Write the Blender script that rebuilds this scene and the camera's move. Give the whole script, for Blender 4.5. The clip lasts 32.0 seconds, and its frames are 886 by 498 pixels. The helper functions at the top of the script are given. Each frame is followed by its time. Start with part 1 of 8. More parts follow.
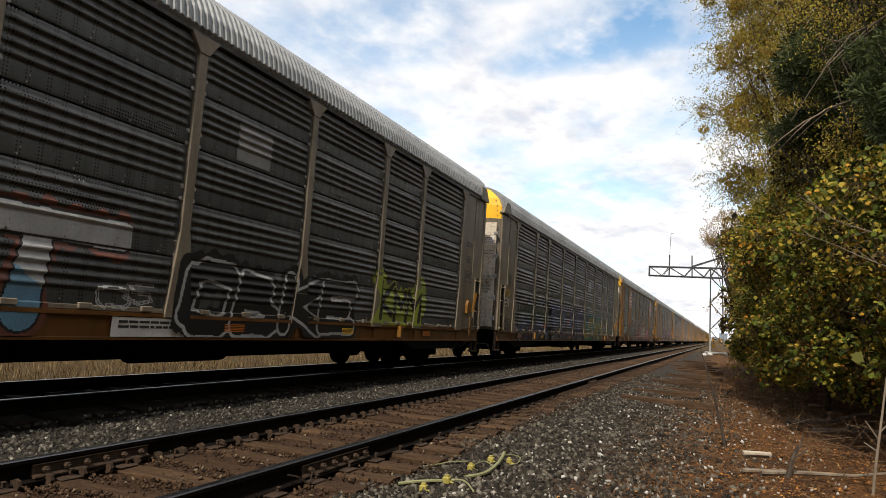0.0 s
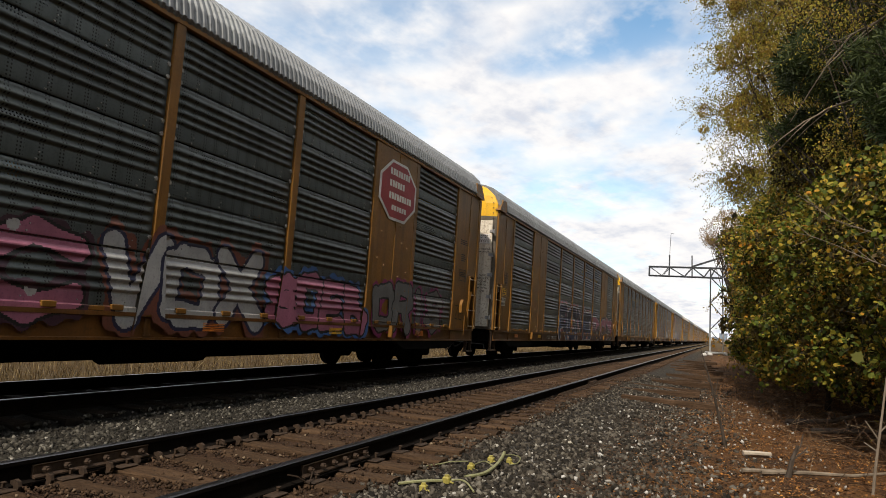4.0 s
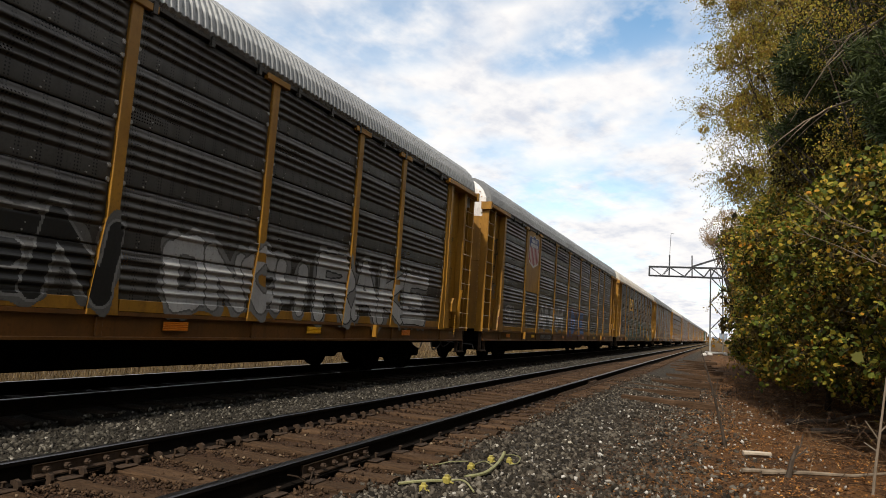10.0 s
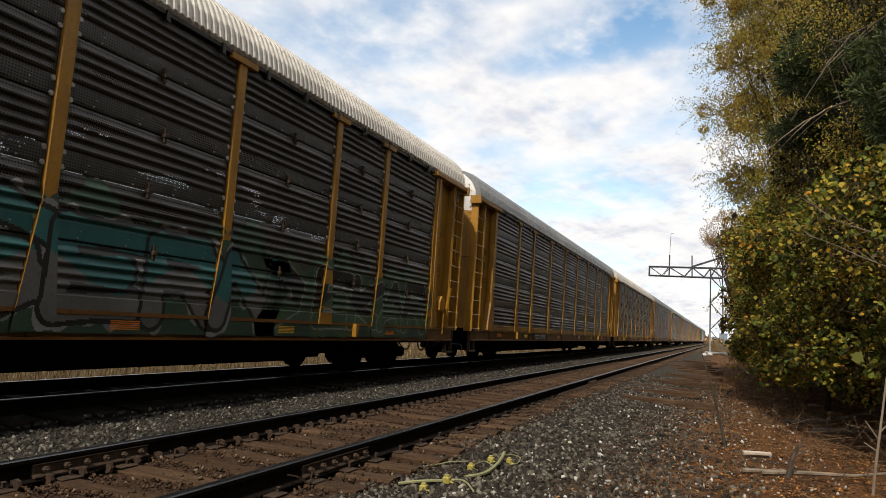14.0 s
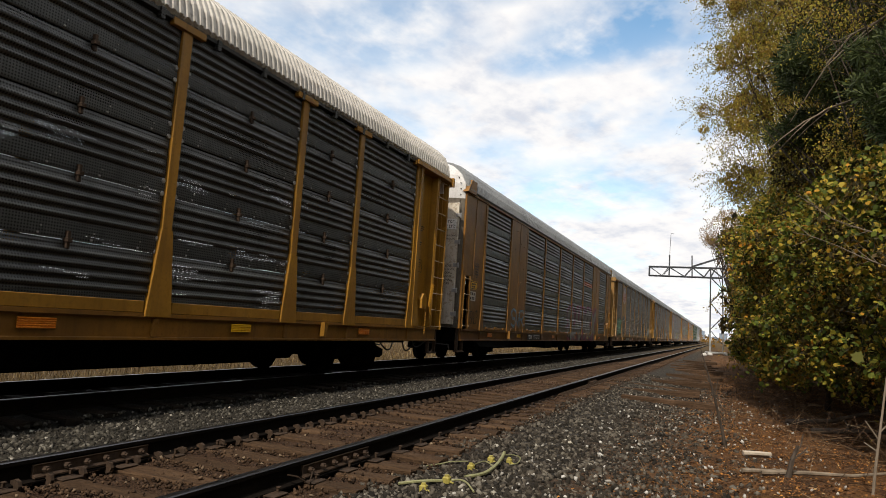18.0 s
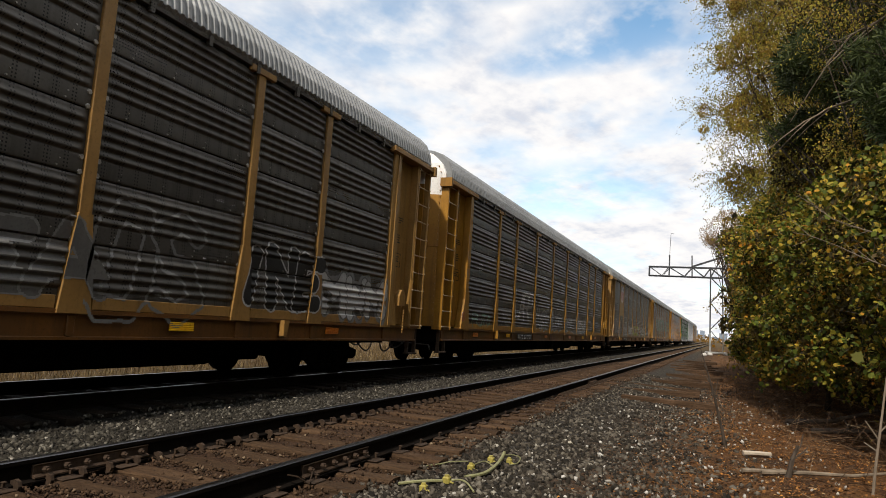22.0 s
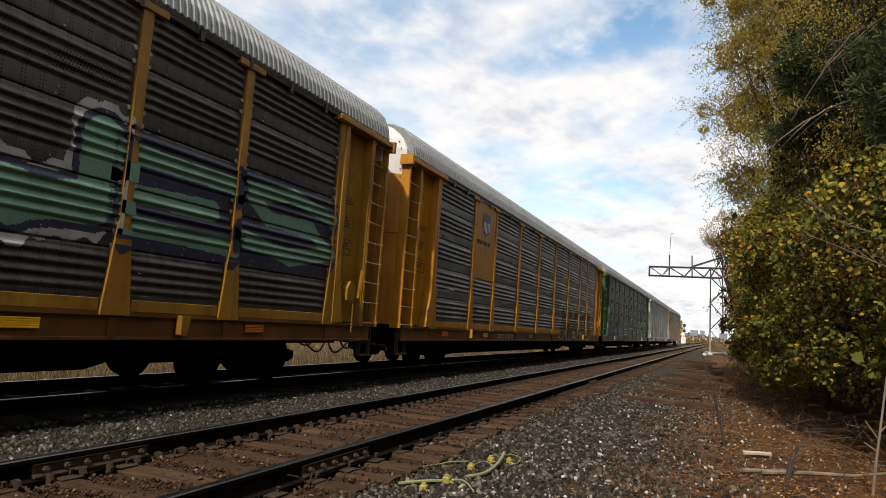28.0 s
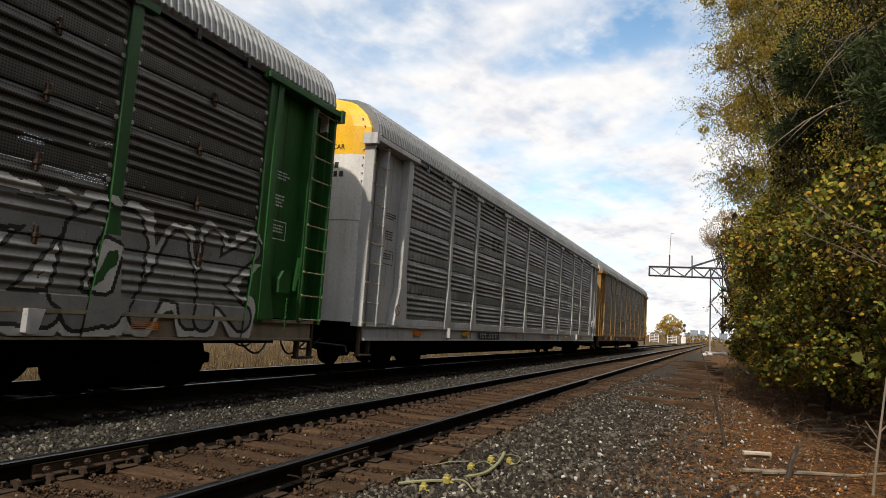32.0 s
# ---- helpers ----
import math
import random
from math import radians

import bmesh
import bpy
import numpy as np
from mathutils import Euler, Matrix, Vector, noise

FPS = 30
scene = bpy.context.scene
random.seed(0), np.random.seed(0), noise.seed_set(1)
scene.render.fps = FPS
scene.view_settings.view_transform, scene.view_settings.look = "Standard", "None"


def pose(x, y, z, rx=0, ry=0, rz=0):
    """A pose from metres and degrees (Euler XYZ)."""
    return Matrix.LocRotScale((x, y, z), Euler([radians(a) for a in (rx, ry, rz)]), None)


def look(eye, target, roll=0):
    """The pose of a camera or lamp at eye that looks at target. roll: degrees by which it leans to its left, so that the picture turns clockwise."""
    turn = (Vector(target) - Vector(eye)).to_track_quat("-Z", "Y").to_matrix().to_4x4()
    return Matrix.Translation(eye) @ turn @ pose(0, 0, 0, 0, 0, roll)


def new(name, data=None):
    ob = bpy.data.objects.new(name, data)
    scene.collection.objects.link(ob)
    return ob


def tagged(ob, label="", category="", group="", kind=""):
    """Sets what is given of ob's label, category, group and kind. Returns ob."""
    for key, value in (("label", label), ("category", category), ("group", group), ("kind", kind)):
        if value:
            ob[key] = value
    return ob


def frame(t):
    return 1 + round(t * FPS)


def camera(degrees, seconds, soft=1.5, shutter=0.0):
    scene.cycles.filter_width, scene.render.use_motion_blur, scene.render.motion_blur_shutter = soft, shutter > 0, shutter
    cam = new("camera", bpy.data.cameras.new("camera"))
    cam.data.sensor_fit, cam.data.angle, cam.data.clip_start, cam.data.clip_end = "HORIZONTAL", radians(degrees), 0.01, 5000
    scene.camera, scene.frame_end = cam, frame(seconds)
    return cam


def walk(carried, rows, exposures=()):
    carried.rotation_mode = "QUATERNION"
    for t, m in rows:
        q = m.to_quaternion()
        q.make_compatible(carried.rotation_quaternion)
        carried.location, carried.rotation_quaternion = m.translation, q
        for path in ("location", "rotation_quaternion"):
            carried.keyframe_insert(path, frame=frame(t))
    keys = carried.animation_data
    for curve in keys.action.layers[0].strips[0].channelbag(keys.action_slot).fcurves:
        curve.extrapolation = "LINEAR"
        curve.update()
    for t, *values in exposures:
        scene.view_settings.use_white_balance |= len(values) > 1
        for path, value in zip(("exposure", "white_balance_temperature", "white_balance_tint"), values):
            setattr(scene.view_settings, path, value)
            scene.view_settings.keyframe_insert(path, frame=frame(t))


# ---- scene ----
# ---- camera ----
XN, XT = -3.91, -8.20            # centre lines of the near and the train's track
YAW, PITCH, ROLL, EYE = radians(22.82), radians(6.32), 3.74, Vector((0, 0, 1.175))
AHEAD = Vector((-math.sin(YAW) * math.cos(PITCH), math.cos(YAW) * math.cos(PITCH), math.sin(PITCH)))
cam = camera(67.06, 32.0, soft=0.5)
STAND = look(EYE, EYE + 10 * AHEAD, ROLL)
walk(cam, [(0.0, STAND), (32.0, STAND)], [(0.0, 0.10, 6850, 11), (1.0, 0.07, 6850, 11), (2.0, 0.05, 6850, 11), (3.0, 0.0, 6850, 11), (32.0, 0.0, 6850, 11)])

# ---- world, sun, exposure ----
SUN = Vector((0.03, -0.70, 0.71)).normalized()
world = bpy.data.worlds.new("world")
scene.world = world
world.use_nodes = True
wn, wl = world.node_tree.nodes, world.node_tree.links
wn.clear()


def wnode(kind, **kw):
    n = wn.new(kind)
    for k, v in kw.items():
        n.inputs[k].default_value = v
    return n


w_out = wnode("ShaderNodeOutputWorld")
w_bg = wnode("ShaderNodeBackground", Strength=0.110)
w_sky = wnode("ShaderNodeTexSky")
w_sky.sky_type, w_sky.sun_disc = "NISHITA", False
w_sky.sun_elevation = math.asin(SUN.z)
w_sky.sun_rotation = math.atan2(SUN.x, SUN.y)
w_sky.air_density, w_sky.dust_density = 1.0, 0.6
w_co = wnode("ShaderNodeTexCoord")
w_sep = wnode("ShaderNodeSeparateXYZ")
wl.new(w_co.outputs["Generated"], w_sep.inputs[0])


def wmath(op, a, b):
    n = wn.new("ShaderNodeMath")
    n.operation = op
    for i, v in enumerate((a, b)):
        if isinstance(v, (int, float)):
            n.inputs[i].default_value = v
        else:
            wl.new(v, n.inputs[i])
    return n.outputs[0]


# clouds lie on a flat layer, so they shrink towards the horizon
w_lift = wmath("ADD", wmath("MAXIMUM", w_sep.outputs[2], 0.0), 0.16)
w_flat = wnode("ShaderNodeCombineXYZ")
wl.new(wmath("DIVIDE", w_sep.outputs[0], w_lift), w_flat.inputs[0])
wl.new(wmath("DIVIDE", w_sep.outputs[1], w_lift), w_flat.inputs[1])


def wnoise(scale, detail, shift):
    m = wnode("ShaderNodeMapping", Location=shift, Scale=(1.25, 1.0, 1.0), Rotation=(0, 0, 0.5))
    wl.new(w_flat.outputs[0], m.inputs[0])
    n = wnode("ShaderNodeTexNoise", Scale=scale, Detail=detail, Roughness=0.55)
    wl.new(m.outputs[0], n.inputs["Vector"])
    return n.outputs["Fac"]


def wramp(fac, stops):
    n = wn.new("ShaderNodeValToRGB")
    for i, (at, c) in enumerate(stops):
        e = n.color_ramp.elements[i] if i < 2 else n.color_ramp.elements.new(at)
        e.position, e.color = at, (c, c, c, 1)
    wl.new(fac, n.inputs[0])
    return n.outputs[0]


w_cover = wramp(wmath("ADD", wmath("MULTIPLY", wnoise(1.15, 5.0, (3.1, 0.4, 0)), 0.72), wmath("MULTIPLY", wnoise(3.6, 4.0, (7.7, 2.2, 0)), 0.28)), [(0.30, 0.0), (0.50, 1.0)])
# a few wide gaps in the cloud, ragged at their edges: place on the layer, half sizes
w_ragged = wmath("ADD", wnoise(4.2, 5.0, (2.2, 8.1, 0)), wmath("MULTIPLY", wnoise(12.0, 3.0, (4.1, 0.7, 0)), 0.35))
for gx, gy, sx, sy, deep in ((-0.16, 1.53, 0.17, 0.10, 1.0), (-0.33, 1.63, 0.14, 0.07, 0.8), (-0.10, 1.78, 0.06, 0.05, 0.6), (-0.50, 1.67, 0.07, 0.05, 0.5), (-0.56, 2.66, 0.26, 0.20, 0.75), (-0.76, 2.2, 0.10, 0.09, 0.5), (-0.80, 1.45, 0.16, 0.10, 0.7), (-1.05, 1.32, 0.14, 0.08, 0.6), (-0.55, 1.30, 0.2, 0.06, 0.7)):
    ux = wmath("DIVIDE", wmath("SUBTRACT", w_flat.inputs[0].links[0].from_socket, gx), sx)
    uy = wmath("DIVIDE", wmath("SUBTRACT", w_flat.inputs[1].links[0].from_socket, gy), sy)
    far = wmath("ADD", wmath("MULTIPLY", ux, ux), wmath("MULTIPLY", uy, uy))
    hole = wmath("MULTIPLY", wmath("MAXIMUM", wmath("SUBTRACT", 1.0, wmath("MULTIPLY", far, 0.25)), 0.0), deep)
    hole = wmath("MULTIPLY", hole, wmath("MINIMUM", wmath("MAXIMUM", wmath("MULTIPLY", wmath("SUBTRACT", w_ragged, 0.45), 3.2), 0.0), 1.0))
    w_cover = wmath("MULTIPLY", w_cover, wmath("SUBTRACT", 1.0, hole))
# grey undersides of small rolls of cloud
w_tone = wn.new("ShaderNodeValToRGB")
for i, (at, c) in enumerate(((0.35, (6.4, 6.9, 7.9)), (0.46, (8.5, 8.7, 9.1)), (0.58, (9.5, 9.6, 9.7)))):
    e = w_tone.color_ramp.elements[i] if i < 2 else w_tone.color_ramp.elements.new(at)
    e.position, e.color = at, (*c, 1)
w_rolls = wmath("ADD", wmath("MULTIPLY", wnoise(2.6, 3.0, (1.3, 5.4, 0)), 0.42), wmath("ADD", wmath("MULTIPLY", wnoise(7.5, 4.0, (6.3, 1.4, 0)), 0.40), wmath("MULTIPLY", wnoise(17.0, 3.0, (0.4, 9.2, 0)), 0.14)))
wl.new(w_rolls, w_tone.inputs[0])
w_blue = wn.new("ShaderNodeMixRGB")
w_blue.blend_type = "MULTIPLY"
w_blue.inputs[0].default_value = 1.0
w_blue.inputs[2].default_value = (1.5, 1.85, 1.85, 1)
wl.new(w_sky.outputs[0], w_blue.inputs[1])
w_mix = wn.new("ShaderNodeMixRGB")
wl.new(w_cover, w_mix.inputs[0])
wl.new(w_blue.outputs[0], w_mix.inputs[1])
wl.new(w_tone.outputs[0], w_mix.inputs[2])
wl.new(w_mix.outputs[0], w_bg.inputs["Color"])
wl.new(w_bg.outputs[0], w_out.inputs[0])

sun = new("sun", bpy.data.lights.new("sun", "SUN"))
sun.data.energy, sun.data.angle, sun.data.color = 4.3, radians(1.5), (1.0, 0.92, 0.80)
sun.matrix_world = look(SUN * 100, (0, 0, 0))

# ---- materials ----
MATS = {}


def material(name, cols, rough=0.7, metal=0.0, scale=3.0, fine=40.0, bump=0.15, stretch=(1, 1, 1), streak=0.0, streak_col=(0.03, 0.02, 0.015), rand=0.12, dots=None, gloss=0.5, through_holes=False):
    """A worn surface: two colours mixed at two scales, a little relief, streaks that run down."""
    if name in MATS:
        return MATS[name]
    m = bpy.data.materials.new(name)
    m.use_nodes = True
    nt = m.node_tree
    N, L = nt.nodes, nt.links
    b = N["Principled BSDF"]
    co = N.new("ShaderNodeTexCoord")
    info = N.new("ShaderNodeObjectInfo")
    shift = N.new("ShaderNodeVectorMath")
    shift.operation = "MULTIPLY_ADD"
    L.new(info.outputs["Random"], shift.inputs[0])
    shift.inputs[1].default_value = (17.0, 31.0, 53.0)
    L.new(co.outputs["Object"], shift.inputs[2])
    mp = N.new("ShaderNodeMapping")
    mp.inputs["Scale"].default_value = stretch
    L.new(shift.outputs[0], mp.inputs[0])

    def noise_(sc, det, vec):
        n = N.new("ShaderNodeTexNoise")
        n.inputs["Scale"].default_value, n.inputs["Detail"].default_value, n.inputs["Roughness"].default_value = sc, det, 0.6
        L.new(vec, n.inputs["Vector"])
        return n.outputs["Fac"]

    def ramp_(fac, lo, hi):
        r = N.new("ShaderNodeMapRange")
        r.inputs["From Min"].default_value, r.inputs["From Max"].default_value = lo, hi
        L.new(fac, r.inputs["Value"])
        return r.outputs[0]

    def mix_(fac, a, c):
        x = N.new("ShaderNodeMixRGB")
        if isinstance(fac, (int, float)):
            x.inputs[0].default_value = fac
        else:
            L.new(fac, x.inputs[0])
        for i, v in ((1, a), (2, c)):
            if isinstance(v, tuple):
                x.inputs[i].default_value = (*v, 1)
            else:
                L.new(v, x.inputs[i])
        return x.outputs[0]

    big = noise_(scale, 5, mp.outputs[0])
    small = noise_(fine, 4, mp.outputs[0])
    col = mix_(ramp_(big, 0.35, 0.65), cols[0], cols[1])
    if len(cols) > 2:
        col = mix_(ramp_(small, 0.5, 0.72), col, cols[2])
    else:
        dark = tuple(0.62 * v for v in cols[0])
        col = mix_(ramp_(small, 0.52, 0.75), col, dark)
    if streak:
        m2 = N.new("ShaderNodeMapping")
        m2.inputs["Scale"].default_value = (6.0, 6.0, 0.35)
        L.new(shift.outputs[0], m2.inputs[0])
        s = N.new("ShaderNodeMath")
        s.operation = "MULTIPLY"
        L.new(ramp_(noise_(1.0, 4, m2.outputs[0]), 0.5, 0.75), s.inputs[0])
        s.inputs[1].default_value = streak
        col = mix_(s.outputs[0], col, streak_col)
    if dots:
        # punched holes in rows
        pitch, radius, group = dots
        v = N.new("ShaderNodeVectorMath")
        v.operation = "MODULO"
        add = N.new("ShaderNodeVectorMath")
        add.operation = "ADD"
        add.inputs[1].default_value = (50.0, 50.0, 50.0)
        L.new(co.outputs["Object"], add.inputs[0])
        L.new(add.outputs[0], v.inputs[0])
        v.inputs[1].default_value = (1000.0, pitch, pitch)
        d = N.new("ShaderNodeVectorMath")
        d.operation = "SUBTRACT"
        L.new(v.outputs[0], d.inputs[0])
        d.inputs[1].default_value = (0.0, pitch / 2, pitch / 2)
        z = N.new("ShaderNodeVectorMath")
        z.operation = "MULTIPLY"
        L.new(d.outputs[0], z.inputs[0])
        z.inputs[1].default_value = (0.0, 1.0, 1.0)
        ln = N.new("ShaderNodeVectorMath")
        ln.operation = "LENGTH"
        L.new(z.outputs[0], ln.inputs[0])
        hole = N.new("ShaderNodeMath")
        hole.operation = "LESS_THAN"
        L.new(ln.outputs["Value"], hole.inputs[0])
        hole.inputs[1].default_value = radius
        if group:
            wv = N.new("ShaderNodeTexWave")
            wv.bands_direction = "Y"
            wv.inputs["Scale"].default_value = group
            L.new(co.outputs["Object"], wv.inputs["Vector"])
            gt = N.new("ShaderNodeMath")
            gt.operation = "GREATER_THAN"
            L.new(wv.outputs["Fac"], gt.inputs[0])
            gt.inputs[1].default_value = 0.72
            mm = N.new("ShaderNodeMath")
            mm.operation = "MULTIPLY"
            L.new(hole.outputs[0], mm.inputs[0])
            L.new(gt.outputs[0], mm.inputs[1])
            hole = mm
        col = mix_(hole.outputs[0], col, (0.004, 0.004, 0.004))
        if through_holes:
            slim = N.new("ShaderNodeMath")
            slim.operation = "LESS_THAN"
            L.new(ln.outputs["Value"], slim.inputs[0])
            slim.inputs[1].default_value = 0.9 * radius
            clear = N.new("ShaderNodeMath")
            clear.operation = "MULTIPLY"
            L.new(slim.outputs[0], clear.inputs[0])
            gate = N.new("ShaderNodeMath")
            gate.operation = "GREATER_THAN"
            rows = N.new("ShaderNodeMapping")
            rows.inputs["Scale"].default_value = (1.0, 0.55, 3.2)
            L.new(shift.outputs[0], rows.inputs[0])
            L.new(noise_(1.3, 2, rows.outputs[0]), gate.inputs[0])
            gate.inputs[1].default_value = 0.0 if "_far" in name else 0.60 if "_perforated" in name else 0.62
            L.new(gate.outputs[0], clear.inputs[1])
            tb = N.new("ShaderNodeBsdfTransparent")
            ms = N.new("ShaderNodeMixShader")
            L.new(clear.outputs[0], ms.inputs[0])
            L.new(b.outputs[0], ms.inputs[1])
            L.new(tb.outputs[0], ms.inputs[2])
            L.new(ms.outputs[0], N["Material Output"].inputs[0])
    # lighter and darker pieces
    val = N.new("ShaderNodeHueSaturation")
    mr = N.new("ShaderNodeMapRange")
    mr.inputs["To Min"].default_value, mr.inputs["To Max"].default_value = 1 - rand, 1 + rand
    L.new(info.outputs["Random"], mr.inputs["Value"])
    L.new(mr.outputs[0], val.inputs["Value"])
    L.new(col, val.inputs["Color"])
    L.new(val.outputs[0], b.inputs["Base Color"])
    rr = N.new("ShaderNodeMapRange")
    rr.inputs["To Min"].default_value, rr.inputs["To Max"].default_value = max(0.05, rough - 0.15), min(1.0, rough + 0.15)
    L.new(small, rr.inputs["Value"])
    L.new(rr.outputs[0], b.inputs["Roughness"])
    b.inputs["Metallic"].default_value = metal
    b.inputs["Specular IOR Level"].default_value = gloss
    if bump:
        bp = N.new("ShaderNodeBump")
        bp.inputs["Strength"].default_value, bp.inputs["Distance"].default_value = bump, 0.01
        L.new(small, bp.inputs["Height"])
        L.new(bp.outputs[0], b.inputs["Normal"])
    MATS[name] = m
    return m


def leaf_material(name, cols, rough=0.65):
    """Leaves: each one has its own tone; light passes through."""
    if name in MATS:
        return MATS[name]
    m = bpy.data.materials.new(name)
    m.use_nodes = True
    N, L = m.node_tree.nodes, m.node_tree.links
    b = N["Principled BSDF"]
    g = N.new("ShaderNodeNewGeometry")
    r = N.new("ShaderNodeValToRGB")
    for i, c in enumerate(cols):
        at = i / max(1, len(cols) - 1)
        e = r.color_ramp.elements[i] if i < 2 else r.color_ramp.elements.new(at)
        e.position, e.color = at, (*c, 1)
    r.color_ramp.elements[1].position = 1 / max(1, len(cols) - 1)
    L.new(g.outputs["Random Per Island"], r.inputs[0])
    L.new(r.outputs[0], b.inputs["Base Color"])
    b.inputs["Roughness"].default_value = rough
    b.inputs["Specular IOR Level"].default_value = 0.2
    tr = N.new("ShaderNodeBsdfTranslucent")
    L.new(r.outputs[0], tr.inputs["Color"])
    mx = N.new("ShaderNodeMixShader")
    mx.inputs[0].default_value = 0.22
    L.new(b.outputs[0], mx.inputs[1])
    L.new(tr.outputs[0], mx.inputs[2])
    L.new(mx.outputs[0], N["Material Output"].inputs[0])
    MATS[name] = m
    return m


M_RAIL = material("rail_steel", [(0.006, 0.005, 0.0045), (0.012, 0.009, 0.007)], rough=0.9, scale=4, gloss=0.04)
M_RAILTOP = material("rail_head", [(0.11, 0.11, 0.116), (0.065, 0.065, 0.068)], rough=0.34, metal=1.0, scale=3, stretch=(1, 0.05, 1), bump=0.03)
M_IRON = material("rusty_iron", [(0.030, 0.020, 0.014), (0.055, 0.035, 0.023)], rough=0.85, scale=14, gloss=0.2)
M_TIE = material("tie_wood", [(0.045, 0.027, 0.016), (0.078, 0.047, 0.027), (0.014, 0.009, 0.006)], rough=0.9, scale=2.5, fine=26, bump=0.7, stretch=(0.6, 6, 6), rand=0.3, gloss=0.1)
# tie wood darkened so its colour carries the shade under the train
M_SHADETIE = material("shade_dark_wood", [(0.012, 0.009, 0.007), (0.022, 0.016, 0.012)], rough=0.9, scale=2.5, fine=26, bump=0.6, stretch=(0.6, 6, 6), rand=0.3, gloss=0.1)
M_OLDTIE = material("old_tie_wood", [(0.038, 0.023, 0.014), (0.082, 0.050, 0.030), (0.011, 0.008, 0.005)], rough=0.95, scale=2.5, fine=24, bump=0.8, stretch=(0.6, 6, 6), rand=0.3, gloss=0.1)
# near-black steel: the shade under and inside the wagons is in its colour
M_BLACK = material("shade_black_steel", [(0.0025, 0.0023, 0.002), (0.005, 0.0045, 0.004)], rough=0.9, scale=5, gloss=0.05)
M_RUBBER = material("rubber_hose", [(0.015, 0.015, 0.015), (0.025, 0.024, 0.023)], rough=0.6, scale=20)
M_ROOF = material("galvanised_roof", [(0.155, 0.165, 0.175), (0.21, 0.222, 0.23)], rough=0.5, metal=0.35, scale=0.7, fine=12, bump=0.05, streak=0.25, streak_col=(0.14, 0.13, 0.12))
M_ROOFW = material("pale_roof", [(0.36, 0.345, 0.315), (0.45, 0.43, 0.40)], rough=0.6, metal=0.1, scale=0.7, fine=12, bump=0.05, streak=0.25, streak_col=(0.25, 0.22, 0.18))
M_WHITE = material("white_paint", [(0.66, 0.66, 0.66), (0.56, 0.56, 0.57)], rough=0.55, scale=1.2, fine=25, bump=0.05, streak=0.3, streak_col=(0.25, 0.2, 0.16))
# grimy cream, darkened further to paint in the shade between coupled wagons
M_ENDCREAM = material("grimy_shaded_cream_paint", [(0.12, 0.10, 0.075), (0.08, 0.065, 0.047), (0.04, 0.03, 0.02)], rough=0.55, scale=1.6, fine=9, bump=0.08, streak=0.7, streak_col=(0.04, 0.028, 0.018))
M_LEAF = material("weathered_white_paint", [(0.64, 0.60, 0.52), (0.50, 0.46, 0.39), (0.26, 0.20, 0.13)], rough=0.5, scale=1.3, fine=14, bump=0.06, streak=0.65, streak_col=(0.11, 0.075, 0.045))
M_GALV = material("galvanised_steel", [(0.42, 0.43, 0.45), (0.30, 0.31, 0.33)], rough=0.38, metal=0.7, scale=1.5, fine=18, bump=0.08, streak=0.4, streak_col=(0.16, 0.15, 0.14))
M_YELLOW = material("bright_yellow_paint", [(0.78, 0.44, 0.008), (0.68, 0.37, 0.008)], rough=0.5, scale=1.2, fine=25, bump=0.05, streak=0.25, streak_col=(0.2, 0.12, 0.04))
M_AMBER = material("amber_reflector", [(0.62, 0.19, 0.02), (0.5, 0.14, 0.015)], rough=0.3, scale=30, fine=90, bump=0.2)
M_INK = material("black_lettering", [(0.012, 0.012, 0.014), (0.02, 0.02, 0.02)], rough=0.6, scale=8, bump=0)
M_CHALK = material("white_lettering", [(0.5, 0.5, 0.49), (0.38, 0.38, 0.37)], rough=0.6, scale=8, bump=0)
M_BLUE = material("navy_blue_paint", [(0.02, 0.03, 0.13), (0.025, 0.035, 0.16)], rough=0.5, scale=3, bump=0)
M_RED = material("red_paint", [(0.33, 0.02, 0.03), (0.26, 0.02, 0.025)], rough=0.5, scale=3, bump=0)
M_CREAM = material("cream_paint", [(0.62, 0.59, 0.55), (0.5, 0.48, 0.45)], rough=0.5, scale=3, bump=0)


def paint(name):
    col = {"gold": ((0.32, 0.155, 0.012), (0.225, 0.104, 0.008)), "tan": ((0.30, 0.165, 0.045), (0.22, 0.118, 0.028)), "amber": ((0.150, 0.058, 0.008), (0.085, 0.034, 0.006)), "ochre": ((0.225, 0.098, 0.010), (0.145, 0.064, 0.008)), "orange": ((0.45, 0.19, 0.005), (0.35, 0.145, 0.006)),
           "brown": ((0.125, 0.046, 0.012), (0.085, 0.032, 0.010)), "grey": ((0.215, 0.18, 0.132), (0.14, 0.115, 0.083)), "green": ((0.010, 0.082, 0.013), (0.008, 0.058, 0.011)),
           "silver": ((0.44, 0.445, 0.45), (0.34, 0.345, 0.35)), "rust": ((0.10, 0.040, 0.014), (0.066, 0.028, 0.012))}[name]
    return material(name + "_car_paint", [col[0], col[1]], rough=0.5, scale=1.4, fine=22, bump=0.06, streak=0.55, streak_col=tuple(0.35 * c for c in col[1]), rand=0.06)


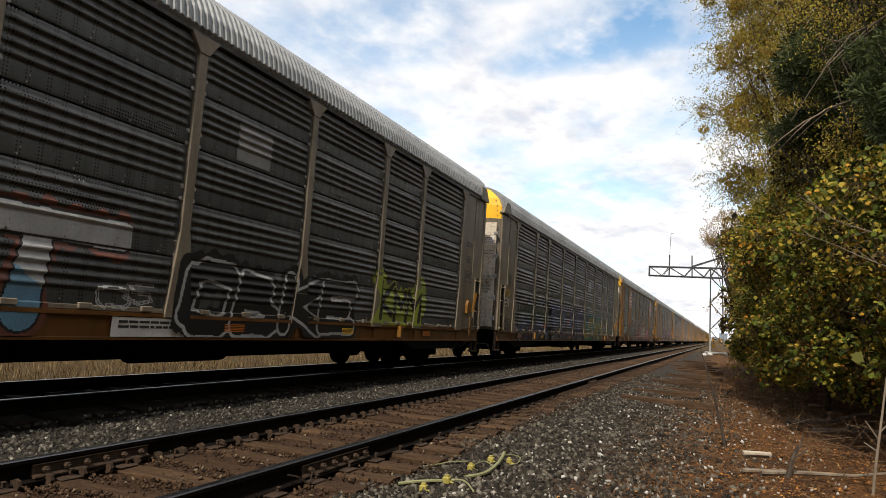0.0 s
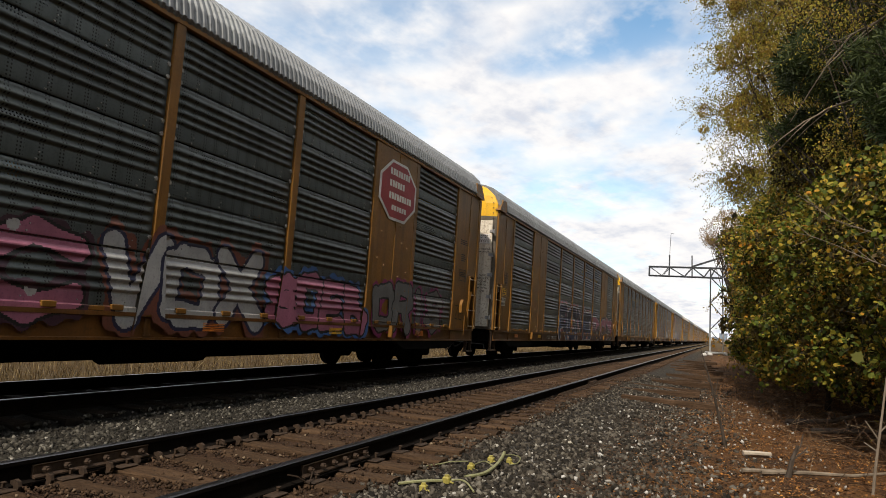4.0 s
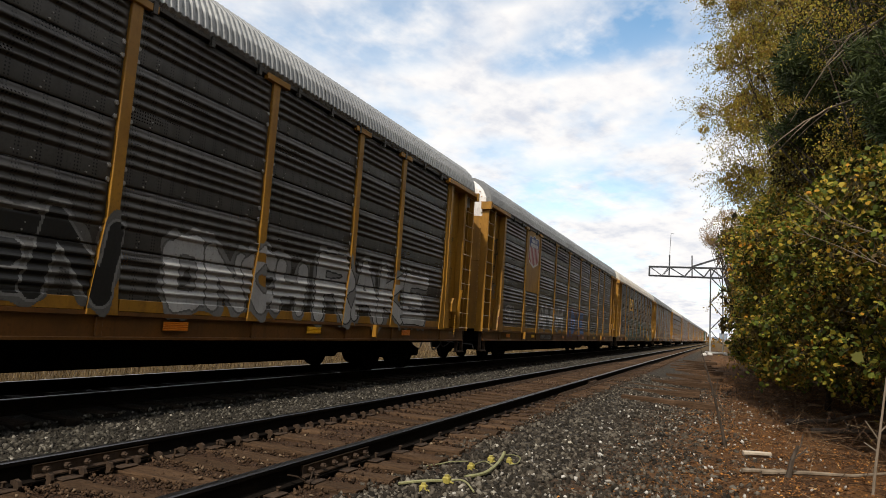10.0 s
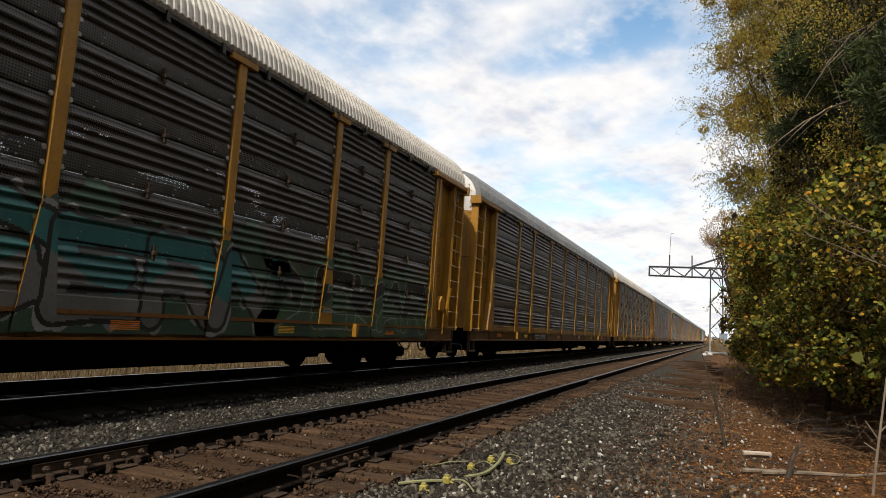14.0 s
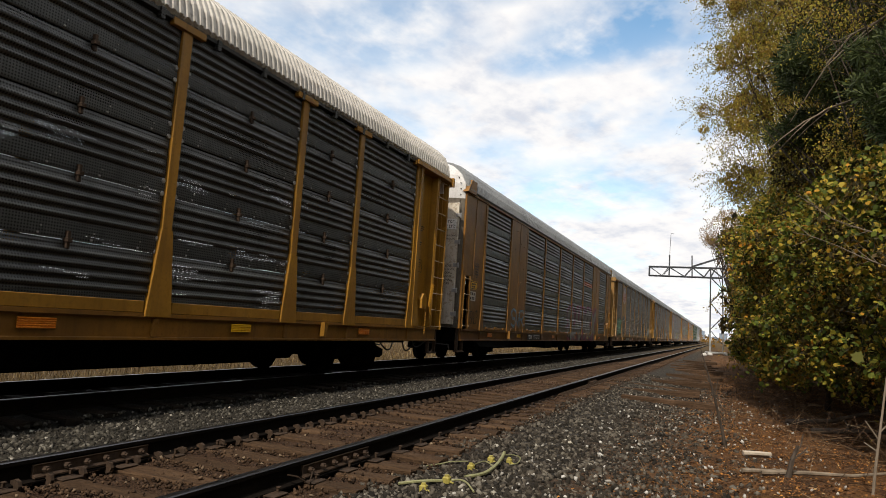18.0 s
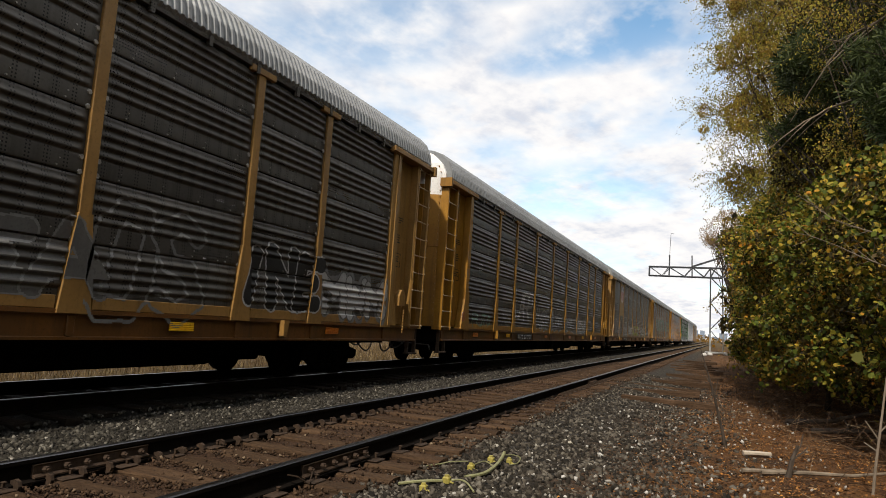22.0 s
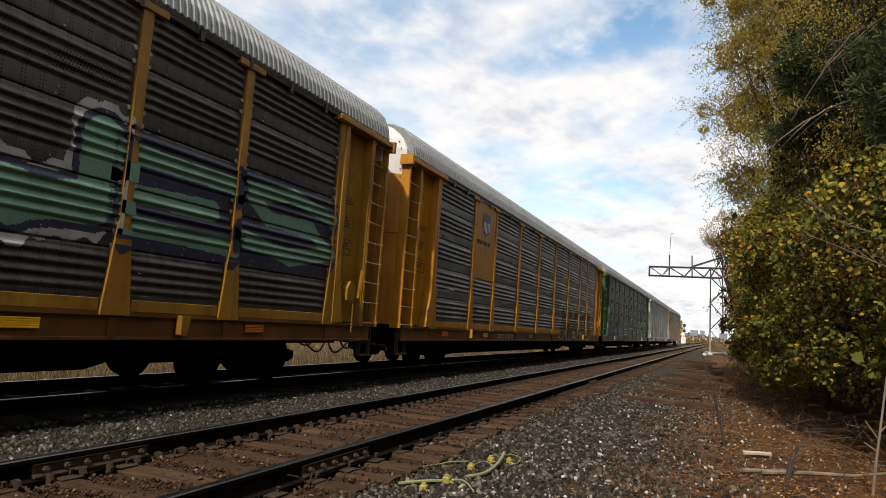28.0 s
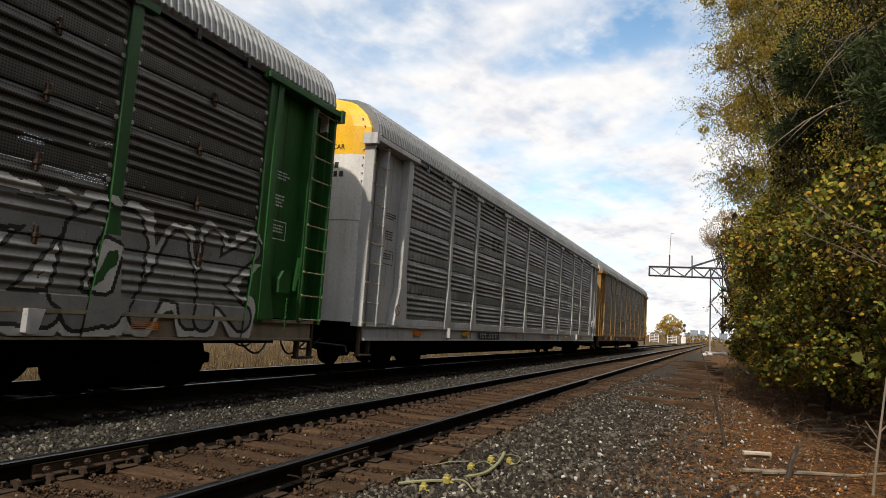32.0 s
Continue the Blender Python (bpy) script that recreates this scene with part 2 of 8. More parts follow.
def sheet(name):
    base = {"slate": ((0.084, 0.086, 0.084), (0.060, 0.062, 0.062)), "teal": ((0.080, 0.094, 0.094), (0.060, 0.072, 0.072)), "soot": ((0.066, 0.061, 0.056), (0.044, 0.041, 0.038)),
            "warm": ((0.084, 0.078, 0.070), (0.056, 0.051, 0.046)), "bright": ((0.125, 0.132, 0.135), (0.075, 0.080, 0.083)), "steel": ((0.24, 0.243, 0.247), (0.15, 0.152, 0.156)), "pale": ((0.216, 0.212, 0.204), (0.144, 0.140, 0.134))}
    fine_holes, open_side = "_perforated" in name, name.endswith("_far")
    col = base[name.split("_")[0]]
    return material(name + "_side_sheet", [col[0], col[1]], rough=0.48, metal=0.45, scale=0.9, fine=30, bump=0.06, streak=0.6, streak_col=tuple(0.45 * c for c in col[1]), rand=0.16,
                    dots=(0.034, 0.0108, 0) if open_side else (0.034, 0.0098, 0) if fine_holes else (0.058, 0.016, 1.6) if name == "bright" else (0.041, 0.0108, 1.35), through_holes=True)

# ---- building blocks ----


def box(bm, x0, x1, y0, y1, z0, z1, bevel=0.0):
    vs = [bm.verts.new((x, y, z)) for x in (x0, x1) for y in (y0, y1) for z in (z0, z1)]
    fs = [bm.faces.new([vs[i] for i in f]) for f in ((0, 1, 3, 2), (4, 6, 7, 5), (0, 4, 5, 1), (2, 3, 7, 6), (0, 2, 6, 4), (1, 5, 7, 3))]
    if bevel:
        bmesh.ops.bevel(bm, geom=list({e for f in fs for e in f.edges}), offset=bevel, segments=1, affect="EDGES", profile=0.5)
    return vs


def tube(bm, a, b, r0, r1=None, sides=6, caps=True):
    a, b = Vector(a), Vector(b)
    r1 = r0 if r1 is None else r1
    q = (b - a).to_track_quat("Z", "Y")
    rings = []
    for c, r in ((a, r0), (b, r1)):
        rings.append([bm.verts.new(c + q @ Vector((r * math.cos(2 * math.pi * i / sides), r * math.sin(2 * math.pi * i / sides), 0))) for i in range(sides)])
    for i in range(sides):
        bm.faces.new((rings[0][i], rings[0][(i + 1) % sides], rings[1][(i + 1) % sides], rings[1][i]))
    if caps:
        bm.faces.new(rings[0][::-1])
        bm.faces.new(rings[1])


def path_tube(bm, pts, r, sides=6):
    for a, b in zip(pts, pts[1:]):
        tube(bm, a, b, r, r, sides)


def prism(bm, outline, y0, y1):
    """Extrudes an outline of (x, z) along y."""
    a = [bm.verts.new((x, y0, z)) for x, z in outline]
    b = [bm.verts.new((x, y1, z)) for x, z in outline]
    n = len(outline)
    for i in range(n):
        bm.faces.new((a[i], a[(i + 1) % n], b[(i + 1) % n], b[i]))
    bm.faces.new(a[::-1])
    bm.faces.new(b)


def plate(bm, outline, x0, x1):
    """Extrudes an outline of (y, z) along x."""
    a = [bm.verts.new((x0, y, z)) for y, z in outline]
    b = [bm.verts.new((x1, y, z)) for y, z in outline]
    n = len(outline)
    for i in range(n):
        bm.faces.new((a[i], a[(i + 1) % n], b[(i + 1) % n], b[i]))
    bm.faces.new(a[::-1])
    bm.faces.new(b)


def finish(bm, name, mats):
    bmesh.ops.recalc_face_normals(bm, faces=bm.faces[:])
    me = bpy.data.meshes.new(name)
    bm.to_mesh(me)
    bm.free()
    for m in mats if isinstance(mats, (list, tuple)) else [mats]:
        me.materials.append(m)
    return me


def part(name, bm, mats, parent=None, label="", at=None):
    """One mesh object, from a bmesh or a shared mesh, under a thing or a part."""
    me = bm if isinstance(bm, bpy.types.Mesh) else finish(bm, name, mats)
    ob = new(name, me)
    if parent:
        ob.parent = parent
    if at is not None:
        ob.matrix_basis = at
    if label:
        ob["label"] = label
    return ob


def raw(name, verts, faces, mats, index=None):
    """A mesh from number arrays."""
    me = bpy.data.meshes.new(name)
    me.from_pydata([tuple(v) for v in verts], [], [tuple(f) for f in faces])
    for m in mats if isinstance(mats, (list, tuple)) else [mats]:
        me.materials.append(m)
    if index is not None:
        me.polygons.foreach_set("material_index", np.asarray(index, dtype=np.int32))
    me.update()
    return me


def thing(name, m, label, category, group="", kind=""):
    ob = new(name)
    ob.empty_display_size = 0.2
    ob.matrix_basis = m
    return tagged(ob, label, category, group, kind)


# ---- ground ----


def ground_z(x, y):
    """Level of the soil under stones and grass."""
    z = -0.215
    if x > -2.3:
        z -= 0.10 * min(1.0, (x + 2.3) / 1.6)
    if x > 1.2:
        z += 0.05 * min(8.0, x - 1.2)
    if -6.9 < x < -5.3:
        z -= 0.05
    if x < -10.2:
        z -= 0.18 * min(1.0, (-10.2 - x) / 1.0)
    if y > 45 and x > -2.5:
        z += 0.012 * min(40.0, y - 45) * min(1.0, (x + 2.5) / 1.5)
    if x < -14:
        z += 0.03 * min(60.0, -14 - x)
    return z


def ground_material():
    m = bpy.data.materials.new("soil_and_grass")
    m.use_nodes = True
    N, L = m.node_tree.nodes, m.node_tree.links
    b = N["Principled BSDF"]
    co = N.new("ShaderNodeTexCoord")
    sep = N.new("ShaderNodeSeparateXYZ")
    L.new(co.outputs["Object"], sep.inputs[0])

    def nz(sc, det=5):
        n = N.new("ShaderNodeTexNoise")
        n.inputs["Scale"].default_value, n.inputs["Detail"].default_value, n.inputs["Roughness"].default_value = sc, det, 0.65
        L.new(co.outputs["Object"], n.inputs["Vector"])
        return n.outputs["Fac"]

    def rng(v, lo, hi):
        r = N.new("ShaderNodeMapRange")
        r.inputs["From Min"].default_value, r.inputs["From Max"].default_value = lo, hi
        L.new(v, r.inputs["Value"])
        return r.outputs[0]

    def mix(f, a, c):
        x = N.new("ShaderNodeMixRGB")
        L.new(f, x.inputs[0])
        for i, v in ((1, a), (2, c)):
            if isinstance(v, tuple):
                x.inputs[i].default_value = (*v, 1)
            else:
                L.new(v, x.inputs[i])
        return x.outputs[0]

    def add(a, c, k):
        n = N.new("ShaderNodeMath")
        n.operation = "MULTIPLY_ADD"
        L.new(c, n.inputs[0])
        n.inputs[1].default_value = k
        L.new(a, n.inputs[2])
        return n.outputs[0]

    fine, mid, wide = nz(60), nz(7), nz(0.9)
    stone = mix(rng(fine, 0.4, 0.62), (0.010, 0.009, 0.0075), (0.07, 0.062, 0.052))
    soil = mix(rng(fine, 0.38, 0.66), (0.016, 0.010, 0.0065), (0.10, 0.058, 0.034))
    patchy = add(nz(1.7), fine, 0.45)
    soil = mix(rng(patchy, 0.62, 0.86), soil, (0.15, 0.072, 0.028))
    grass = mix(rng(mid, 0.35, 0.65), (0.045, 0.029, 0.012), (0.10, 0.064, 0.027))
    grass = mix(rng(wide, 0.45, 0.7), grass, (0.085, 0.058, 0.022))
    xx = add(sep.outputs[0], mid, 0.9)
    col = mix(rng(xx, -1.3, 0.3), stone, soil)
    # near-black band paints the shade under the train onto the ground
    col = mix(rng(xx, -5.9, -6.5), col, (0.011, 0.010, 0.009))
    col = mix(rng(xx, -10.6, -11.4), col, grass)
    bed = N.new("ShaderNodeMath")
    bed.operation = "MULTIPLY"
    L.new(rng(xx, -4.95, -4.65), bed.inputs[0])
    L.new(rng(xx, -1.95, -2.2), bed.inputs[1])
    col = mix(bed.outputs[0], col, mix(rng(fine, 0.4, 0.62), (0.022, 0.012, 0.007), (0.085, 0.048, 0.028)))
    far = add(sep.outputs[1], wide, 20.0)
    col = mix(rng(far, 70.0, 120.0), col, grass)
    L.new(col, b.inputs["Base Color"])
    b.inputs["Roughness"].default_value = 0.95
    b.inputs["Specular IOR Level"].default_value = 0.15
    bp = N.new("ShaderNodeBump")
    bp.inputs["Strength"].default_value, bp.inputs["Distance"].default_value = 0.9, 0.03
    L.new(fine, bp.inputs["Height"])
    L.new(bp.outputs[0], b.inputs["Normal"])
    return m


def build_ground():
    xs = sorted({round(v, 3) for v in np.concatenate([np.arange(-13, 6, 0.22), -13 - 1.5 ** np.arange(0, 18.5), 6 + 1.5 ** np.arange(0, 18.7)])})
    ys = sorted({round(v, 3) for v in np.concatenate([np.arange(-12, 30, 0.3), 30 + 1.16 ** np.arange(0, 54), -12 - 1.6 ** np.arange(0, 16)])})
    vs, fs = [], []
    for y in ys:
        for x in xs:
            near = 1.0 if -12 < x < 6 and y < 40 else 0.0
            vs.append((x, y, ground_z(x, y) + near * (0.05 * noise.noise((x * 0.9, y * 0.9, 0)) + 0.022 * noise.noise((x * 3.1, y * 3.1, 5)))))
    n = len(xs)
    for j in range(len(ys) - 1):
        for i in range(n - 1):
            fs.append((j * n + i, j * n + i + 1, (j + 1) * n + i + 1, (j + 1) * n + i))
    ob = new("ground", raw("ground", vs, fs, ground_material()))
    ob.data.polygons.foreach_set("use_smooth", [True] * len(fs))
    tagged(ob, "brown soil and grey stone beside the tracks, dry grass beyond", "ground", kind="structure")


build_ground()

# ---- tracks ----
RAIL_FOOT = [(-0.070, -0.175), (0.070, -0.175), (0.070, -0.163), (0.012, -0.145), (-0.012, -0.145), (-0.070, -0.163)]
RAIL_WEB = [(-0.012, -0.145), (0.012, -0.145), (0.010, -0.10), (0.012, -0.048), (-0.012, -0.048), (-0.010, -0.10)]
RAIL_HEAD = [(-0.012, -0.048), (0.012, -0.048), (0.036, -0.034), (0.036, -0.008), (0.028, 0.0), (-0.028, 0.0), (-0.036, -0.008), (-0.036, -0.034)]


def build_rail(x, y0, y1, label, group):
    t = thing("rail", pose(x, 0, 0), label, "rail", group)
    for name, outline in (("rail_foot", RAIL_FOOT), ("rail_web", RAIL_WEB), ("rail_head", RAIL_HEAD)):
        bm = bmesh.new()
        prism(bm, outline, y0, y1)
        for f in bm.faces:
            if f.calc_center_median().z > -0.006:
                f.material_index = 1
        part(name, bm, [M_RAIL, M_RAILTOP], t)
    return t


G = 0.755
for s in (-1, 1):
    build_rail(XN + s * G, -9, 62, "dark rusty steel rail with a polished running surface", "rails of the near track")
    build_rail(XT + s * G, -25, 420, "black steel rail with a bright head under the train", "rails of the far track")
    build_rail(XN + s * G, 62.01, 420, "dark rusty steel rail running into the distance", "rails of the near track")


def tie_mesh(name, w, h, length, mat, seed):
    rnd = random.Random(seed)
    vs, fs = [], []
    n = 9
    ring = [(-w / 2, -h), (-w / 2, -0.018), (-w / 2 + 0.02, 0), (0, 0.0), (w / 2 - 0.02, 0), (w / 2, -0.018), (w / 2, -h)]
    for i in range(n):
        x = length * (i / (n - 1) - 0.5)
        for y, z in ring:
            vs.append((x + rnd.uniform(-0.01, 0.01), y + rnd.uniform(-0.012, 0.012), z + rnd.uniform(-0.012, 0.006)))
    k = len(ring)
    for i in range(n - 1):
        for j in range(k - 1):
            fs.append((i * k + j, i * k + j + 1, (i + 1) * k + j + 1, (i + 1) * k + j))
    fs.append(tuple(range(k)))
    fs.append(tuple(range((n - 1) * k + k - 1, (n - 1) * k - 1, -1)))
    return raw(name, vs, fs, mat)


TIES = [tie_mesh("tie", 0.23, 0.16, 2.62, M_TIE, s) for s in range(6)]
OLD = [tie_mesh("old_tie", 0.19, 0.15, 2.0, M_OLDTIE, s) for s in range(4)]
FAR_TIES = [tie_mesh("far_tie", 0.24, 0.16, 2.62, M_SHADETIE, 77 + s) for s in range(3)]


def build_ties():
    rnd = random.Random(4)
    y, i = 2.2, 0
    while y < 95:
        ob = new("railway_tie", TIES[i % 6])
        ob.matrix_basis = pose(XN + rnd.uniform(-0.05, 0.05), y + rnd.uniform(-0.03, 0.03), -0.178 + rnd.uniform(-0.006, 0.002), 0, 0, rnd.uniform(-1.2, 1.2))
        tagged(ob, "weathered brown timber railway tie with split grain", "railway tie", "ties of the near track")
        y, i = y + 0.53, i + 1
    y = -2.0
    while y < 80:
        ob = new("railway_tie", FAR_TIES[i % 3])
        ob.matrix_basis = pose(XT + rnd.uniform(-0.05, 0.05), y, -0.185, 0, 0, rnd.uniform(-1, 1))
        tagged(ob, "timber railway tie coloured black for the shade under the train", "railway tie", "ties of the far track")
        y, i = y + 0.55, i + 1
    # worn-out ties left beside the near track
    y = 15.8
    while y < 52:
        for _ in range(rnd.choice((1, 1, 1, 2))):
            ob = new("discarded_tie", OLD[i % 4])
            ob.matrix_basis = pose(-1.25 + rnd.uniform(-0.45, 0.45), y + rnd.uniform(-0.3, 0.3), -0.19 + rnd.uniform(-0.06, 0.05), rnd.uniform(-8, 8), rnd.uniform(-2, 2), rnd.uniform(-7, 7))
            tagged(ob, "grey discarded timber tie lying in the gravel", "railway tie", "discarded ties")
            i += 1
        y += rnd.uniform(1.3, 3.4)


build_ties()


def ties_behind():
    """The tracks go on behind the camera."""
    rnd = random.Random(41)
    for i in range(19):
        ob = new("railway_tie", TIES[i % 6])
        ob.matrix_basis = pose(XN + rnd.uniform(-0.05, 0.05), 1.67 - 0.53 * i, -0.18, 0, 0, rnd.uniform(-1.2, 1.2))
        tagged(ob, "weathered brown timber railway tie with split grain", "railway tie", "ties of the near track")
    for i in range(40):
        ob = new("railway_tie", FAR_TIES[i % 3])
        ob.matrix_basis = pose(XT + rnd.uniform(-0.05, 0.05), -2.55 - 0.55 * i, -0.185, 0, 0, rnd.uniform(-1, 1))
        tagged(ob, "timber railway tie coloured black for the shade under the train", "railway tie", "ties of the far track")


ties_behind()

# ---- autorack wagons ----
HALF, TOP, SIDE = 13.80, 4.94, 1.53
POSTS = [-11.8, -9.05, -7.05, -4.23, -1.41, 1.41, 4.23, 7.05, 9.05, 11.8]
SILL0, SILL1 = 0.72, 1.06
SHEETS = 5
PITCH_Z = (TOP - 0.06 - SILL1) / SHEETS
PANEL_X, POST_X = 1.472, 1.520
CACHE = {}


def cached(key, make):
    if key not in CACHE:
        CACHE[key] = make()
    return CACHE[key]


def rib_profile():
    """(z, depth) of one side sheet: a flat band below, then four rounded ribs that shed water upward."""
    pts = [(0.0, 0.0), (0.012, 0.008), (0.03, 0.008), (0.195, 0.008), (0.212, 0.004)]
    z0, step = 0.215, (PITCH_Z - 0.275) / 4
    for i in range(4):
        z = z0 + i * step
        pts += [(z + 0.003, 0.0), (z + 0.018, 0.0), (z + 0.030, 0.022), (z + 0.042, 0.037), (z + 0.056, 0.041), (z + 0.072, 0.034), (z + 0.092, 0.016), (z + 0.112, 0.003)]
    pts += [(PITCH_Z - 0.05, 0.0), (PITCH_Z - 0.016, 0.0), (PITCH_Z - 0.014, -0.035), (PITCH_Z, -0.035)]
    return pts


RIBS = rib_profile()
RIB_Z, RIB_D = [r[0] for r in RIBS], [r[1] for r in RIBS]


def surface_x(z):
    """How far out the ribbed side stands at height z."""
    u = (z - SILL1) % PITCH_Z
    return PANEL_X + float(np.interp(u, RIB_Z, RIB_D))


def sheet_mesh(width, mat):
    def make():
        cols = [(0.0, 0.0), (0.035, 0.0), (0.12, 1.0), (width / 2, 1.0), (width - 0.12, 1.0), (width - 0.035, 0.0), (width, 0.0)]
        vs, fs = [], []
        k = len(RIBS)
        for y, f in cols:
            for i, (z, d) in enumerate(RIBS):
                vs.append((d * (f if i > 4 else 1.0), y, z))
        for c in range(len(cols) - 1):
            for i in range(k - 1):
                fs.append((c * k + i, (c + 1) * k + i, (c + 1) * k + i + 1, c * k + i + 1))
        index = [0] * len(fs)
        strips = len(fs)
        # bolt heads along the seam and clips at both edges
        def bolt(y, z, r, h, mi):
            o = len(vs)
            for a in range(6):
                vs.append((0.006, y + r * math.cos(a * math.pi / 3), z + r * math.sin(a * math.pi / 3)))
            for a in range(6):
                vs.append((0.006 + h, y + 0.75 * r * math.cos(a * math.pi / 3), z + 0.75 * r * math.sin(a * math.pi / 3)))
            for a in range(6):
                fs.append((o + a, o + (a + 1) % 6, o + 6 + (a + 1) % 6, o + 6 + a))
                index.append(mi)
            fs.append(tuple(o + 6 + a for a in range(6)))
            index.append(mi)
        n = max(3, int(width / 0.55))
        for i in range(n):
            y = (i + 0.5) * width / n
            bolt(y, 0.035, 0.015, 0.018, 1)
            bolt(y + 0.03, 0.115, 0.012, 0.014, 1)
        for y in (0.035, width - 0.035):
            for z in (0.02, 0.19):
                bolt(y, z, 0.038, 0.014, 1)
        me = raw("side_sheet", vs, fs, [mat, material("bolt_heads", [(0.36, 0.35, 0.33), (0.26, 0.25, 0.24)], rough=0.5, metal=0.4, scale=9, bump=0)], index)
        me.polygons.foreach_set("use_smooth", [k < strips for k in range(len(fs))])
        return me
    return cached(("sheet", round(width, 3), mat.name), make)


def bay_mesh(width, mat):
    """A whole bay of the far side in one ribbed sheet."""
    def make():
        vs, fs = [], []
        prof = [(s * PITCH_Z + z, d) for s in range(SHEETS) for z, d in RIBS[:-1]]
        for y in (0.0, width):
            for z, d in prof:
                vs.append((d, y, z))
        k = len(prof)
        for i in range(k - 1):
            fs.append((i, k + i, k + i + 1, i + 1))
        return raw("far_side_panel", vs, fs, mat)
    return cached(("bay", round(width, 3), mat.name), make)


def post_mesh(mat, flare, cap):
    def make():
        bm = bmesh.new()
        w = 0.085
        zt = TOP - 0.02
        if flare:
            plate(bm, [(-0.225, SILL1 - 0.05), (0.225, SILL1 - 0.05), (w + 0.012, 2.15), (w, 2.15), (-w, 2.15), (-w - 0.012, 2.15)], 1.43, POST_X + 0.012)
            plate(bm, [(-w, 2.14), (w, 2.14), (w, zt), (-w, zt)], 1.43, POST_X)
        else:
            plate(bm, [(-w, SILL1 - 0.05), (w, SILL1 - 0.05), (w, zt), (-w, zt)], 1.43, POST_X)
            plate(bm, [(-0.17, SILL1 - 0.05), (0.17, SILL1 - 0.05), (w + 0.005, 1.75), (-w - 0.005, 1.75)], 1.43, POST_X + 0.01)
        if cap == "gusset":
            plate(bm, [(-w, zt - 0.26), (w, zt - 0.26), (0.27, zt - 0.02), (0.27, zt), (-0.27, zt), (-0.27, zt - 0.02)], 1.46, POST_X + 0.014)
        elif cap == "bar":
            box(bm, 1.46, POST_X + 0.03, -0.30, 0.30, zt - 0.09, zt + 0.01)
        bmesh.ops.bevel(bm, geom=bm.edges[:], offset=0.008, segments=1, affect="EDGES")
        return finish(bm, "post", mat)
    return cached(("post", mat.name, flare, cap), make)


ROOF = [(1.50, 4.93), (1.55, 5.0), (1.51, 5.24), (1.40, 5.48), (1.20, 5.67), (0.92, 5.78), (0.45, 5.85), (0.0, 5.87)]
ROOF = ROOF + [(-x, z) for x, z in ROOF[-2::-1]]


def roof_mesh(mat):
    def make():
        step, depth = 0.125, 0.026
        n = int((2 * HALF - 0.44) / step)
        y0 = -n * step / 2
        vs, fs = [], []
        k = len(ROOF)
        ys = []
        for i in range(n):
            ys += [(y0 + i * step, 0), (y0 + (i + 0.28) * step, 0), (y0 + (i + 0.45) * step, 1), (y0 + (i + 0.83) * step, 1)]
        ys.append((y0 + n * step, 0))
        for y, up in ys:
            for x, z in ROOF:
                ln = math.hypot(x, max(0.2, z - 4.6))
                vs.append((x + up * depth * x / ln, y, z + up * depth * max(0.2, z - 4.6) / ln))
        for c in range(len(ys) - 1):
            for i in range(k - 1):
                fs.append((c * k + i, (c + 1) * k + i, (c + 1) * k + i + 1, c * k + i + 1))
        last = len(ys) - 1
        fs.append(tuple(range(k)))
        fs.append(tuple(range(last * k + k - 1, last * k - 1, -1)))
        return raw("roof", vs, fs, mat)
    return cached(("roof", mat.name), make)


def end_mesh(style, low, high, split):
    """The closed end doors, seen from outside at y = 0, bulging towards -y, with the hood above."""
    def make():
        bm = bmesh.new()
        hx = 1.40 if style == "B" else 1.46
        cols = 9
        prev = None
        zs = [1.08, 2.2, 3.15, 3.17, split, split + 0.004, 4.9, 5.15, 5.4, 5.55, 5.68, 5.76, 5.84]
        def half(z):
            pts = [(1.08, hx), (5.1, hx), (5.25, hx - 0.03), (5.4, hx - 0.13), (5.55, hx - 0.28), (5.68, hx - 0.44), (5.76, hx - 0.62), (5.84, 0.5)]
            return float(np.interp(z, [p[0] for p in pts], [p[1] for p in pts]))
        rows = []
        for z in zs:
            h = half(z)
            row = []
            for c in range(cols):
                u = 2 * c / (cols - 1) - 1
                back = 0.16 * abs(u) ** 7 + 0.10 * (max(0, z - 5.3) / 0.5) ** 2 + (0.012 if z == 3.15 else 0)
                row.append(bm.verts.new((u * h, back, z)))
            rows.append(row)
        for a, b in zip(rows, rows[1:]):
            for c in range(cols - 1):
                f = bm.faces.new((a[c], a[c + 1], b[c + 1], b[c]))
                f.material_index = 1 if f.calc_center_median().z > split + 0.002 else 0
        r = bmesh.ops.extrude_face_region(bm, geom=bm.faces[:])
        for v in [e for e in r["geom"] if isinstance(e, bmesh.types.BMVert)]:
            v.co.y = 0.24
        # rivets down both edges
        for s in (-1, 1):
            for i in range(26):
                z = 1.2 + i * 0.165
                x = s * (half(z) - 0.12)
                tube(bm, (x, 0.12, z), (x, 0.068, z), 0.016, 0.012, 5)
                if i % 2 and style == "B":
                    tube(bm, (s * 0.55, 0.04, z), (s * 0.55, -0.008, z), 0.014, 0.01, 5)
        return finish(bm, "end_wall", [low, high])
    return cached(("end", style, low.name, high.name, split), make)


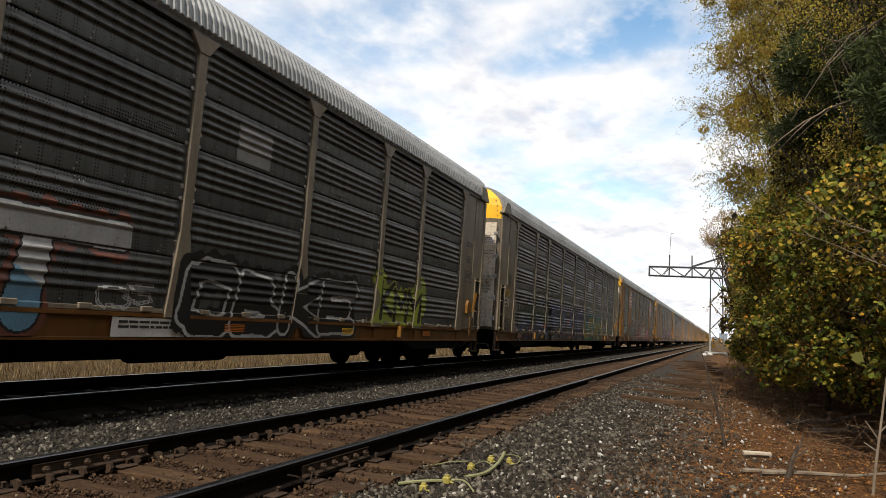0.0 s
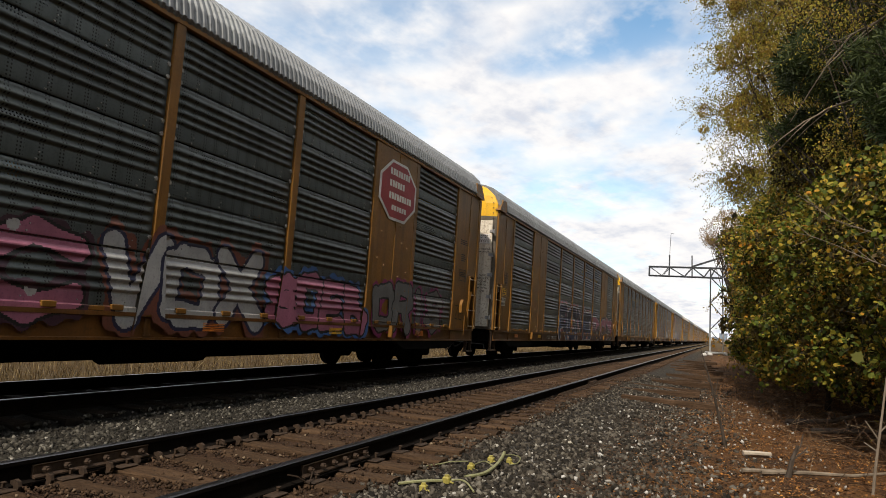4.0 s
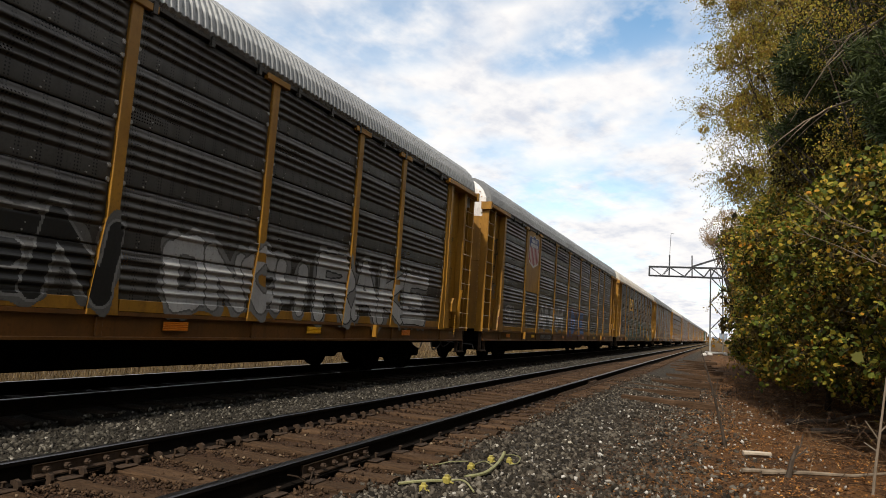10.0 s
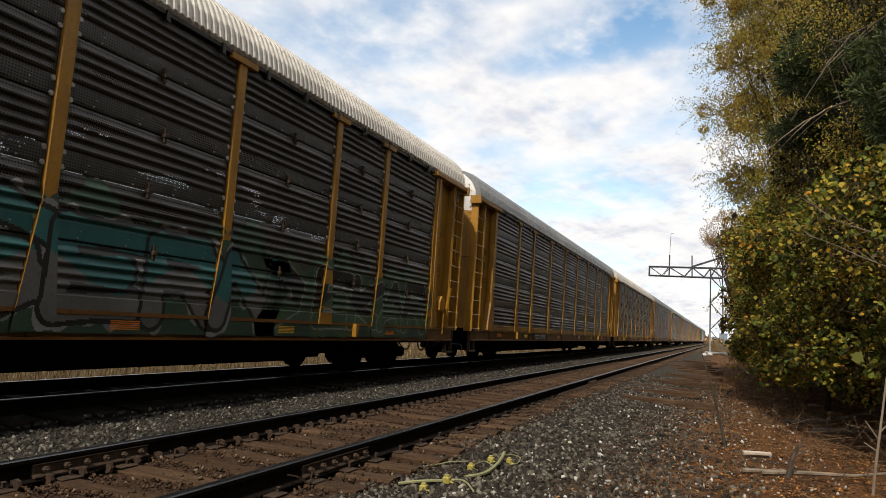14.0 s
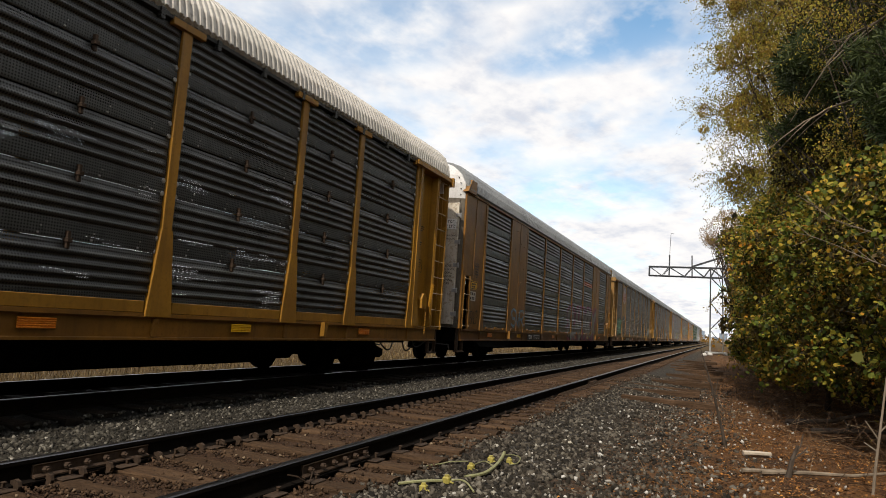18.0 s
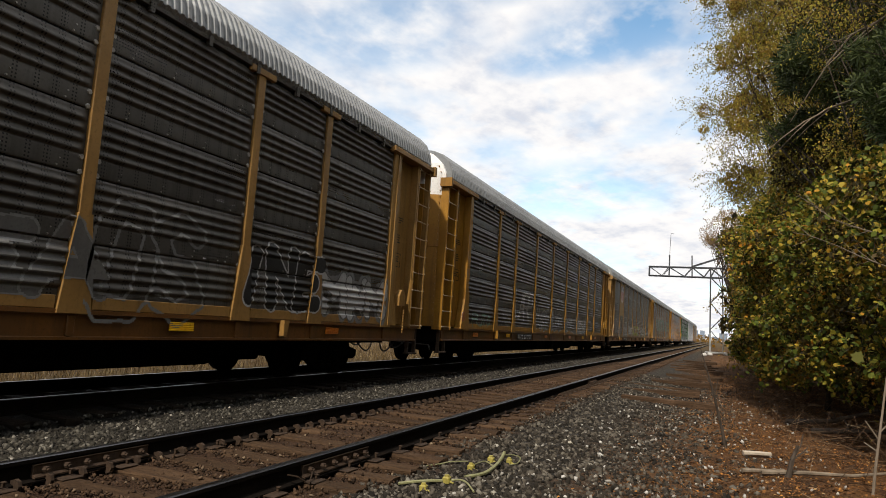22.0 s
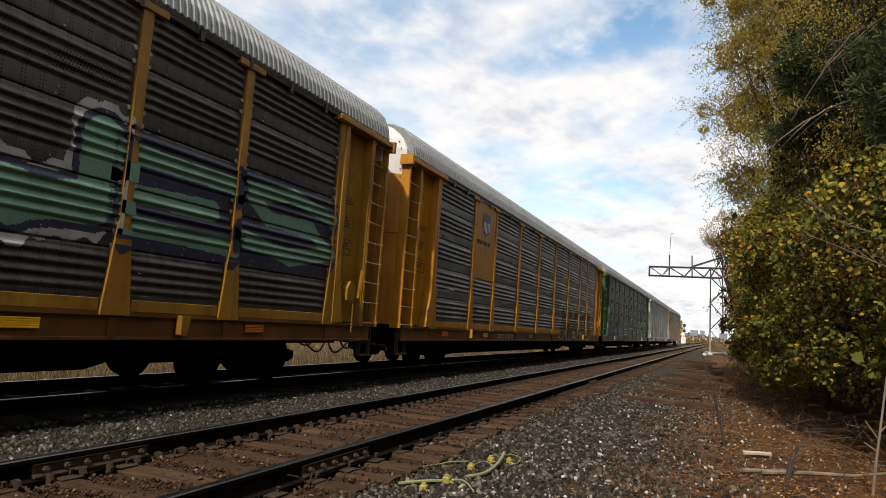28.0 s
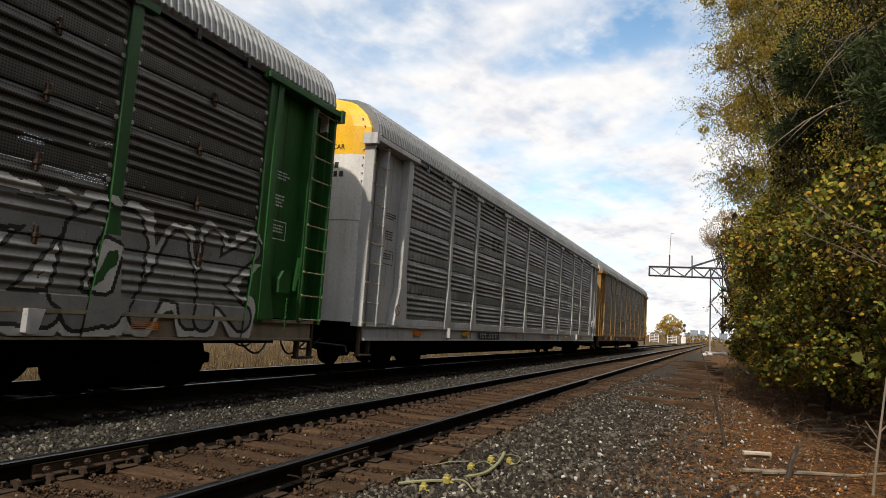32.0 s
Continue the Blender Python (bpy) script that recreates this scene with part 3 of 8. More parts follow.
def text_mesh(words, size, name, mat):
    def make():
        cu = bpy.data.curves.new(name, "FONT")
        cu.body, cu.size, cu.extrude, cu.resolution_u = words, size, 0.002, 2
        cu.align_x = "CENTER"
        tmp = bpy.data.objects.new(name, cu)
        scene.collection.objects.link(tmp)
        me = bpy.data.meshes.new_from_object(tmp.evaluated_get(bpy.context.evaluated_depsgraph_get()))
        bpy.data.objects.remove(tmp)
        me.materials.clear()
        me.materials.append(mat)
        return me
    return cached(("text", words, size), make)


def end_doors(end):
    """Folding door leaves, rods, hinges and a number board on the front end of a wagon."""
    def leaf_(width):
        bm = bmesh.new()
        box(bm, -width / 2, width / 2, -0.05, 0.03, 1.16, 4.56, 0.008)
        for i in range(20):
            for x in (-width / 2 + 0.035, width / 2 - 0.035):
                tube(bm, (x, -0.05, 1.28 + i * 0.168), (x, -0.058, 1.28 + i * 0.168), 0.012, 0.009, 5)
        return bm

    def rod_():
        bm = bmesh.new()
        tube(bm, (0, -0.09, 1.12), (0, -0.09, 4.6), 0.017, 0.017, 7)
        for z in (1.35, 2.3, 3.3, 4.3):
            box(bm, -0.05, 0.05, -0.12, 0.0, z, z + 0.07, 0.008)
        box(bm, -0.09, 0.04, -0.13, -0.09, 1.62, 1.67, 0.006)
        return finish(bm, "locking_rod", M_IRON)

    def hinge_():
        bm = bmesh.new()
        box(bm, -0.07, 0.07, -0.085, 0.0, -0.05, 0.05, 0.008)
        tube(bm, (0.07, -0.06, -0.07), (0.07, -0.06, 0.07), 0.022, 0.022, 7)
        return finish(bm, "hinge", M_GALV)

    def board_():
        bm = bmesh.new()
        box(bm, -0.19, 0.19, -0.066, -0.05, -0.15, 0.15, 0.004)
        return finish(bm, "number_board", M_WHITE)

    def board_marks_():
        bm = bmesh.new()
        for r, n in ((0.03, 4), (-0.11, 5)):
            for i in range(n):
                x = (i - (n - 1) / 2) * 0.07
                box(bm, x - 0.024, x - 0.010, -0.069, -0.065, r, r + 0.085)
                box(bm, x - 0.010, x + 0.022, -0.069, -0.065, r + 0.065, r + 0.085)
                if i % 2 == 0:
                    box(bm, x - 0.010, x + 0.022, -0.069, -0.065, r, r + 0.018)
        return finish(bm, "number_marks", M_INK)
    for k, (x, width, turn) in enumerate(((1.16, 0.46, -4), (0.62, 0.42, 6), (0.10, 0.44, -5), (-0.42, 0.44, 6), (-0.98, 0.5, -4))):
        mat = M_GALV if k == 1 else M_LEAF
        part("door_leaf", cached(("leaf", width, mat.name), lambda: finish(leaf_(width), "door_leaf", mat)), None, end, at=pose(x, 0, 0, 0, 0, turn))
    for x in (0.885, 0.365, -0.16, -0.70):
        part("locking_rod", cached("rod", rod_), None, end, at=pose(x, 0, 0))
    for z in (1.45, 2.1, 2.8, 3.45, 4.2):
        part("hinge", cached("hinge", hinge_), None, end, at=pose(1.38, 0.0, z))
    board = part("number_board", cached("board", board_), None, end, "white board with a dark number", at=pose(1.14, -0.006, 3.95))
    part("board_lettering", cached("board_marks", board_marks_), None, end, at=pose(1.14, -0.006, 3.95))
    for k, wds in enumerate(("CLOSE", "AND LOCK", "DOORS", "BEFORE", "MOVING", "CAR")):
        part("door_notice", text_mesh(wds, 0.085, "door_notice", M_INK), None, end, at=pose(1.14, -0.066, 2.75 - 0.10 * k, 90, 0, 0))
    for k, wds in enumerate(("NO WELDING", "ON DOORS")):
        part("door_notice", text_mesh(wds, 0.07, "door_notice", M_INK), None, end, at=pose(1.14, -0.066, 3.6 - 0.09 * k, 90, 0, 0))


def ladder_meshes(mat, z0, z1, width, depth, step):
    """Two stiles, and one rung, to stand on the side at x = 0, y from 0 to width."""
    def stile():
        bm = bmesh.new()
        box(bm, -depth, 0.0, -0.035, 0.035, z0, z1, 0.008)
        return finish(bm, "ladder_stile", mat)

    def rung():
        bm = bmesh.new()
        tube(bm, (-0.03, 0.0, 0), (-0.03, width, 0), 0.013, 0.013, 6)
        for y in (0.0, width):
            tube(bm, (-0.05, y, 0), (0.02, y, 0), 0.024, 0.02, 6)
        return finish(bm, "ladder_rung", [material("rung_steel", [(0.36, 0.27, 0.16), (0.27, 0.19, 0.11)], rough=0.45, metal=0.3, scale=9, bump=0)])
    return cached(("stile", mat.name, z0, z1, depth), stile), cached(("rung", round(width, 3)), rung)


def truck_meshes():
    def frame_():
        bm = bmesh.new()
        o = [(-1.12, 0.50), (-1.12, 0.36), (-0.66, 0.36), (-0.38, 0.16), (0.38, 0.16), (0.66, 0.36), (1.12, 0.36), (1.12, 0.50), (0.72, 0.60), (0.36, 0.66), (-0.36, 0.66), (-0.72, 0.60)]
        plate(bm, o, -0.07, 0.07)
        for y in (-0.89, 0.89):
            tube(bm, (-0.08, y, 0.42), (0.12, y, 0.42), 0.12, 0.10, 10)
        for y in (-0.24, 0.0, 0.24):
            for i in range(5):
                tube(bm, (0.075, y, 0.22 + i * 0.06), (0.075, y, 0.25 + i * 0.06), 0.085, 0.085, 8)
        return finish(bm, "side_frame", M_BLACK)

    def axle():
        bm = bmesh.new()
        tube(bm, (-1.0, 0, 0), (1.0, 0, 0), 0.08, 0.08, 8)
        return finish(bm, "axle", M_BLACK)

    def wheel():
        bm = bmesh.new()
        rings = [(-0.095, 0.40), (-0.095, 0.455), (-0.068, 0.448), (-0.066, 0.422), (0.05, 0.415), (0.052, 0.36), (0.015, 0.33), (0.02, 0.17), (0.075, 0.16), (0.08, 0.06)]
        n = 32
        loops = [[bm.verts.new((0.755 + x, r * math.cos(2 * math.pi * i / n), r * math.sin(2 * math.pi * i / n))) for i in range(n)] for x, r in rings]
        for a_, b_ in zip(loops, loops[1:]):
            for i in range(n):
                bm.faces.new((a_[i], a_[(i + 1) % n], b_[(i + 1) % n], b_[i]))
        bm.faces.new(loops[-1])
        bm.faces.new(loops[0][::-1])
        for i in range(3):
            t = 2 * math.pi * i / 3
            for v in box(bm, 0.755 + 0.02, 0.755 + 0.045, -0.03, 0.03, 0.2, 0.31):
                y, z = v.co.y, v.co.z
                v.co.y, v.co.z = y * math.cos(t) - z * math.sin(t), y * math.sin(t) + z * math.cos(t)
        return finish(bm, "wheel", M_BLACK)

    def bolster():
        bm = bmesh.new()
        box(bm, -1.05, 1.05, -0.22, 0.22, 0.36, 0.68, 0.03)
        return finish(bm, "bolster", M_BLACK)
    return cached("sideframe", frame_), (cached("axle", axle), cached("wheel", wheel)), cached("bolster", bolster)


def bars(bm, y0, y1, z0, rows, x, h=0.05, gap=0.035, rnd=None, words=(0.12, 0.34)):
    """Lines of lettering too small to read, as plain bars."""
    rnd = rnd or random.Random(1)
    for i in range(rows):
        y, z = y0, z0 - i * (h + gap)
        end = y1 - rnd.uniform(0, 0.25) * (y1 - y0)
        while y < end:
            w = min(rnd.uniform(*words), end - y)
            box(bm, x - 0.004, x + 0.004, y, y + w, z, z + h)
            y += w + h * 0.8


def latch_mesh():
    """A small bracket that ties two sheets together across their seam."""
    bm = bmesh.new()
    box(bm, 0.0, 0.05, -0.022, 0.022, -0.10, 0.10, 0.006)
    box(bm, 0.0, 0.075, -0.035, 0.035, -0.03, 0.02, 0.006)
    return finish(bm, "panel_latch", M_IRON)


AXLES = []


def build_wagon(style, paint_name, sheet_name, roof, end_low, end_high, plates, cap, label, y_mid, sill=None, seed=0, half_plates=(), stripes=0):
    p, sh = paint(paint_name), sheet(sheet_name)
    ps = paint(sill) if sill else p
    far_sh = sheet(sheet_name + "_far") if sheet_name.endswith("_perforated") else sh
    car = thing("autorack_wagon", pose(XT, y_mid, 0), label, "railway wagon", "wagons of the train")
    rnd = random.Random(seed)
    # underframe
    def sill_():
        bm = bmesh.new()
        o = [(1.36, SILL0), (1.50, SILL0), (1.50, SILL0 + 0.03), (1.47, SILL0 + 0.04), (1.47, SILL1 - 0.06), (1.52, SILL1 - 0.05), (1.52, SILL1), (1.36, SILL1)]
        prism(bm, o, -HALF + 0.35, HALF - 0.35)
        for y in POSTS:
            box(bm, 1.46, 1.505, y - 0.05, y + 0.05, SILL0 + 0.04, SILL1 - 0.06, 0.01)
        return finish(bm, "side_sill", ps)
    sm = cached(("sill", ps.name, style), sill_)
    part("side_sill", sm, None, car)
    part("side_sill", sm, None, car, at=pose(0, 0, 0, 0, 0, 180))
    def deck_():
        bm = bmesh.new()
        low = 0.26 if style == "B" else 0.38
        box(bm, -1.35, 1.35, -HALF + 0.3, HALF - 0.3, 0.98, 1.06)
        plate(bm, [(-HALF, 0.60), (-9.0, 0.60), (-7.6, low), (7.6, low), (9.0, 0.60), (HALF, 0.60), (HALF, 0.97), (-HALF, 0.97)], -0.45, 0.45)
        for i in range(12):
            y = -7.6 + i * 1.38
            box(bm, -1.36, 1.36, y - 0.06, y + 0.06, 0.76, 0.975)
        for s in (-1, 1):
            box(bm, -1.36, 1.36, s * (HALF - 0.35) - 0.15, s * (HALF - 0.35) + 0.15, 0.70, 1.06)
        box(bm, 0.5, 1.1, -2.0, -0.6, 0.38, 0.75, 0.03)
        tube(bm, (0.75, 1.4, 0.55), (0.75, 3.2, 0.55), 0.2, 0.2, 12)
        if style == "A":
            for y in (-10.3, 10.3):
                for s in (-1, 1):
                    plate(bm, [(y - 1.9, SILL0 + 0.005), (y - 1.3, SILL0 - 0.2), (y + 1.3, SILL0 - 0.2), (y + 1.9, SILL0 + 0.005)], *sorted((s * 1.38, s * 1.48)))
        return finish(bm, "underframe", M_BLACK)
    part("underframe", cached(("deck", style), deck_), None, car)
    # upper decks inside
    def decks_():
        bm = bmesh.new()
        for z in (2.55, 4.0) if style == "B" else (2.4, 3.7):
            box(bm, -1.38, 1.38, -HALF + 2.1, HALF - 2.1, z - 0.04, z)
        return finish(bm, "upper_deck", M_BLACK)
    part("upper_deck", cached(("decks", style), decks_), None, car)
    # posts
    pm = post_mesh(p, style == "B" or cap == "gusset", cap)
    for y in POSTS:
        ob = part("post", pm, None, car, at=pose(0, y, 0))
        part("post", pm, None, car, at=pose(0, -y, 0, 0, 0, 180))
    # ribbed sheets and plates
    for i, (a, b) in enumerate(zip(POSTS, POSTS[1:])):
        w = b - a - 0.16
        if i in plates:
            bm = bmesh.new()
            box(bm, 1.44, 1.515, a + 0.08, b - 0.08, SILL1, TOP - 0.03, 0.01)
            box(bm, 1.50, 1.525, (a + b) / 2 - 0.012, (a + b) / 2 + 0.012, SILL1 + 0.05, TOP - 0.08)
            for _ in range(26):
                y, z = rnd.uniform(a + 0.2, b - 0.2), rnd.uniform(SILL1 + 0.1, TOP - 0.2)
                tube(bm, (1.51, y, z), (1.535, y, z), 0.018, 0.013, 6)
            part("steel_plate", bm, p, car, "painted steel plate")
        else:
            for k in range(SHEETS):
                if i in half_plates and (k == 3 if paint_name == "green" else k >= 2):
                    continue
                part("side_sheet", sheet_mesh(w, sh), None, car, at=pose(PANEL_X, a + 0.08, SILL1 + k * PITCH_Z))
                if k and sheet_name.endswith("_perforated"):
                    part("panel_latch", cached("latch", latch_mesh), None, car, at=pose(PANEL_X, (a + b) / 2 + rnd.uniform(-0.1, 0.1), SILL1 + k * PITCH_Z))
            if i in half_plates:
                bm = bmesh.new()
                z_low, z_high = (SILL1 + 3 * PITCH_Z + 0.02, SILL1 + 4 * PITCH_Z - 0.03) if paint_name == "green" else (SILL1 + 2 * PITCH_Z - 0.03, TOP - 0.03)
                box(bm, 1.44, 1.50, a + 0.07, b - 0.07, z_low, z_high, 0.008)
                for z in np.arange(z_low + 0.1, z_high, 0.3):
                    for y in (a + 0.17, b - 0.17):
                        tube(bm, (1.495, y, z), (1.515, y, z), 0.016, 0.012, 6)
                part("emblem_plate", bm, p, car, "painted steel plate with an emblem")
        part("far_side_panel", bay_mesh(w, far_sh), None, car, at=pose(-PANEL_X, b - 0.08, SILL1, 0, 0, 180))
    # ledge strip under the sheets, and the top rail
    for a, b in zip(POSTS, POSTS[1:]):
        def kick_(w=b - a - 0.47):
            bm = bmesh.new()
            box(bm, 1.43, 1.512, 0.0, w, SILL1 + 0.004, SILL1 + (0.15 if style == "B" else 0.06), 0.005)
            if style == "A":
                for q in (0.12, 0.5, 0.88):
                    box(bm, 1.49, 1.535, q * w - 0.09, q * w + 0.09, SILL1 + 0.015, SILL1 + 0.085, 0.008)
            return finish(bm, "kick_plate", p)
        part("kick_plate", cached(("kick", p.name, style, round(b - a, 3)), kick_), None, car, at=pose(0, a + 0.235, 0))
    def rail_():
        bm = bmesh.new()
        box(bm, 1.42, 1.53, -HALF + 0.5, HALF - 0.5, TOP - 0.05, TOP + 0.02, 0.006)
        if style == "B":
            for i in range(22):
                y = -11 + i * 1.05
                box(bm, 1.5, 1.56, y, y + 0.07, TOP - 0.13, TOP + 0.02)
        return finish(bm, "top_rail", p if style == "A" and paint_name != "grey" else sh)
    rm = cached(("toprail", p.name, sh.name, style), rail_)
    part("top_rail", rm, None, car)
    part("top_rail", rm, None, car, at=pose(0, 0, 0, 0, 0, 180))
    part("roof", roof_mesh(roof), None, car, "corrugated metal roof")
    # ends
    em = end_mesh(style, end_low, end_high, 4.55 if style == "B" else 4.72)
    for turn in (0, 180):
        e = part("end_wall", em, None, car, at=pose(0, 0, 0, 0, 0, turn) @ pose(0, -HALF, 0))
        if style == "A" and turn == 0:
            end_doors(e)
    corner(car, style, p, rnd)
    # trucks
    sf, ws, bo = truck_meshes()
    for s in (-1, 1):
        y = s * 10.3
        tr = part("truck", bo, None, car, at=pose(0, y, 0))
        part("side_frame", sf, None, tr, at=pose(1.0, 0, 0))
        part("side_frame", sf, None, tr, at=pose(-1.0, 0, 0, 0, 0, 180))
        for d in (-0.89, 0.89):
            w_ = part("axle", ws[0], None, tr, at=pose(0, d, 0.42))
            part("wheel", ws[1], None, w_)
            part("wheel", ws[1], None, w_, at=pose(0, 0, 0, 0, 0, 180))
            AXLES.append((w_, y_mid + y + d, d))
    couplers(car)
    return car


def corner(car, style, p, rnd):
    """Corner plates, end posts and ladders at both ends of both sides; e and s mirror them along and across the wagon."""
    tall = style == "B"

    def slab(bm, s, e, x0, x1, y0, y1, z0, z1, bevel=0.0):
        xa, ya = sorted((s * x0, s * x1)), sorted((e * y0, e * y1))
        box(bm, *xa, *ya, z0, z1, bevel)

    def pieces(s, e):
        if tall:
            yield "corner_plate", lambda bm: (slab(bm, s, e, 1.28, 1.34, 12.95, 11.88, 1.08, 4.82), slab(bm, s, e, 1.338, 1.346, 12.45, 12.42, 1.1, 4.8))
            yield "ladder_recess", lambda bm: slab(bm, s, e, 1.18, 1.25, HALF - 0.25, 12.97, 1.08, 4.82)
            yield "ladder_fin", lambda bm: slab(bm, s, e, 1.19, 1.52, 12.99, 12.93, 1.02, 4.84, 0.006)
            yield "end_post", lambda bm: plate(bm, [(e * y, z) for y, z in ((11.87, 1.06), (12.26, 1.06), (12.04, 1.9), (12.0, 4.83), (11.87, 4.83))], *sorted((s * 1.35, s * 1.545)))
            yield "eave_beam", lambda bm: (slab(bm, s, e, 1.28, 1.60, HALF - 0.06, 11.55, 4.85, 4.96, 0.01), slab(bm, s, e, 1.30, 1.63, HALF - 0.02, HALF - 0.12, 4.76, 4.99))
        else:
            yield "corner_plate", lambda bm: (slab(bm, s, e, 1.42, 1.50, 13.45, 11.88, 2.55, TOP - 0.04, 0.01), slab(bm, s, e, 1.42, 1.50, 12.95, 11.88, 1.06, 2.56, 0.01), slab(bm, s, e, 1.495, 1.512, 12.75, 12.72, 2.6, TOP - 0.1))
            yield "ladder_recess", lambda bm: slab(bm, s, e, 1.26, 1.32, 13.55, 12.9, 1.06, 2.6)
            yield "end_post", lambda bm: slab(bm, s, e, 1.36, 1.515, 13.62, 13.46, 1.06, TOP - 0.05, 0.01)
            yield "hood_side", lambda bm: plate(bm, [(e * y, z) for y, z in ((13.70, 4.92), (13.0, 4.92), (13.0, 5.3), (13.4, 5.3))], *sorted((s * 1.40, s * 1.57)))
    z0, z1, w, n = (1.0, 4.86, 0.62, 10) if tall else (1.06, 2.56, 0.46, 4)
    st, rg = ladder_meshes(p, z0, z1, w, 0.26 if tall else 0.06, 0.4)
    for e in (-1, 1):
        for s in (1, -1):
            for nm, fill in pieces(s, e):
                def make(fill=fill, nm=nm):
                    bm = bmesh.new()
                    fill(bm)
                    return finish(bm, nm, p)
                part(nm, cached((nm, p.name, s, e, style), make), None, car)
            y0 = (-13.64 if tall else -13.44) if e < 0 else (13.02 if tall else 12.98)
            m = pose(1.53, y0, 0) if s > 0 else pose(-1.53, y0 + w, 0, 0, 0, 180)
            lad = part("ladder", st, None, car, at=m)
            part("ladder_stile", st, None, lad, at=pose(0, w, 0))
            if s > 0:
                for i in range(n):
                    part("ladder_rung", rg, None, lad, at=pose(0, 0, z0 + 0.08 + i * (z1 - z0 - 0.16) / (n - 1)))
                def step_(e=e):
                    bs = bmesh.new()
                    for yy in (13.55, 13.15):
                        slab(bs, 1, e, 1.38, 1.46, yy - 0.03, yy + 0.03, 0.42, 1.05)
                    slab(bs, 1, e, 1.34, 1.50, 13.58, 13.12, 0.40, 0.44, 0.006)
                    return finish(bs, "step", M_IRON)
                part("step", cached(("step", e), step_), None, car)


def couplers(car):
    def make():
        bm = bmesh.new()
        box(bm, -0.12, 0.12, -0.75, 0.1, 0.72, 0.95, 0.02)
        box(bm, -0.2, 0.16, -1.02, -0.7, 0.66, 1.0, 0.05)
        return finish(bm, "coupler", M_BLACK)

    def hose():
        bm = bmesh.new()
        for x, sag in ((0.25, 0.36), (0.55, 0.24)):
            pts = [Vector((x - 0.1 * math.sin(math.pi * t), 0.15 - 1.05 * t, 0.72 - sag * math.sin(math.pi * min(1, t * 1.0)))) for t in np.linspace(0, 1, 12)]
            path_tube(bm, pts, 0.02, 6)
        path_tube(bm, [(-0.1, -0.1, 0.66), (0.6, -0.12, 0.62), (1.3, -0.14, 0.6), (1.34, -0.16, 0.48)], 0.018, 6)
        return finish(bm, "air_hose", M_RUBBER)
    for turn in (0, 180):
        part("coupler", cached("coupler", make), None, car, at=pose(0, 0, 0, 0, 0, turn) @ pose(0, -HALF + 0.2, 0))
        part("air_hose", cached("hose", hose), None, car, "sagging black brake hoses", at=pose(0, 0, 0, 0, 0, turn) @ pose(0, -HALF + 0.1, 0))


SPEED = 14.53


def rolled(t):
    """Metres that the train has gone by t; it gains a little speed after the middle."""
    return SPEED * t + 0.00825 * max(0.0, t - 15.0) ** 2


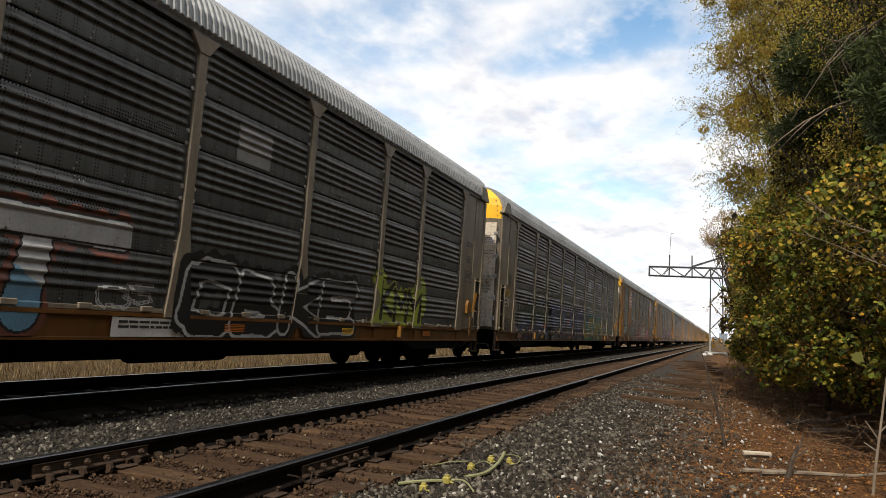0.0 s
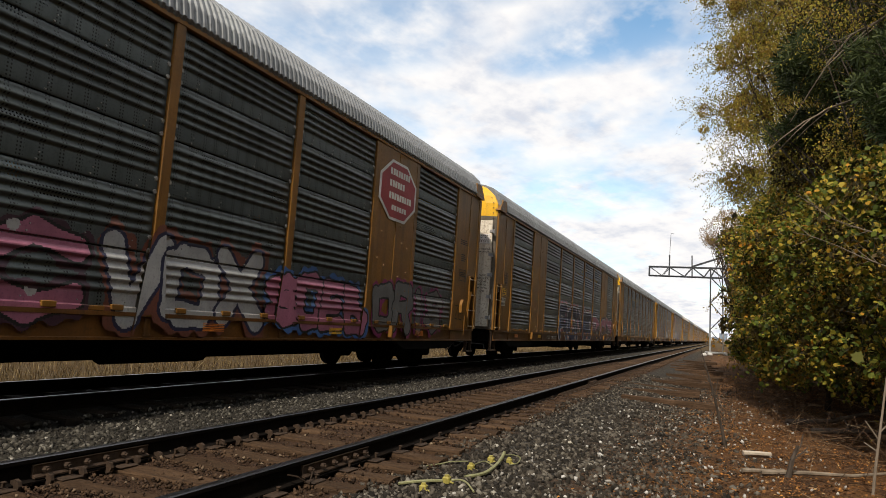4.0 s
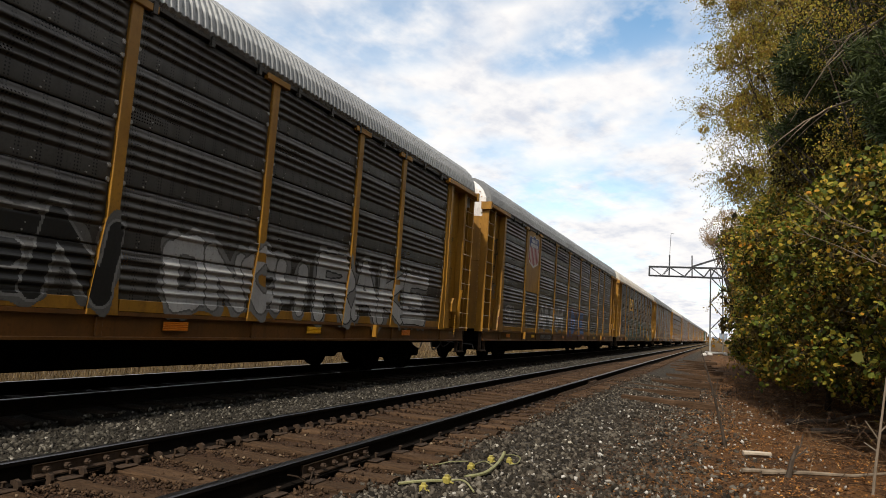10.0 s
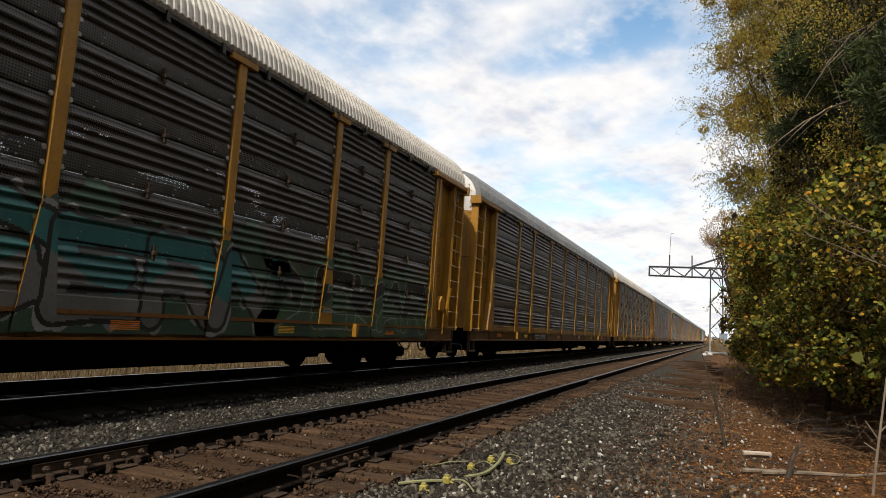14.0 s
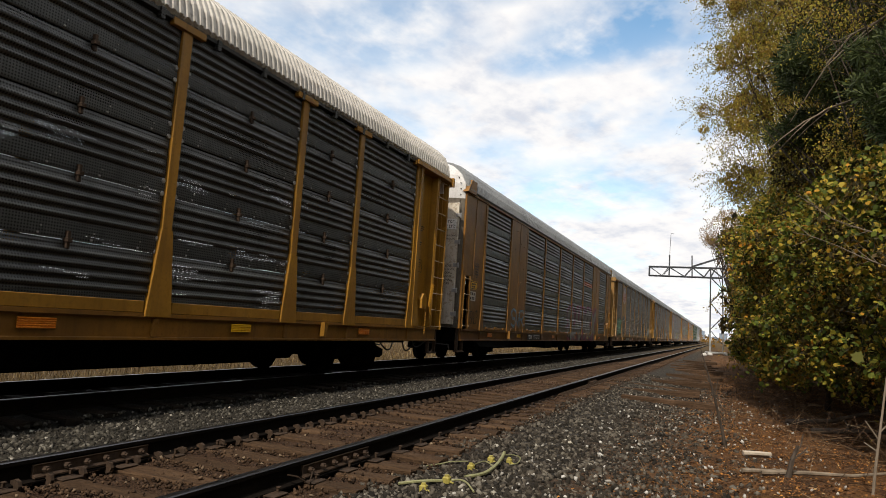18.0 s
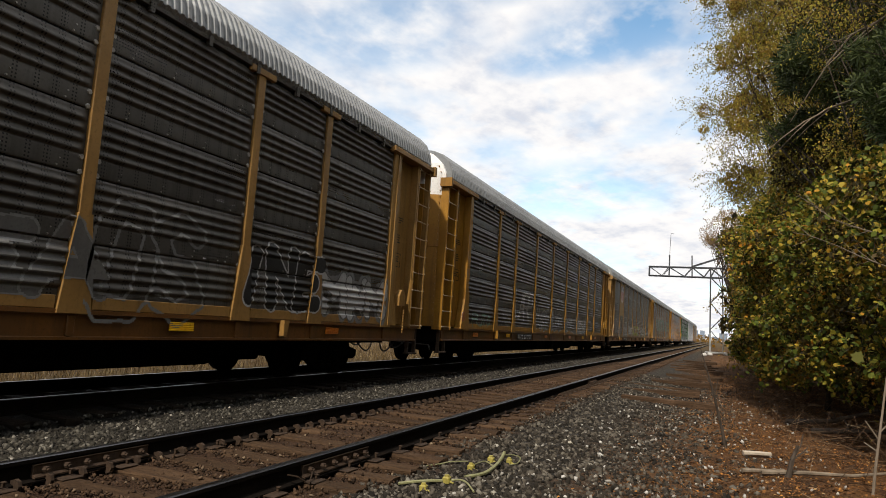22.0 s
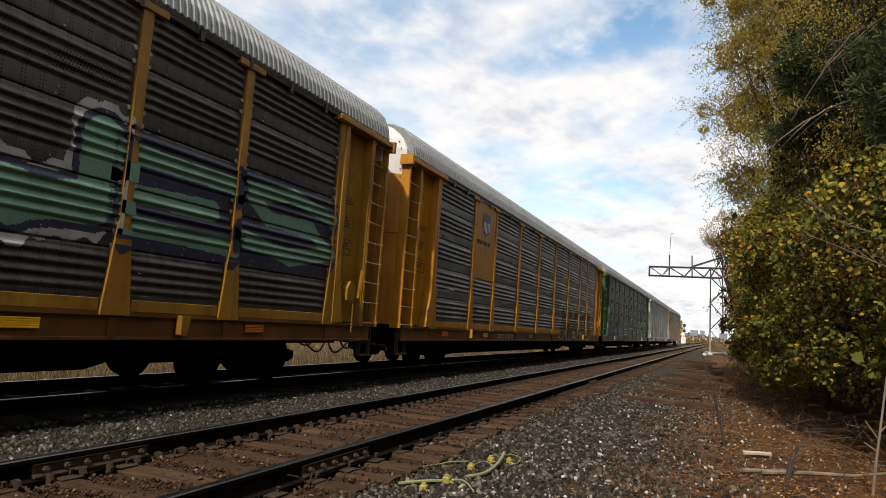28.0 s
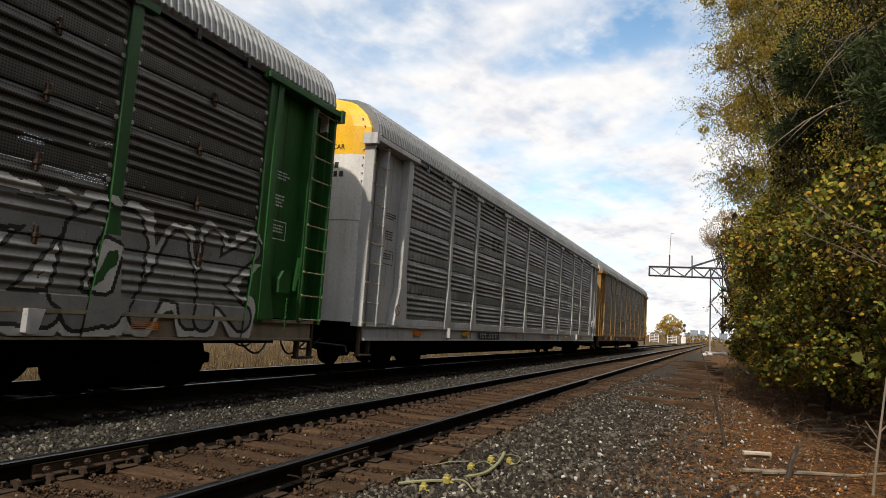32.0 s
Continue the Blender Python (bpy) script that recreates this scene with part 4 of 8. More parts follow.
MID = [5.5, 34.44, 63.17, 92.13, 120.92, 149.63, 178.3, 206.92, 235.45, 263.97, 292.65, 321.2, 349.77, 378.37, 407.1, 435.53, 464.05, 492.9, 521.5]
SPEC = [
    # style, paint, sheets, roof, end below, end above, plated bays, cap, half-plated bays, sill, label
    ("A", "grey", "slate", M_ROOF, M_ENDCREAM, M_YELLOW, (), "gusset", (), "amber", "dark weathered autorack wagon with grey posts and graffiti"),
    ("A", "grey", "slate", M_ROOF, M_ENDCREAM, M_YELLOW, (), "gusset", (), "amber", "dark autorack wagon with grey posts and bright graffiti"),
    ("A", "ochre", "teal", M_ROOF, M_ENDCREAM, M_YELLOW, (1, 7), "", (), "amber", "ochre and slate autorack wagon with a red octagonal emblem"),
    ("A", "ochre", "teal", M_ROOF, M_ENDCREAM, M_YELLOW, (1, 7), "", (), "amber", "ochre and slate autorack wagon with large blue graffiti"),
    ("A", "ochre", "slate", M_ROOF, M_ENDCREAM, M_YELLOW, (), "gusset", (), "amber", "gold and slate autorack wagon with white end doors"),
    ("B", "gold", "soot", M_ROOF, paint("gold"), M_WHITE, (), "bar", (), "amber", "gold and soot-grey autorack wagon with full-height corner ladders"),
    ("B", "gold", "warm", M_ROOF, paint("gold"), M_WHITE, (), "bar", (1,), "amber", "gold autorack wagon with a blue and red shield emblem"),
    ("B", "gold", "soot_perforated", M_ROOFW, paint("gold"), M_WHITE, (), "bar", (), "amber", "gold autorack wagon with a pale roof and teal graffiti"),
    ("B", "gold", "soot", M_ROOF, paint("gold"), M_WHITE, (), "bar", (), "amber", "gold and dark grey autorack wagon with faded graffiti"),
    ("B", "gold", "slate_perforated", M_ROOFW, paint("gold"), M_WHITE, (), "bar", (), "ochre", "gold autorack wagon with clean perforated sides"),
    ("A", "ochre", "teal", M_ROOF, M_ENDCREAM, M_WHITE, (1, 7), "", (), "amber", "ochre and slate autorack wagon with broad plain plates"),
    ("B", "tan", "warm", M_ROOF, paint("gold"), M_WHITE, (), "bar", (1,), "amber", "gold autorack wagon with a shield emblem and green graffiti"),
    ("B", "gold", "soot", M_ROOF, paint("gold"), M_WHITE, (), "bar", (), "amber", "gold and sooty autorack wagon with pale graffiti"),
    ("B", "tan", "warm", M_ROOF, paint("gold"), M_WHITE, (), "bar", (1,), "amber", "gold autorack wagon with a shield emblem on a plate"),
    ("B", "gold", "soot", M_ROOF, paint("gold"), M_WHITE, (), "bar", (), "amber", "gold autorack wagon with large pale green graffiti"),
    ("B", "orange", "bright", M_ROOF, paint("orange"), M_WHITE, (), "bar", (1,), "amber", "bright yellow autorack wagon with silvery sides"),
    ("B", "green", "warm_perforated", M_ROOF, paint("green"), M_WHITE, (), "bar", (2,), "grey", "dark green autorack wagon with pale perforated sides"),
    ("B", "silver", "steel", M_ROOF, M_WHITE, M_YELLOW, (), "bar", (), "silver", "silver autorack wagon with a yellow and white end"),
    ("B", "tan", "warm", M_ROOF, paint("gold"), M_WHITE, (), "bar", (), "amber", "ochre autorack wagon at the tail of the train"),
]
CARS = [build_wagon(st, pa, shn, rf, el, eh, pl, cp, lb, y, sill=si, seed=i, half_plates=hp) for i, ((st, pa, shn, rf, el, eh, pl, cp, hp, si, lb), y) in enumerate(zip(SPEC, MID))]

# ---- loose ground cover ----
RS = np.random.RandomState(7)


def scatter(name, points, sizes, template, faces, mat, label, category, flat=None, squash=(1, 1, 1), kind="stuff", shape_noise=0.0):
    """Many small alike pieces in one mesh, each turned at random."""
    n, k = len(points), len(template)
    t = np.asarray(template, float)
    a = RS.uniform(0, 2 * np.pi, (n, 3))
    if flat is not None:
        a[:, 0] = RS.normal(0, flat, n)
        a[:, 1] = RS.normal(0, flat, n)
    cx, sx, cy, sy, cz, sz = np.cos(a[:, 0]), np.sin(a[:, 0]), np.cos(a[:, 1]), np.sin(a[:, 1]), np.cos(a[:, 2]), np.sin(a[:, 2])
    rot = np.empty((n, 3, 3))
    rot[:, 0] = np.stack([cz * cy, cz * sy * sx - sz * cx, cz * sy * cx + sz * sx], 1)
    rot[:, 1] = np.stack([sz * cy, sz * sy * sx + cz * cx, sz * sy * cx - cz * sx], 1)
    rot[:, 2] = np.stack([-sy, cy * sx, cy * cx], 1)
    v = np.repeat(t[None], n, 0)
    if shape_noise:
        v = v * (1 + RS.uniform(-shape_noise, shape_noise, (n, k, 1)))
        v = v * RS.uniform(0.7, 1.3, (n, 1, 3))
    v = v * np.asarray(sizes).reshape(n, 1, 1) * np.asarray(squash)
    v = np.einsum("nij,nkj->nki", rot, v) + np.asarray(points)[:, None, :]
    me = bpy.data.meshes.new(name)
    m = len(faces[0])
    f = (np.asarray(faces)[None] + (np.arange(n) * k)[:, None, None]).reshape(-1, m)
    me.vertices.add(n * k)
    me.vertices.foreach_set("co", v.reshape(-1))
    me.loops.add(f.size)
    me.loops.foreach_set("vertex_index", f.reshape(-1).astype(np.int32))
    me.polygons.add(len(f))
    me.polygons.foreach_set("loop_start", np.arange(0, f.size, m, dtype=np.int32))
    me.update(calc_edges=True)
    me.materials.append(mat)
    ob = new(name, me)
    return tagged(ob, label, category, kind=kind) if label else ob


STONE = [(1, 0.1, 0.2), (-0.9, 0.3, -0.1), (0.1, 1, -0.2), (0.0, -0.95, 0.1), (0.3, 0.2, 0.75), (-0.2, -0.1, -0.7), (0.6, -0.5, 0.5), (-0.5, 0.55, 0.5)]
STONE_F = [(4, 6, 0), (4, 0, 2), (4, 2, 7), (4, 7, 1), (4, 1, 3), (4, 3, 6), (6, 3, 0), (5, 0, 3), (5, 2, 0), (5, 1, 2), (5, 3, 1), (7, 2, 1)]


def island_material(name, cols, rough=0.9):
    m = bpy.data.materials.new(name)
    m.use_nodes = True
    N, L = m.node_tree.nodes, m.node_tree.links
    b = N["Principled BSDF"]
    g = N.new("ShaderNodeNewGeometry")
    r = N.new("ShaderNodeValToRGB")
    r.color_ramp.interpolation = "LINEAR"
    for i, (at, c) in enumerate(cols):
        e = r.color_ramp.elements[i] if i < 2 else r.color_ramp.elements.new(at)
        e.position, e.color = at, (*c, 1)
    L.new(g.outputs["Random Per Island"], r.inputs[0])
    co = N.new("ShaderNodeTexCoord")
    n = N.new("ShaderNodeTexNoise")
    n.inputs["Scale"].default_value, n.inputs["Detail"].default_value = 70.0, 4.0
    L.new(co.outputs["Object"], n.inputs["Vector"])
    mr = N.new("ShaderNodeMapRange")
    mr.inputs["To Min"].default_value, mr.inputs["To Max"].default_value = 0.6, 1.35
    L.new(n.outputs["Fac"], mr.inputs["Value"])
    mx = N.new("ShaderNodeMixRGB")
    mx.blend_type = "MULTIPLY"
    mx.inputs[0].default_value = 1.0
    L.new(r.outputs[0], mx.inputs[1])
    L.new(mr.outputs[0], mx.inputs[2])
    L.new(mx.outputs[0], b.inputs["Base Color"])
    b.inputs["Roughness"].default_value = rough
    b.inputs["Specular IOR Level"].default_value = 0.2
    return m


def gz(x, y):
    return ground_z(x, y) + (0.05 * noise.noise((x * 0.9, y * 0.9, 0)) + 0.022 * noise.noise((x * 3.1, y * 3.1, 5)))


def strew(n, x0, x1, y0, y1, power=1.6, lift=0.0):
    """Points on the ground, denser near the camera."""
    y = y0 + (y1 - y0) * RS.uniform(0, 1, n) ** power
    x = RS.uniform(x0, x1, n)
    return np.array([(a, b, gz(a, b) + lift) for a, b in zip(x, y)])


M_STONE = island_material("ballast_stone", [(0.0, (0.009, 0.008, 0.0065)), (0.5, (0.031, 0.028, 0.022)), (0.84, (0.073, 0.067, 0.056)), (0.985, (0.125, 0.116, 0.098)), (1.0, (0.34, 0.32, 0.28))])
M_SPILL = island_material("dusty_dark_stone", [(0.0, (0.010, 0.0085, 0.0065)), (0.5, (0.030, 0.025, 0.019)), (0.84, (0.092, 0.080, 0.064)), (0.985, (0.135, 0.122, 0.100)), (1.0, (0.36, 0.34, 0.29))])
M_CRIB = island_material("rusty_ballast", [(0.0, (0.016, 0.009, 0.005)), (0.5, (0.050, 0.029, 0.016)), (0.92, (0.085, 0.052, 0.031)), (1.0, (0.20, 0.15, 0.10))])
M_LITTER = island_material("leaf_litter", [(0.0, (0.035, 0.019, 0.010)), (0.45, (0.13, 0.058, 0.021)), (0.8, (0.27, 0.115, 0.03)), (0.96, (0.44, 0.20, 0.045)), (1.0, (0.46, 0.36, 0.20))], 0.8)
M_TWIG = island_material("dry_twigs", [(0.0, (0.03, 0.017, 0.010)), (0.6, (0.085, 0.05, 0.028)), (0.94, (0.18, 0.115, 0.065)), (1.0, (0.34, 0.28, 0.2))], 0.85)
M_CHIP = island_material("pale_chips", [(0.0, (0.22, 0.205, 0.18)), (0.6, (0.36, 0.345, 0.32)), (1.0, (0.52, 0.51, 0.49))], 0.8)

scatter("ballast", strew(15000, -7.0, -5.05, 3.0, 45, 1.9, 0.0), RS.uniform(0.016, 0.036, 15000), STONE, STONE_F, M_STONE, "grey crushed stone ballast between the two tracks", "ballast", shape_noise=0.25)
pts_r = strew(26000, -2.75, 0.5, 4.2, 26, 1.9, 0.0)
pts_r = pts_r[RS.uniform(0, 1, len(pts_r)) < np.clip((0.6 - pts_r[:, 0]) / 1.5, 0.10, 1)]
scatter("ballast", pts_r, 0.014 + 0.03 * RS.uniform(0, 1, len(pts_r)) ** 1.5, STONE, STONE_F, M_SPILL, "dark crushed stone spilling beside the near rail", "ballast", shape_noise=0.25)
crib = strew(15000, -5.2, -2.5, 2.2, 34, 1.8, 0.03)
on_tie = np.abs((crib[:, 1] - 2.2 + 0.265) % 0.53 - 0.265) < 0.13
crib = crib[~on_tie | (RS.uniform(0, 1, len(crib)) < 0.16)]
scatter("ballast", crib, RS.uniform(0.008, 0.023, len(crib)), STONE, STONE_F, M_CRIB, "rust-brown gravel packed between the ties", "ballast", shape_noise=0.25)
scatter("gravel_chips", strew(800, -2.0, 1.3, 5, 20, 1.8, 0.02), 0.008 + 0.022 * RS.uniform(0, 1, 800) ** 2, STONE, STONE_F, M_CHIP, "scattered pale stone chips on the soil", "gravel", shape_noise=0.3)
scatter("ballast", strew(3500, -10.3, -9.3, 2.0, 40, 1.4, 0.0), RS.uniform(0.025, 0.05, 3500), STONE, STONE_F, M_STONE, "grey stone shoulder on the far side of the train", "ballast", shape_noise=0.25)

LEAF4 = [(-0.5, 0, 0), (0, -0.32, 0.05), (0.55, 0, 0), (0, 0.32, 0.05)]
LEAF4_F = [(0, 1, 2, 3)]
lit = strew(120000, -1.3, 3.2, 6, 32, 1.8, 0.012)
lit = lit[RS.uniform(0, 1, len(lit)) < np.clip((lit[:, 0] + 1.2) / 1.9, 0.05, 1) * np.array([0.35 + 1.3 * max(0.0, noise.noise((a * 0.9, b * 0.6, 3.0)) + 0.18) for a, b, c in lit])]
scatter("leaf_litter", lit, 0.011 + 0.042 * RS.uniform(0, 1, len(lit)) ** 2.5, LEAF4, LEAF4_F, M_LITTER, "orange and brown fallen leaves on the soil", "fallen leaves", flat=0.35)
STICK = [(-0.5, 0.012, 0), (-0.5, -0.008, 0.01), (-0.5, -0.008, -0.01), (0.5, 0.007, 0.02), (0.5, -0.005, 0.03), (0.5, -0.005, 0.01)]
STICK_F = [(0, 1, 4, 3), (1, 2, 5, 4), (2, 0, 3, 5)]
st = strew(4200, -0.9, 3.0, 6, 36, 1.6, 0.03)
st = st[RS.uniform(0, 1, len(st)) < np.clip((st[:, 0] + 0.9) / 1.5, 0.1, 1)]
scatter("dry_twigs", st, 0.06 + 0.30 * RS.uniform(0, 1, len(st)) ** 2.5, STICK, STICK_F, M_TWIG, "tangle of dry twigs and stalks under the hedge", "twigs", flat=0.22)
needles = strew(30000, -1.4, 3.0, 5.5, 30, 1.7, 0.014)
needles = needles[RS.uniform(0, 1, len(needles)) < np.clip((needles[:, 0] + 1.3) / 1.6, 0.06, 1)]
M_NEEDLE = island_material("dead_needles", [(0.0, (0.05, 0.022, 0.009)), (0.5, (0.14, 0.06, 0.02)), (1.0, (0.26, 0.14, 0.055))], 0.8)
scatter("pine_straw", needles, RS.uniform(0.05, 0.16, len(needles)), STICK, STICK_F, M_NEEDLE, "rust-brown fallen needles matted on the soil", "needles", flat=0.15, squash=(1, 0.55, 0.5))
BLADE = [(-0.012, 0, 0), (0.012, 0, 0), (0.03, 0.02, 0.55), (0.1, 0.06, 1.0)]
BLADE_F = [(0, 1, 2), (0, 2, 3)]
M_STRAW = island_material("dry_grass", [(0.0, (0.03, 0.018, 0.007)), (0.55, (0.10, 0.062, 0.023)), (0.9, (0.27, 0.185, 0.08)), (1.0, (0.50, 0.40, 0.24))], 0.8)
gy = 75 * RS.uniform(0, 1, 26000) ** 1.5
gx = -10.9 - 6.5 * RS.uniform(0, 1, 26000) ** 1.3
scatter("dry_grass", np.array([(a, b, ground_z(a, b) - 0.02) for a, b in zip(gx, gy)]), RS.uniform(0.12, 0.46, 26000), BLADE, BLADE_F, M_STRAW, "tall straw-coloured dry grass beyond the train", "grass", flat=0.25)
M_BRUSH = island_material("dark_dead_wood", [(0.0, (0.04, 0.024, 0.014)), (0.6, (0.11, 0.066, 0.038)), (0.95, (0.22, 0.145, 0.085)), (1.0, (0.36, 0.28, 0.19))], 0.9)
bx = RS.uniform(0.9, 3.0, 1900)
by = 8.5 + 22 * RS.uniform(0, 1, 1900) ** 1.3
scatter("brushwood", np.array([(a, b, ground_z(a, b) + h) for a, b, h in zip(bx, by, RS.uniform(0.0, 0.35, 1900) * np.clip(bx, 0.5, 2))]), 0.10 + 0.42 * RS.uniform(0, 1, 1900) ** 2, STICK, STICK_F, M_BRUSH, "tangled dead brushwood at the foot of the scrub", "brushwood", flat=0.55, squash=(1, 0.8, 0.8))
wx = RS.uniform(0.0, 1.9, 1100)
wy = 14 + 60 * RS.uniform(0, 1, 1100) ** 1.2
scatter("dry_weeds", np.array([(a, b, ground_z(a, b) - 0.02) for a, b in zip(wx, wy)]), RS.uniform(0.12, 0.45, 1100), BLADE, BLADE_F, M_TWIG, "dead weed stalks at the foot of the hedge", "weeds", flat=0.3)

# ---- trees and hedge ----
M_BARK = material("bark", [(0.04, 0.031, 0.024), (0.085, 0.068, 0.055)], rough=0.95, scale=6, fine=40, bump=0.8, stretch=(1, 1, 0.25), gloss=0.1)
M_PALEBARK = material("pale_bark", [(0.22, 0.18, 0.14), (0.12, 0.095, 0.07)], rough=0.9, scale=6, fine=40, bump=0.5, stretch=(1, 1, 0.25), gloss=0.1)
L_MAPLE = leaf_material("maple_leaves", [(0.030, 0.042, 0.008), (0.060, 0.082, 0.012), (0.115, 0.142, 0.018), (0.22, 0.195, 0.024), (0.37, 0.25, 0.030)])
L_TWIGGY = leaf_material("small_brown_leaves", [(0.12, 0.076, 0.020), (0.21, 0.138, 0.028), (0.29, 0.195, 0.034), (0.36, 0.225, 0.038)])
# dark tones that put the shade inside the crowns into the leaf colour
L_DARK = leaf_material("painted_shade_leaves", [(0.024, 0.02, 0.006), (0.048, 0.038, 0.010), (0.08, 0.052, 0.013)])
L_YELLOW = leaf_material("turning_leaves", [(0.14, 0.11, 0.015), (0.23, 0.155, 0.016), (0.34, 0.18, 0.016), (0.40, 0.14, 0.013)])
L_OLIVE = leaf_material("olive_leaves", [(0.13, 0.125, 0.021), (0.23, 0.21, 0.031), (0.32, 0.275, 0.040), (0.38, 0.27, 0.038)])
L_RUSSET = leaf_material("russet_leaves", [(0.09, 0.058, 0.013), (0.18, 0.10, 0.019), (0.30, 0.15, 0.025)])
L_PINE = leaf_material("pine_needles", [(0.016, 0.024, 0.008), (0.034, 0.050, 0.014), (0.065, 0.080, 0.022)], 0.6)
L_TAN = leaf_material("tan_leaves", [(0.16, 0.10, 0.05), (0.24, 0.16, 0.085), (0.30, 0.21, 0.12)])
L_GOLD = leaf_material("golden_leaves", [(0.28, 0.17, 0.03), (0.4, 0.25, 0.05), (0.22, 0.16, 0.05)])

MAPLE = [(-0.5, 0, 0.0), (-0.44, -0.32, 0.02), (-0.24, -0.30, 0.05), (-0.1, -0.54, -0.05), (0.1, -0.32, 0.05), (0.32, -0.32, 0.0), (0.3, -0.18, 0.05), (0.58, 0, -0.08), (0.3, 0.18, 0.05), (0.32, 0.32, 0.0), (0.1, 0.32, 0.05), (-0.1, 0.54, -0.05), (-0.24, 0.30, 0.05), (-0.44, 0.32, 0.02)]
MAPLE_F = [tuple(range(14))]
TUFT = [(0, 0, 0), (0.06, 0.9, 0.35), (-0.06, 0.92, 0.3), (0, 0, 0.02), (0.78, 0.58, 0.2), (0.86, 0.5, 0.16), (0, 0, 0.01), (-0.78, 0.54, 0.25), (-0.86, 0.44, 0.2), (0, 0.02, 0), (0.32, 0.84, -0.35), (0.4, 0.74, -0.4), (0.02, 0, 0), (-0.36, 0.8, 0.6), (-0.46, 0.7, 0.6)]
TUFT_F = [(0, 1, 2), (3, 4, 5), (6, 7, 8), (9, 10, 11), (12, 13, 14)]


def blob_points(n, blobs, gate=0.0, gscale=1.2, seed=0):
    """Points inside a few ellipsoids, mostly near their skins, thinned into clumps by noise."""
    rs = np.random.RandomState(seed)
    out = []
    vol = np.array([b[3] * b[4] * b[5] for b in blobs]) ** 0.75
    pick = rs.choice(len(blobs), size=n * 3, p=vol / vol.sum())
    for i in pick:
        cx, cy, cz, rx, ry, rz = blobs[i]
        d = rs.normal(size=3)
        d /= np.linalg.norm(d)
        r = rs.uniform(0.25, 1.0) ** 0.45
        p = (cx + d[0] * r * rx, cy + d[1] * r * ry, cz + d[2] * r * rz)
        if noise.noise((p[0] * gscale, p[1] * gscale, p[2] * gscale)) + 0.35 * noise.noise((p[0] * 3.7 * gscale, p[1] * 3.7 * gscale, p[2] * 3.7 * gscale)) > gate:
            out.append(p)
            if len(out) >= n:
                break
    return np.array(out)


def limbs(bm, base, top, blobs, r, seed, n=14):
    rnd = random.Random(seed)
    pts = [Vector(base)]
    steps = 7
    for i in range(1, steps + 1):
        p = Vector(base).lerp(Vector(top), i / steps)
        pts.append(p + Vector((rnd.uniform(-0.12, 0.12), rnd.uniform(-0.12, 0.12), 0)) * (0 if i == steps else 1))
    for i in range(steps):
        tube(bm, pts[i], pts[i + 1], r * (1 - 0.8 * i / steps), r * (1 - 0.8 * (i + 1) / steps), 7, caps=False)
    for _ in range(n):
        b = rnd.choice(blobs)
        goal = Vector((b[0] + rnd.uniform(-0.7, 0.7) * b[3], b[1] + rnd.uniform(-0.7, 0.7) * b[4], b[2] + rnd.uniform(-0.6, 0.8) * b[5]))
        i = rnd.randint(1, steps - 1)
        a = pts[i]
        mid = a.lerp(goal, 0.5) + Vector((rnd.uniform(-0.2, 0.2), rnd.uniform(-0.2, 0.2), rnd.uniform(-0.1, 0.3)))
        q = r * 0.35 * (1 - 0.6 * i / steps)
        tube(bm, a, mid, q, q * 0.6, 5, caps=False)
        tube(bm, mid, goal, q * 0.6, q * 0.15, 5, caps=False)
        for _ in range(3):
            s = mid.lerp(goal, rnd.uniform(0.2, 0.9))
            e = s + Vector((rnd.uniform(-0.6, 0.6), rnd.uniform(-0.6, 0.6), rnd.uniform(-0.2, 0.5)))
            tube(bm, s, e, q * 0.25, q * 0.08, 4, caps=False)


def shoots(bm, blobs, n, length, per, seed, droop=0.25, r=0.006):
    """Thin shoots that leave the skin of the crown, with points for leaves along them."""
    rnd = random.Random(seed)
    pts = []
    size = [b[3] * b[4] + b[4] * b[5] + b[3] * b[5] for b in blobs]
    for b in rnd.choices(blobs, size, k=n):
        d = Vector((rnd.gauss(0, 1), rnd.gauss(0, 1), rnd.gauss(0.1, 0.8))).normalized()
        p = Vector((b[0] + 0.8 * d.x * b[3], b[1] + 0.8 * d.y * b[4], b[2] + 0.8 * d.z * b[5]))
        way = (d + Vector((rnd.gauss(0, 0.45), rnd.gauss(0, 0.45), rnd.gauss(0.15, 0.45)))).normalized()
        ln = length * rnd.uniform(0.5, 1.2)
        k = 5
        for i in range(k):
            q = p + way * (ln / k)
            tube(bm, p, q, r * (1 - 0.16 * i), r * (1 - 0.16 * (i + 1)), 3, caps=False)
            for _ in range(max(1, round(per / k))):
                g = p.lerp(q, rnd.random())
                pts.append((g.x + rnd.gauss(0, 0.03 + 0.03 * length), g.y + rnd.gauss(0, 0.03 + 0.03 * length), g.z + rnd.gauss(-0.02, 0.03 + 0.03 * length)))
            way = (way + Vector((rnd.gauss(0, 0.15), rnd.gauss(0, 0.15), rnd.gauss(-droop, 0.15)))).normalized()
            p = q
    return np.array(pts)


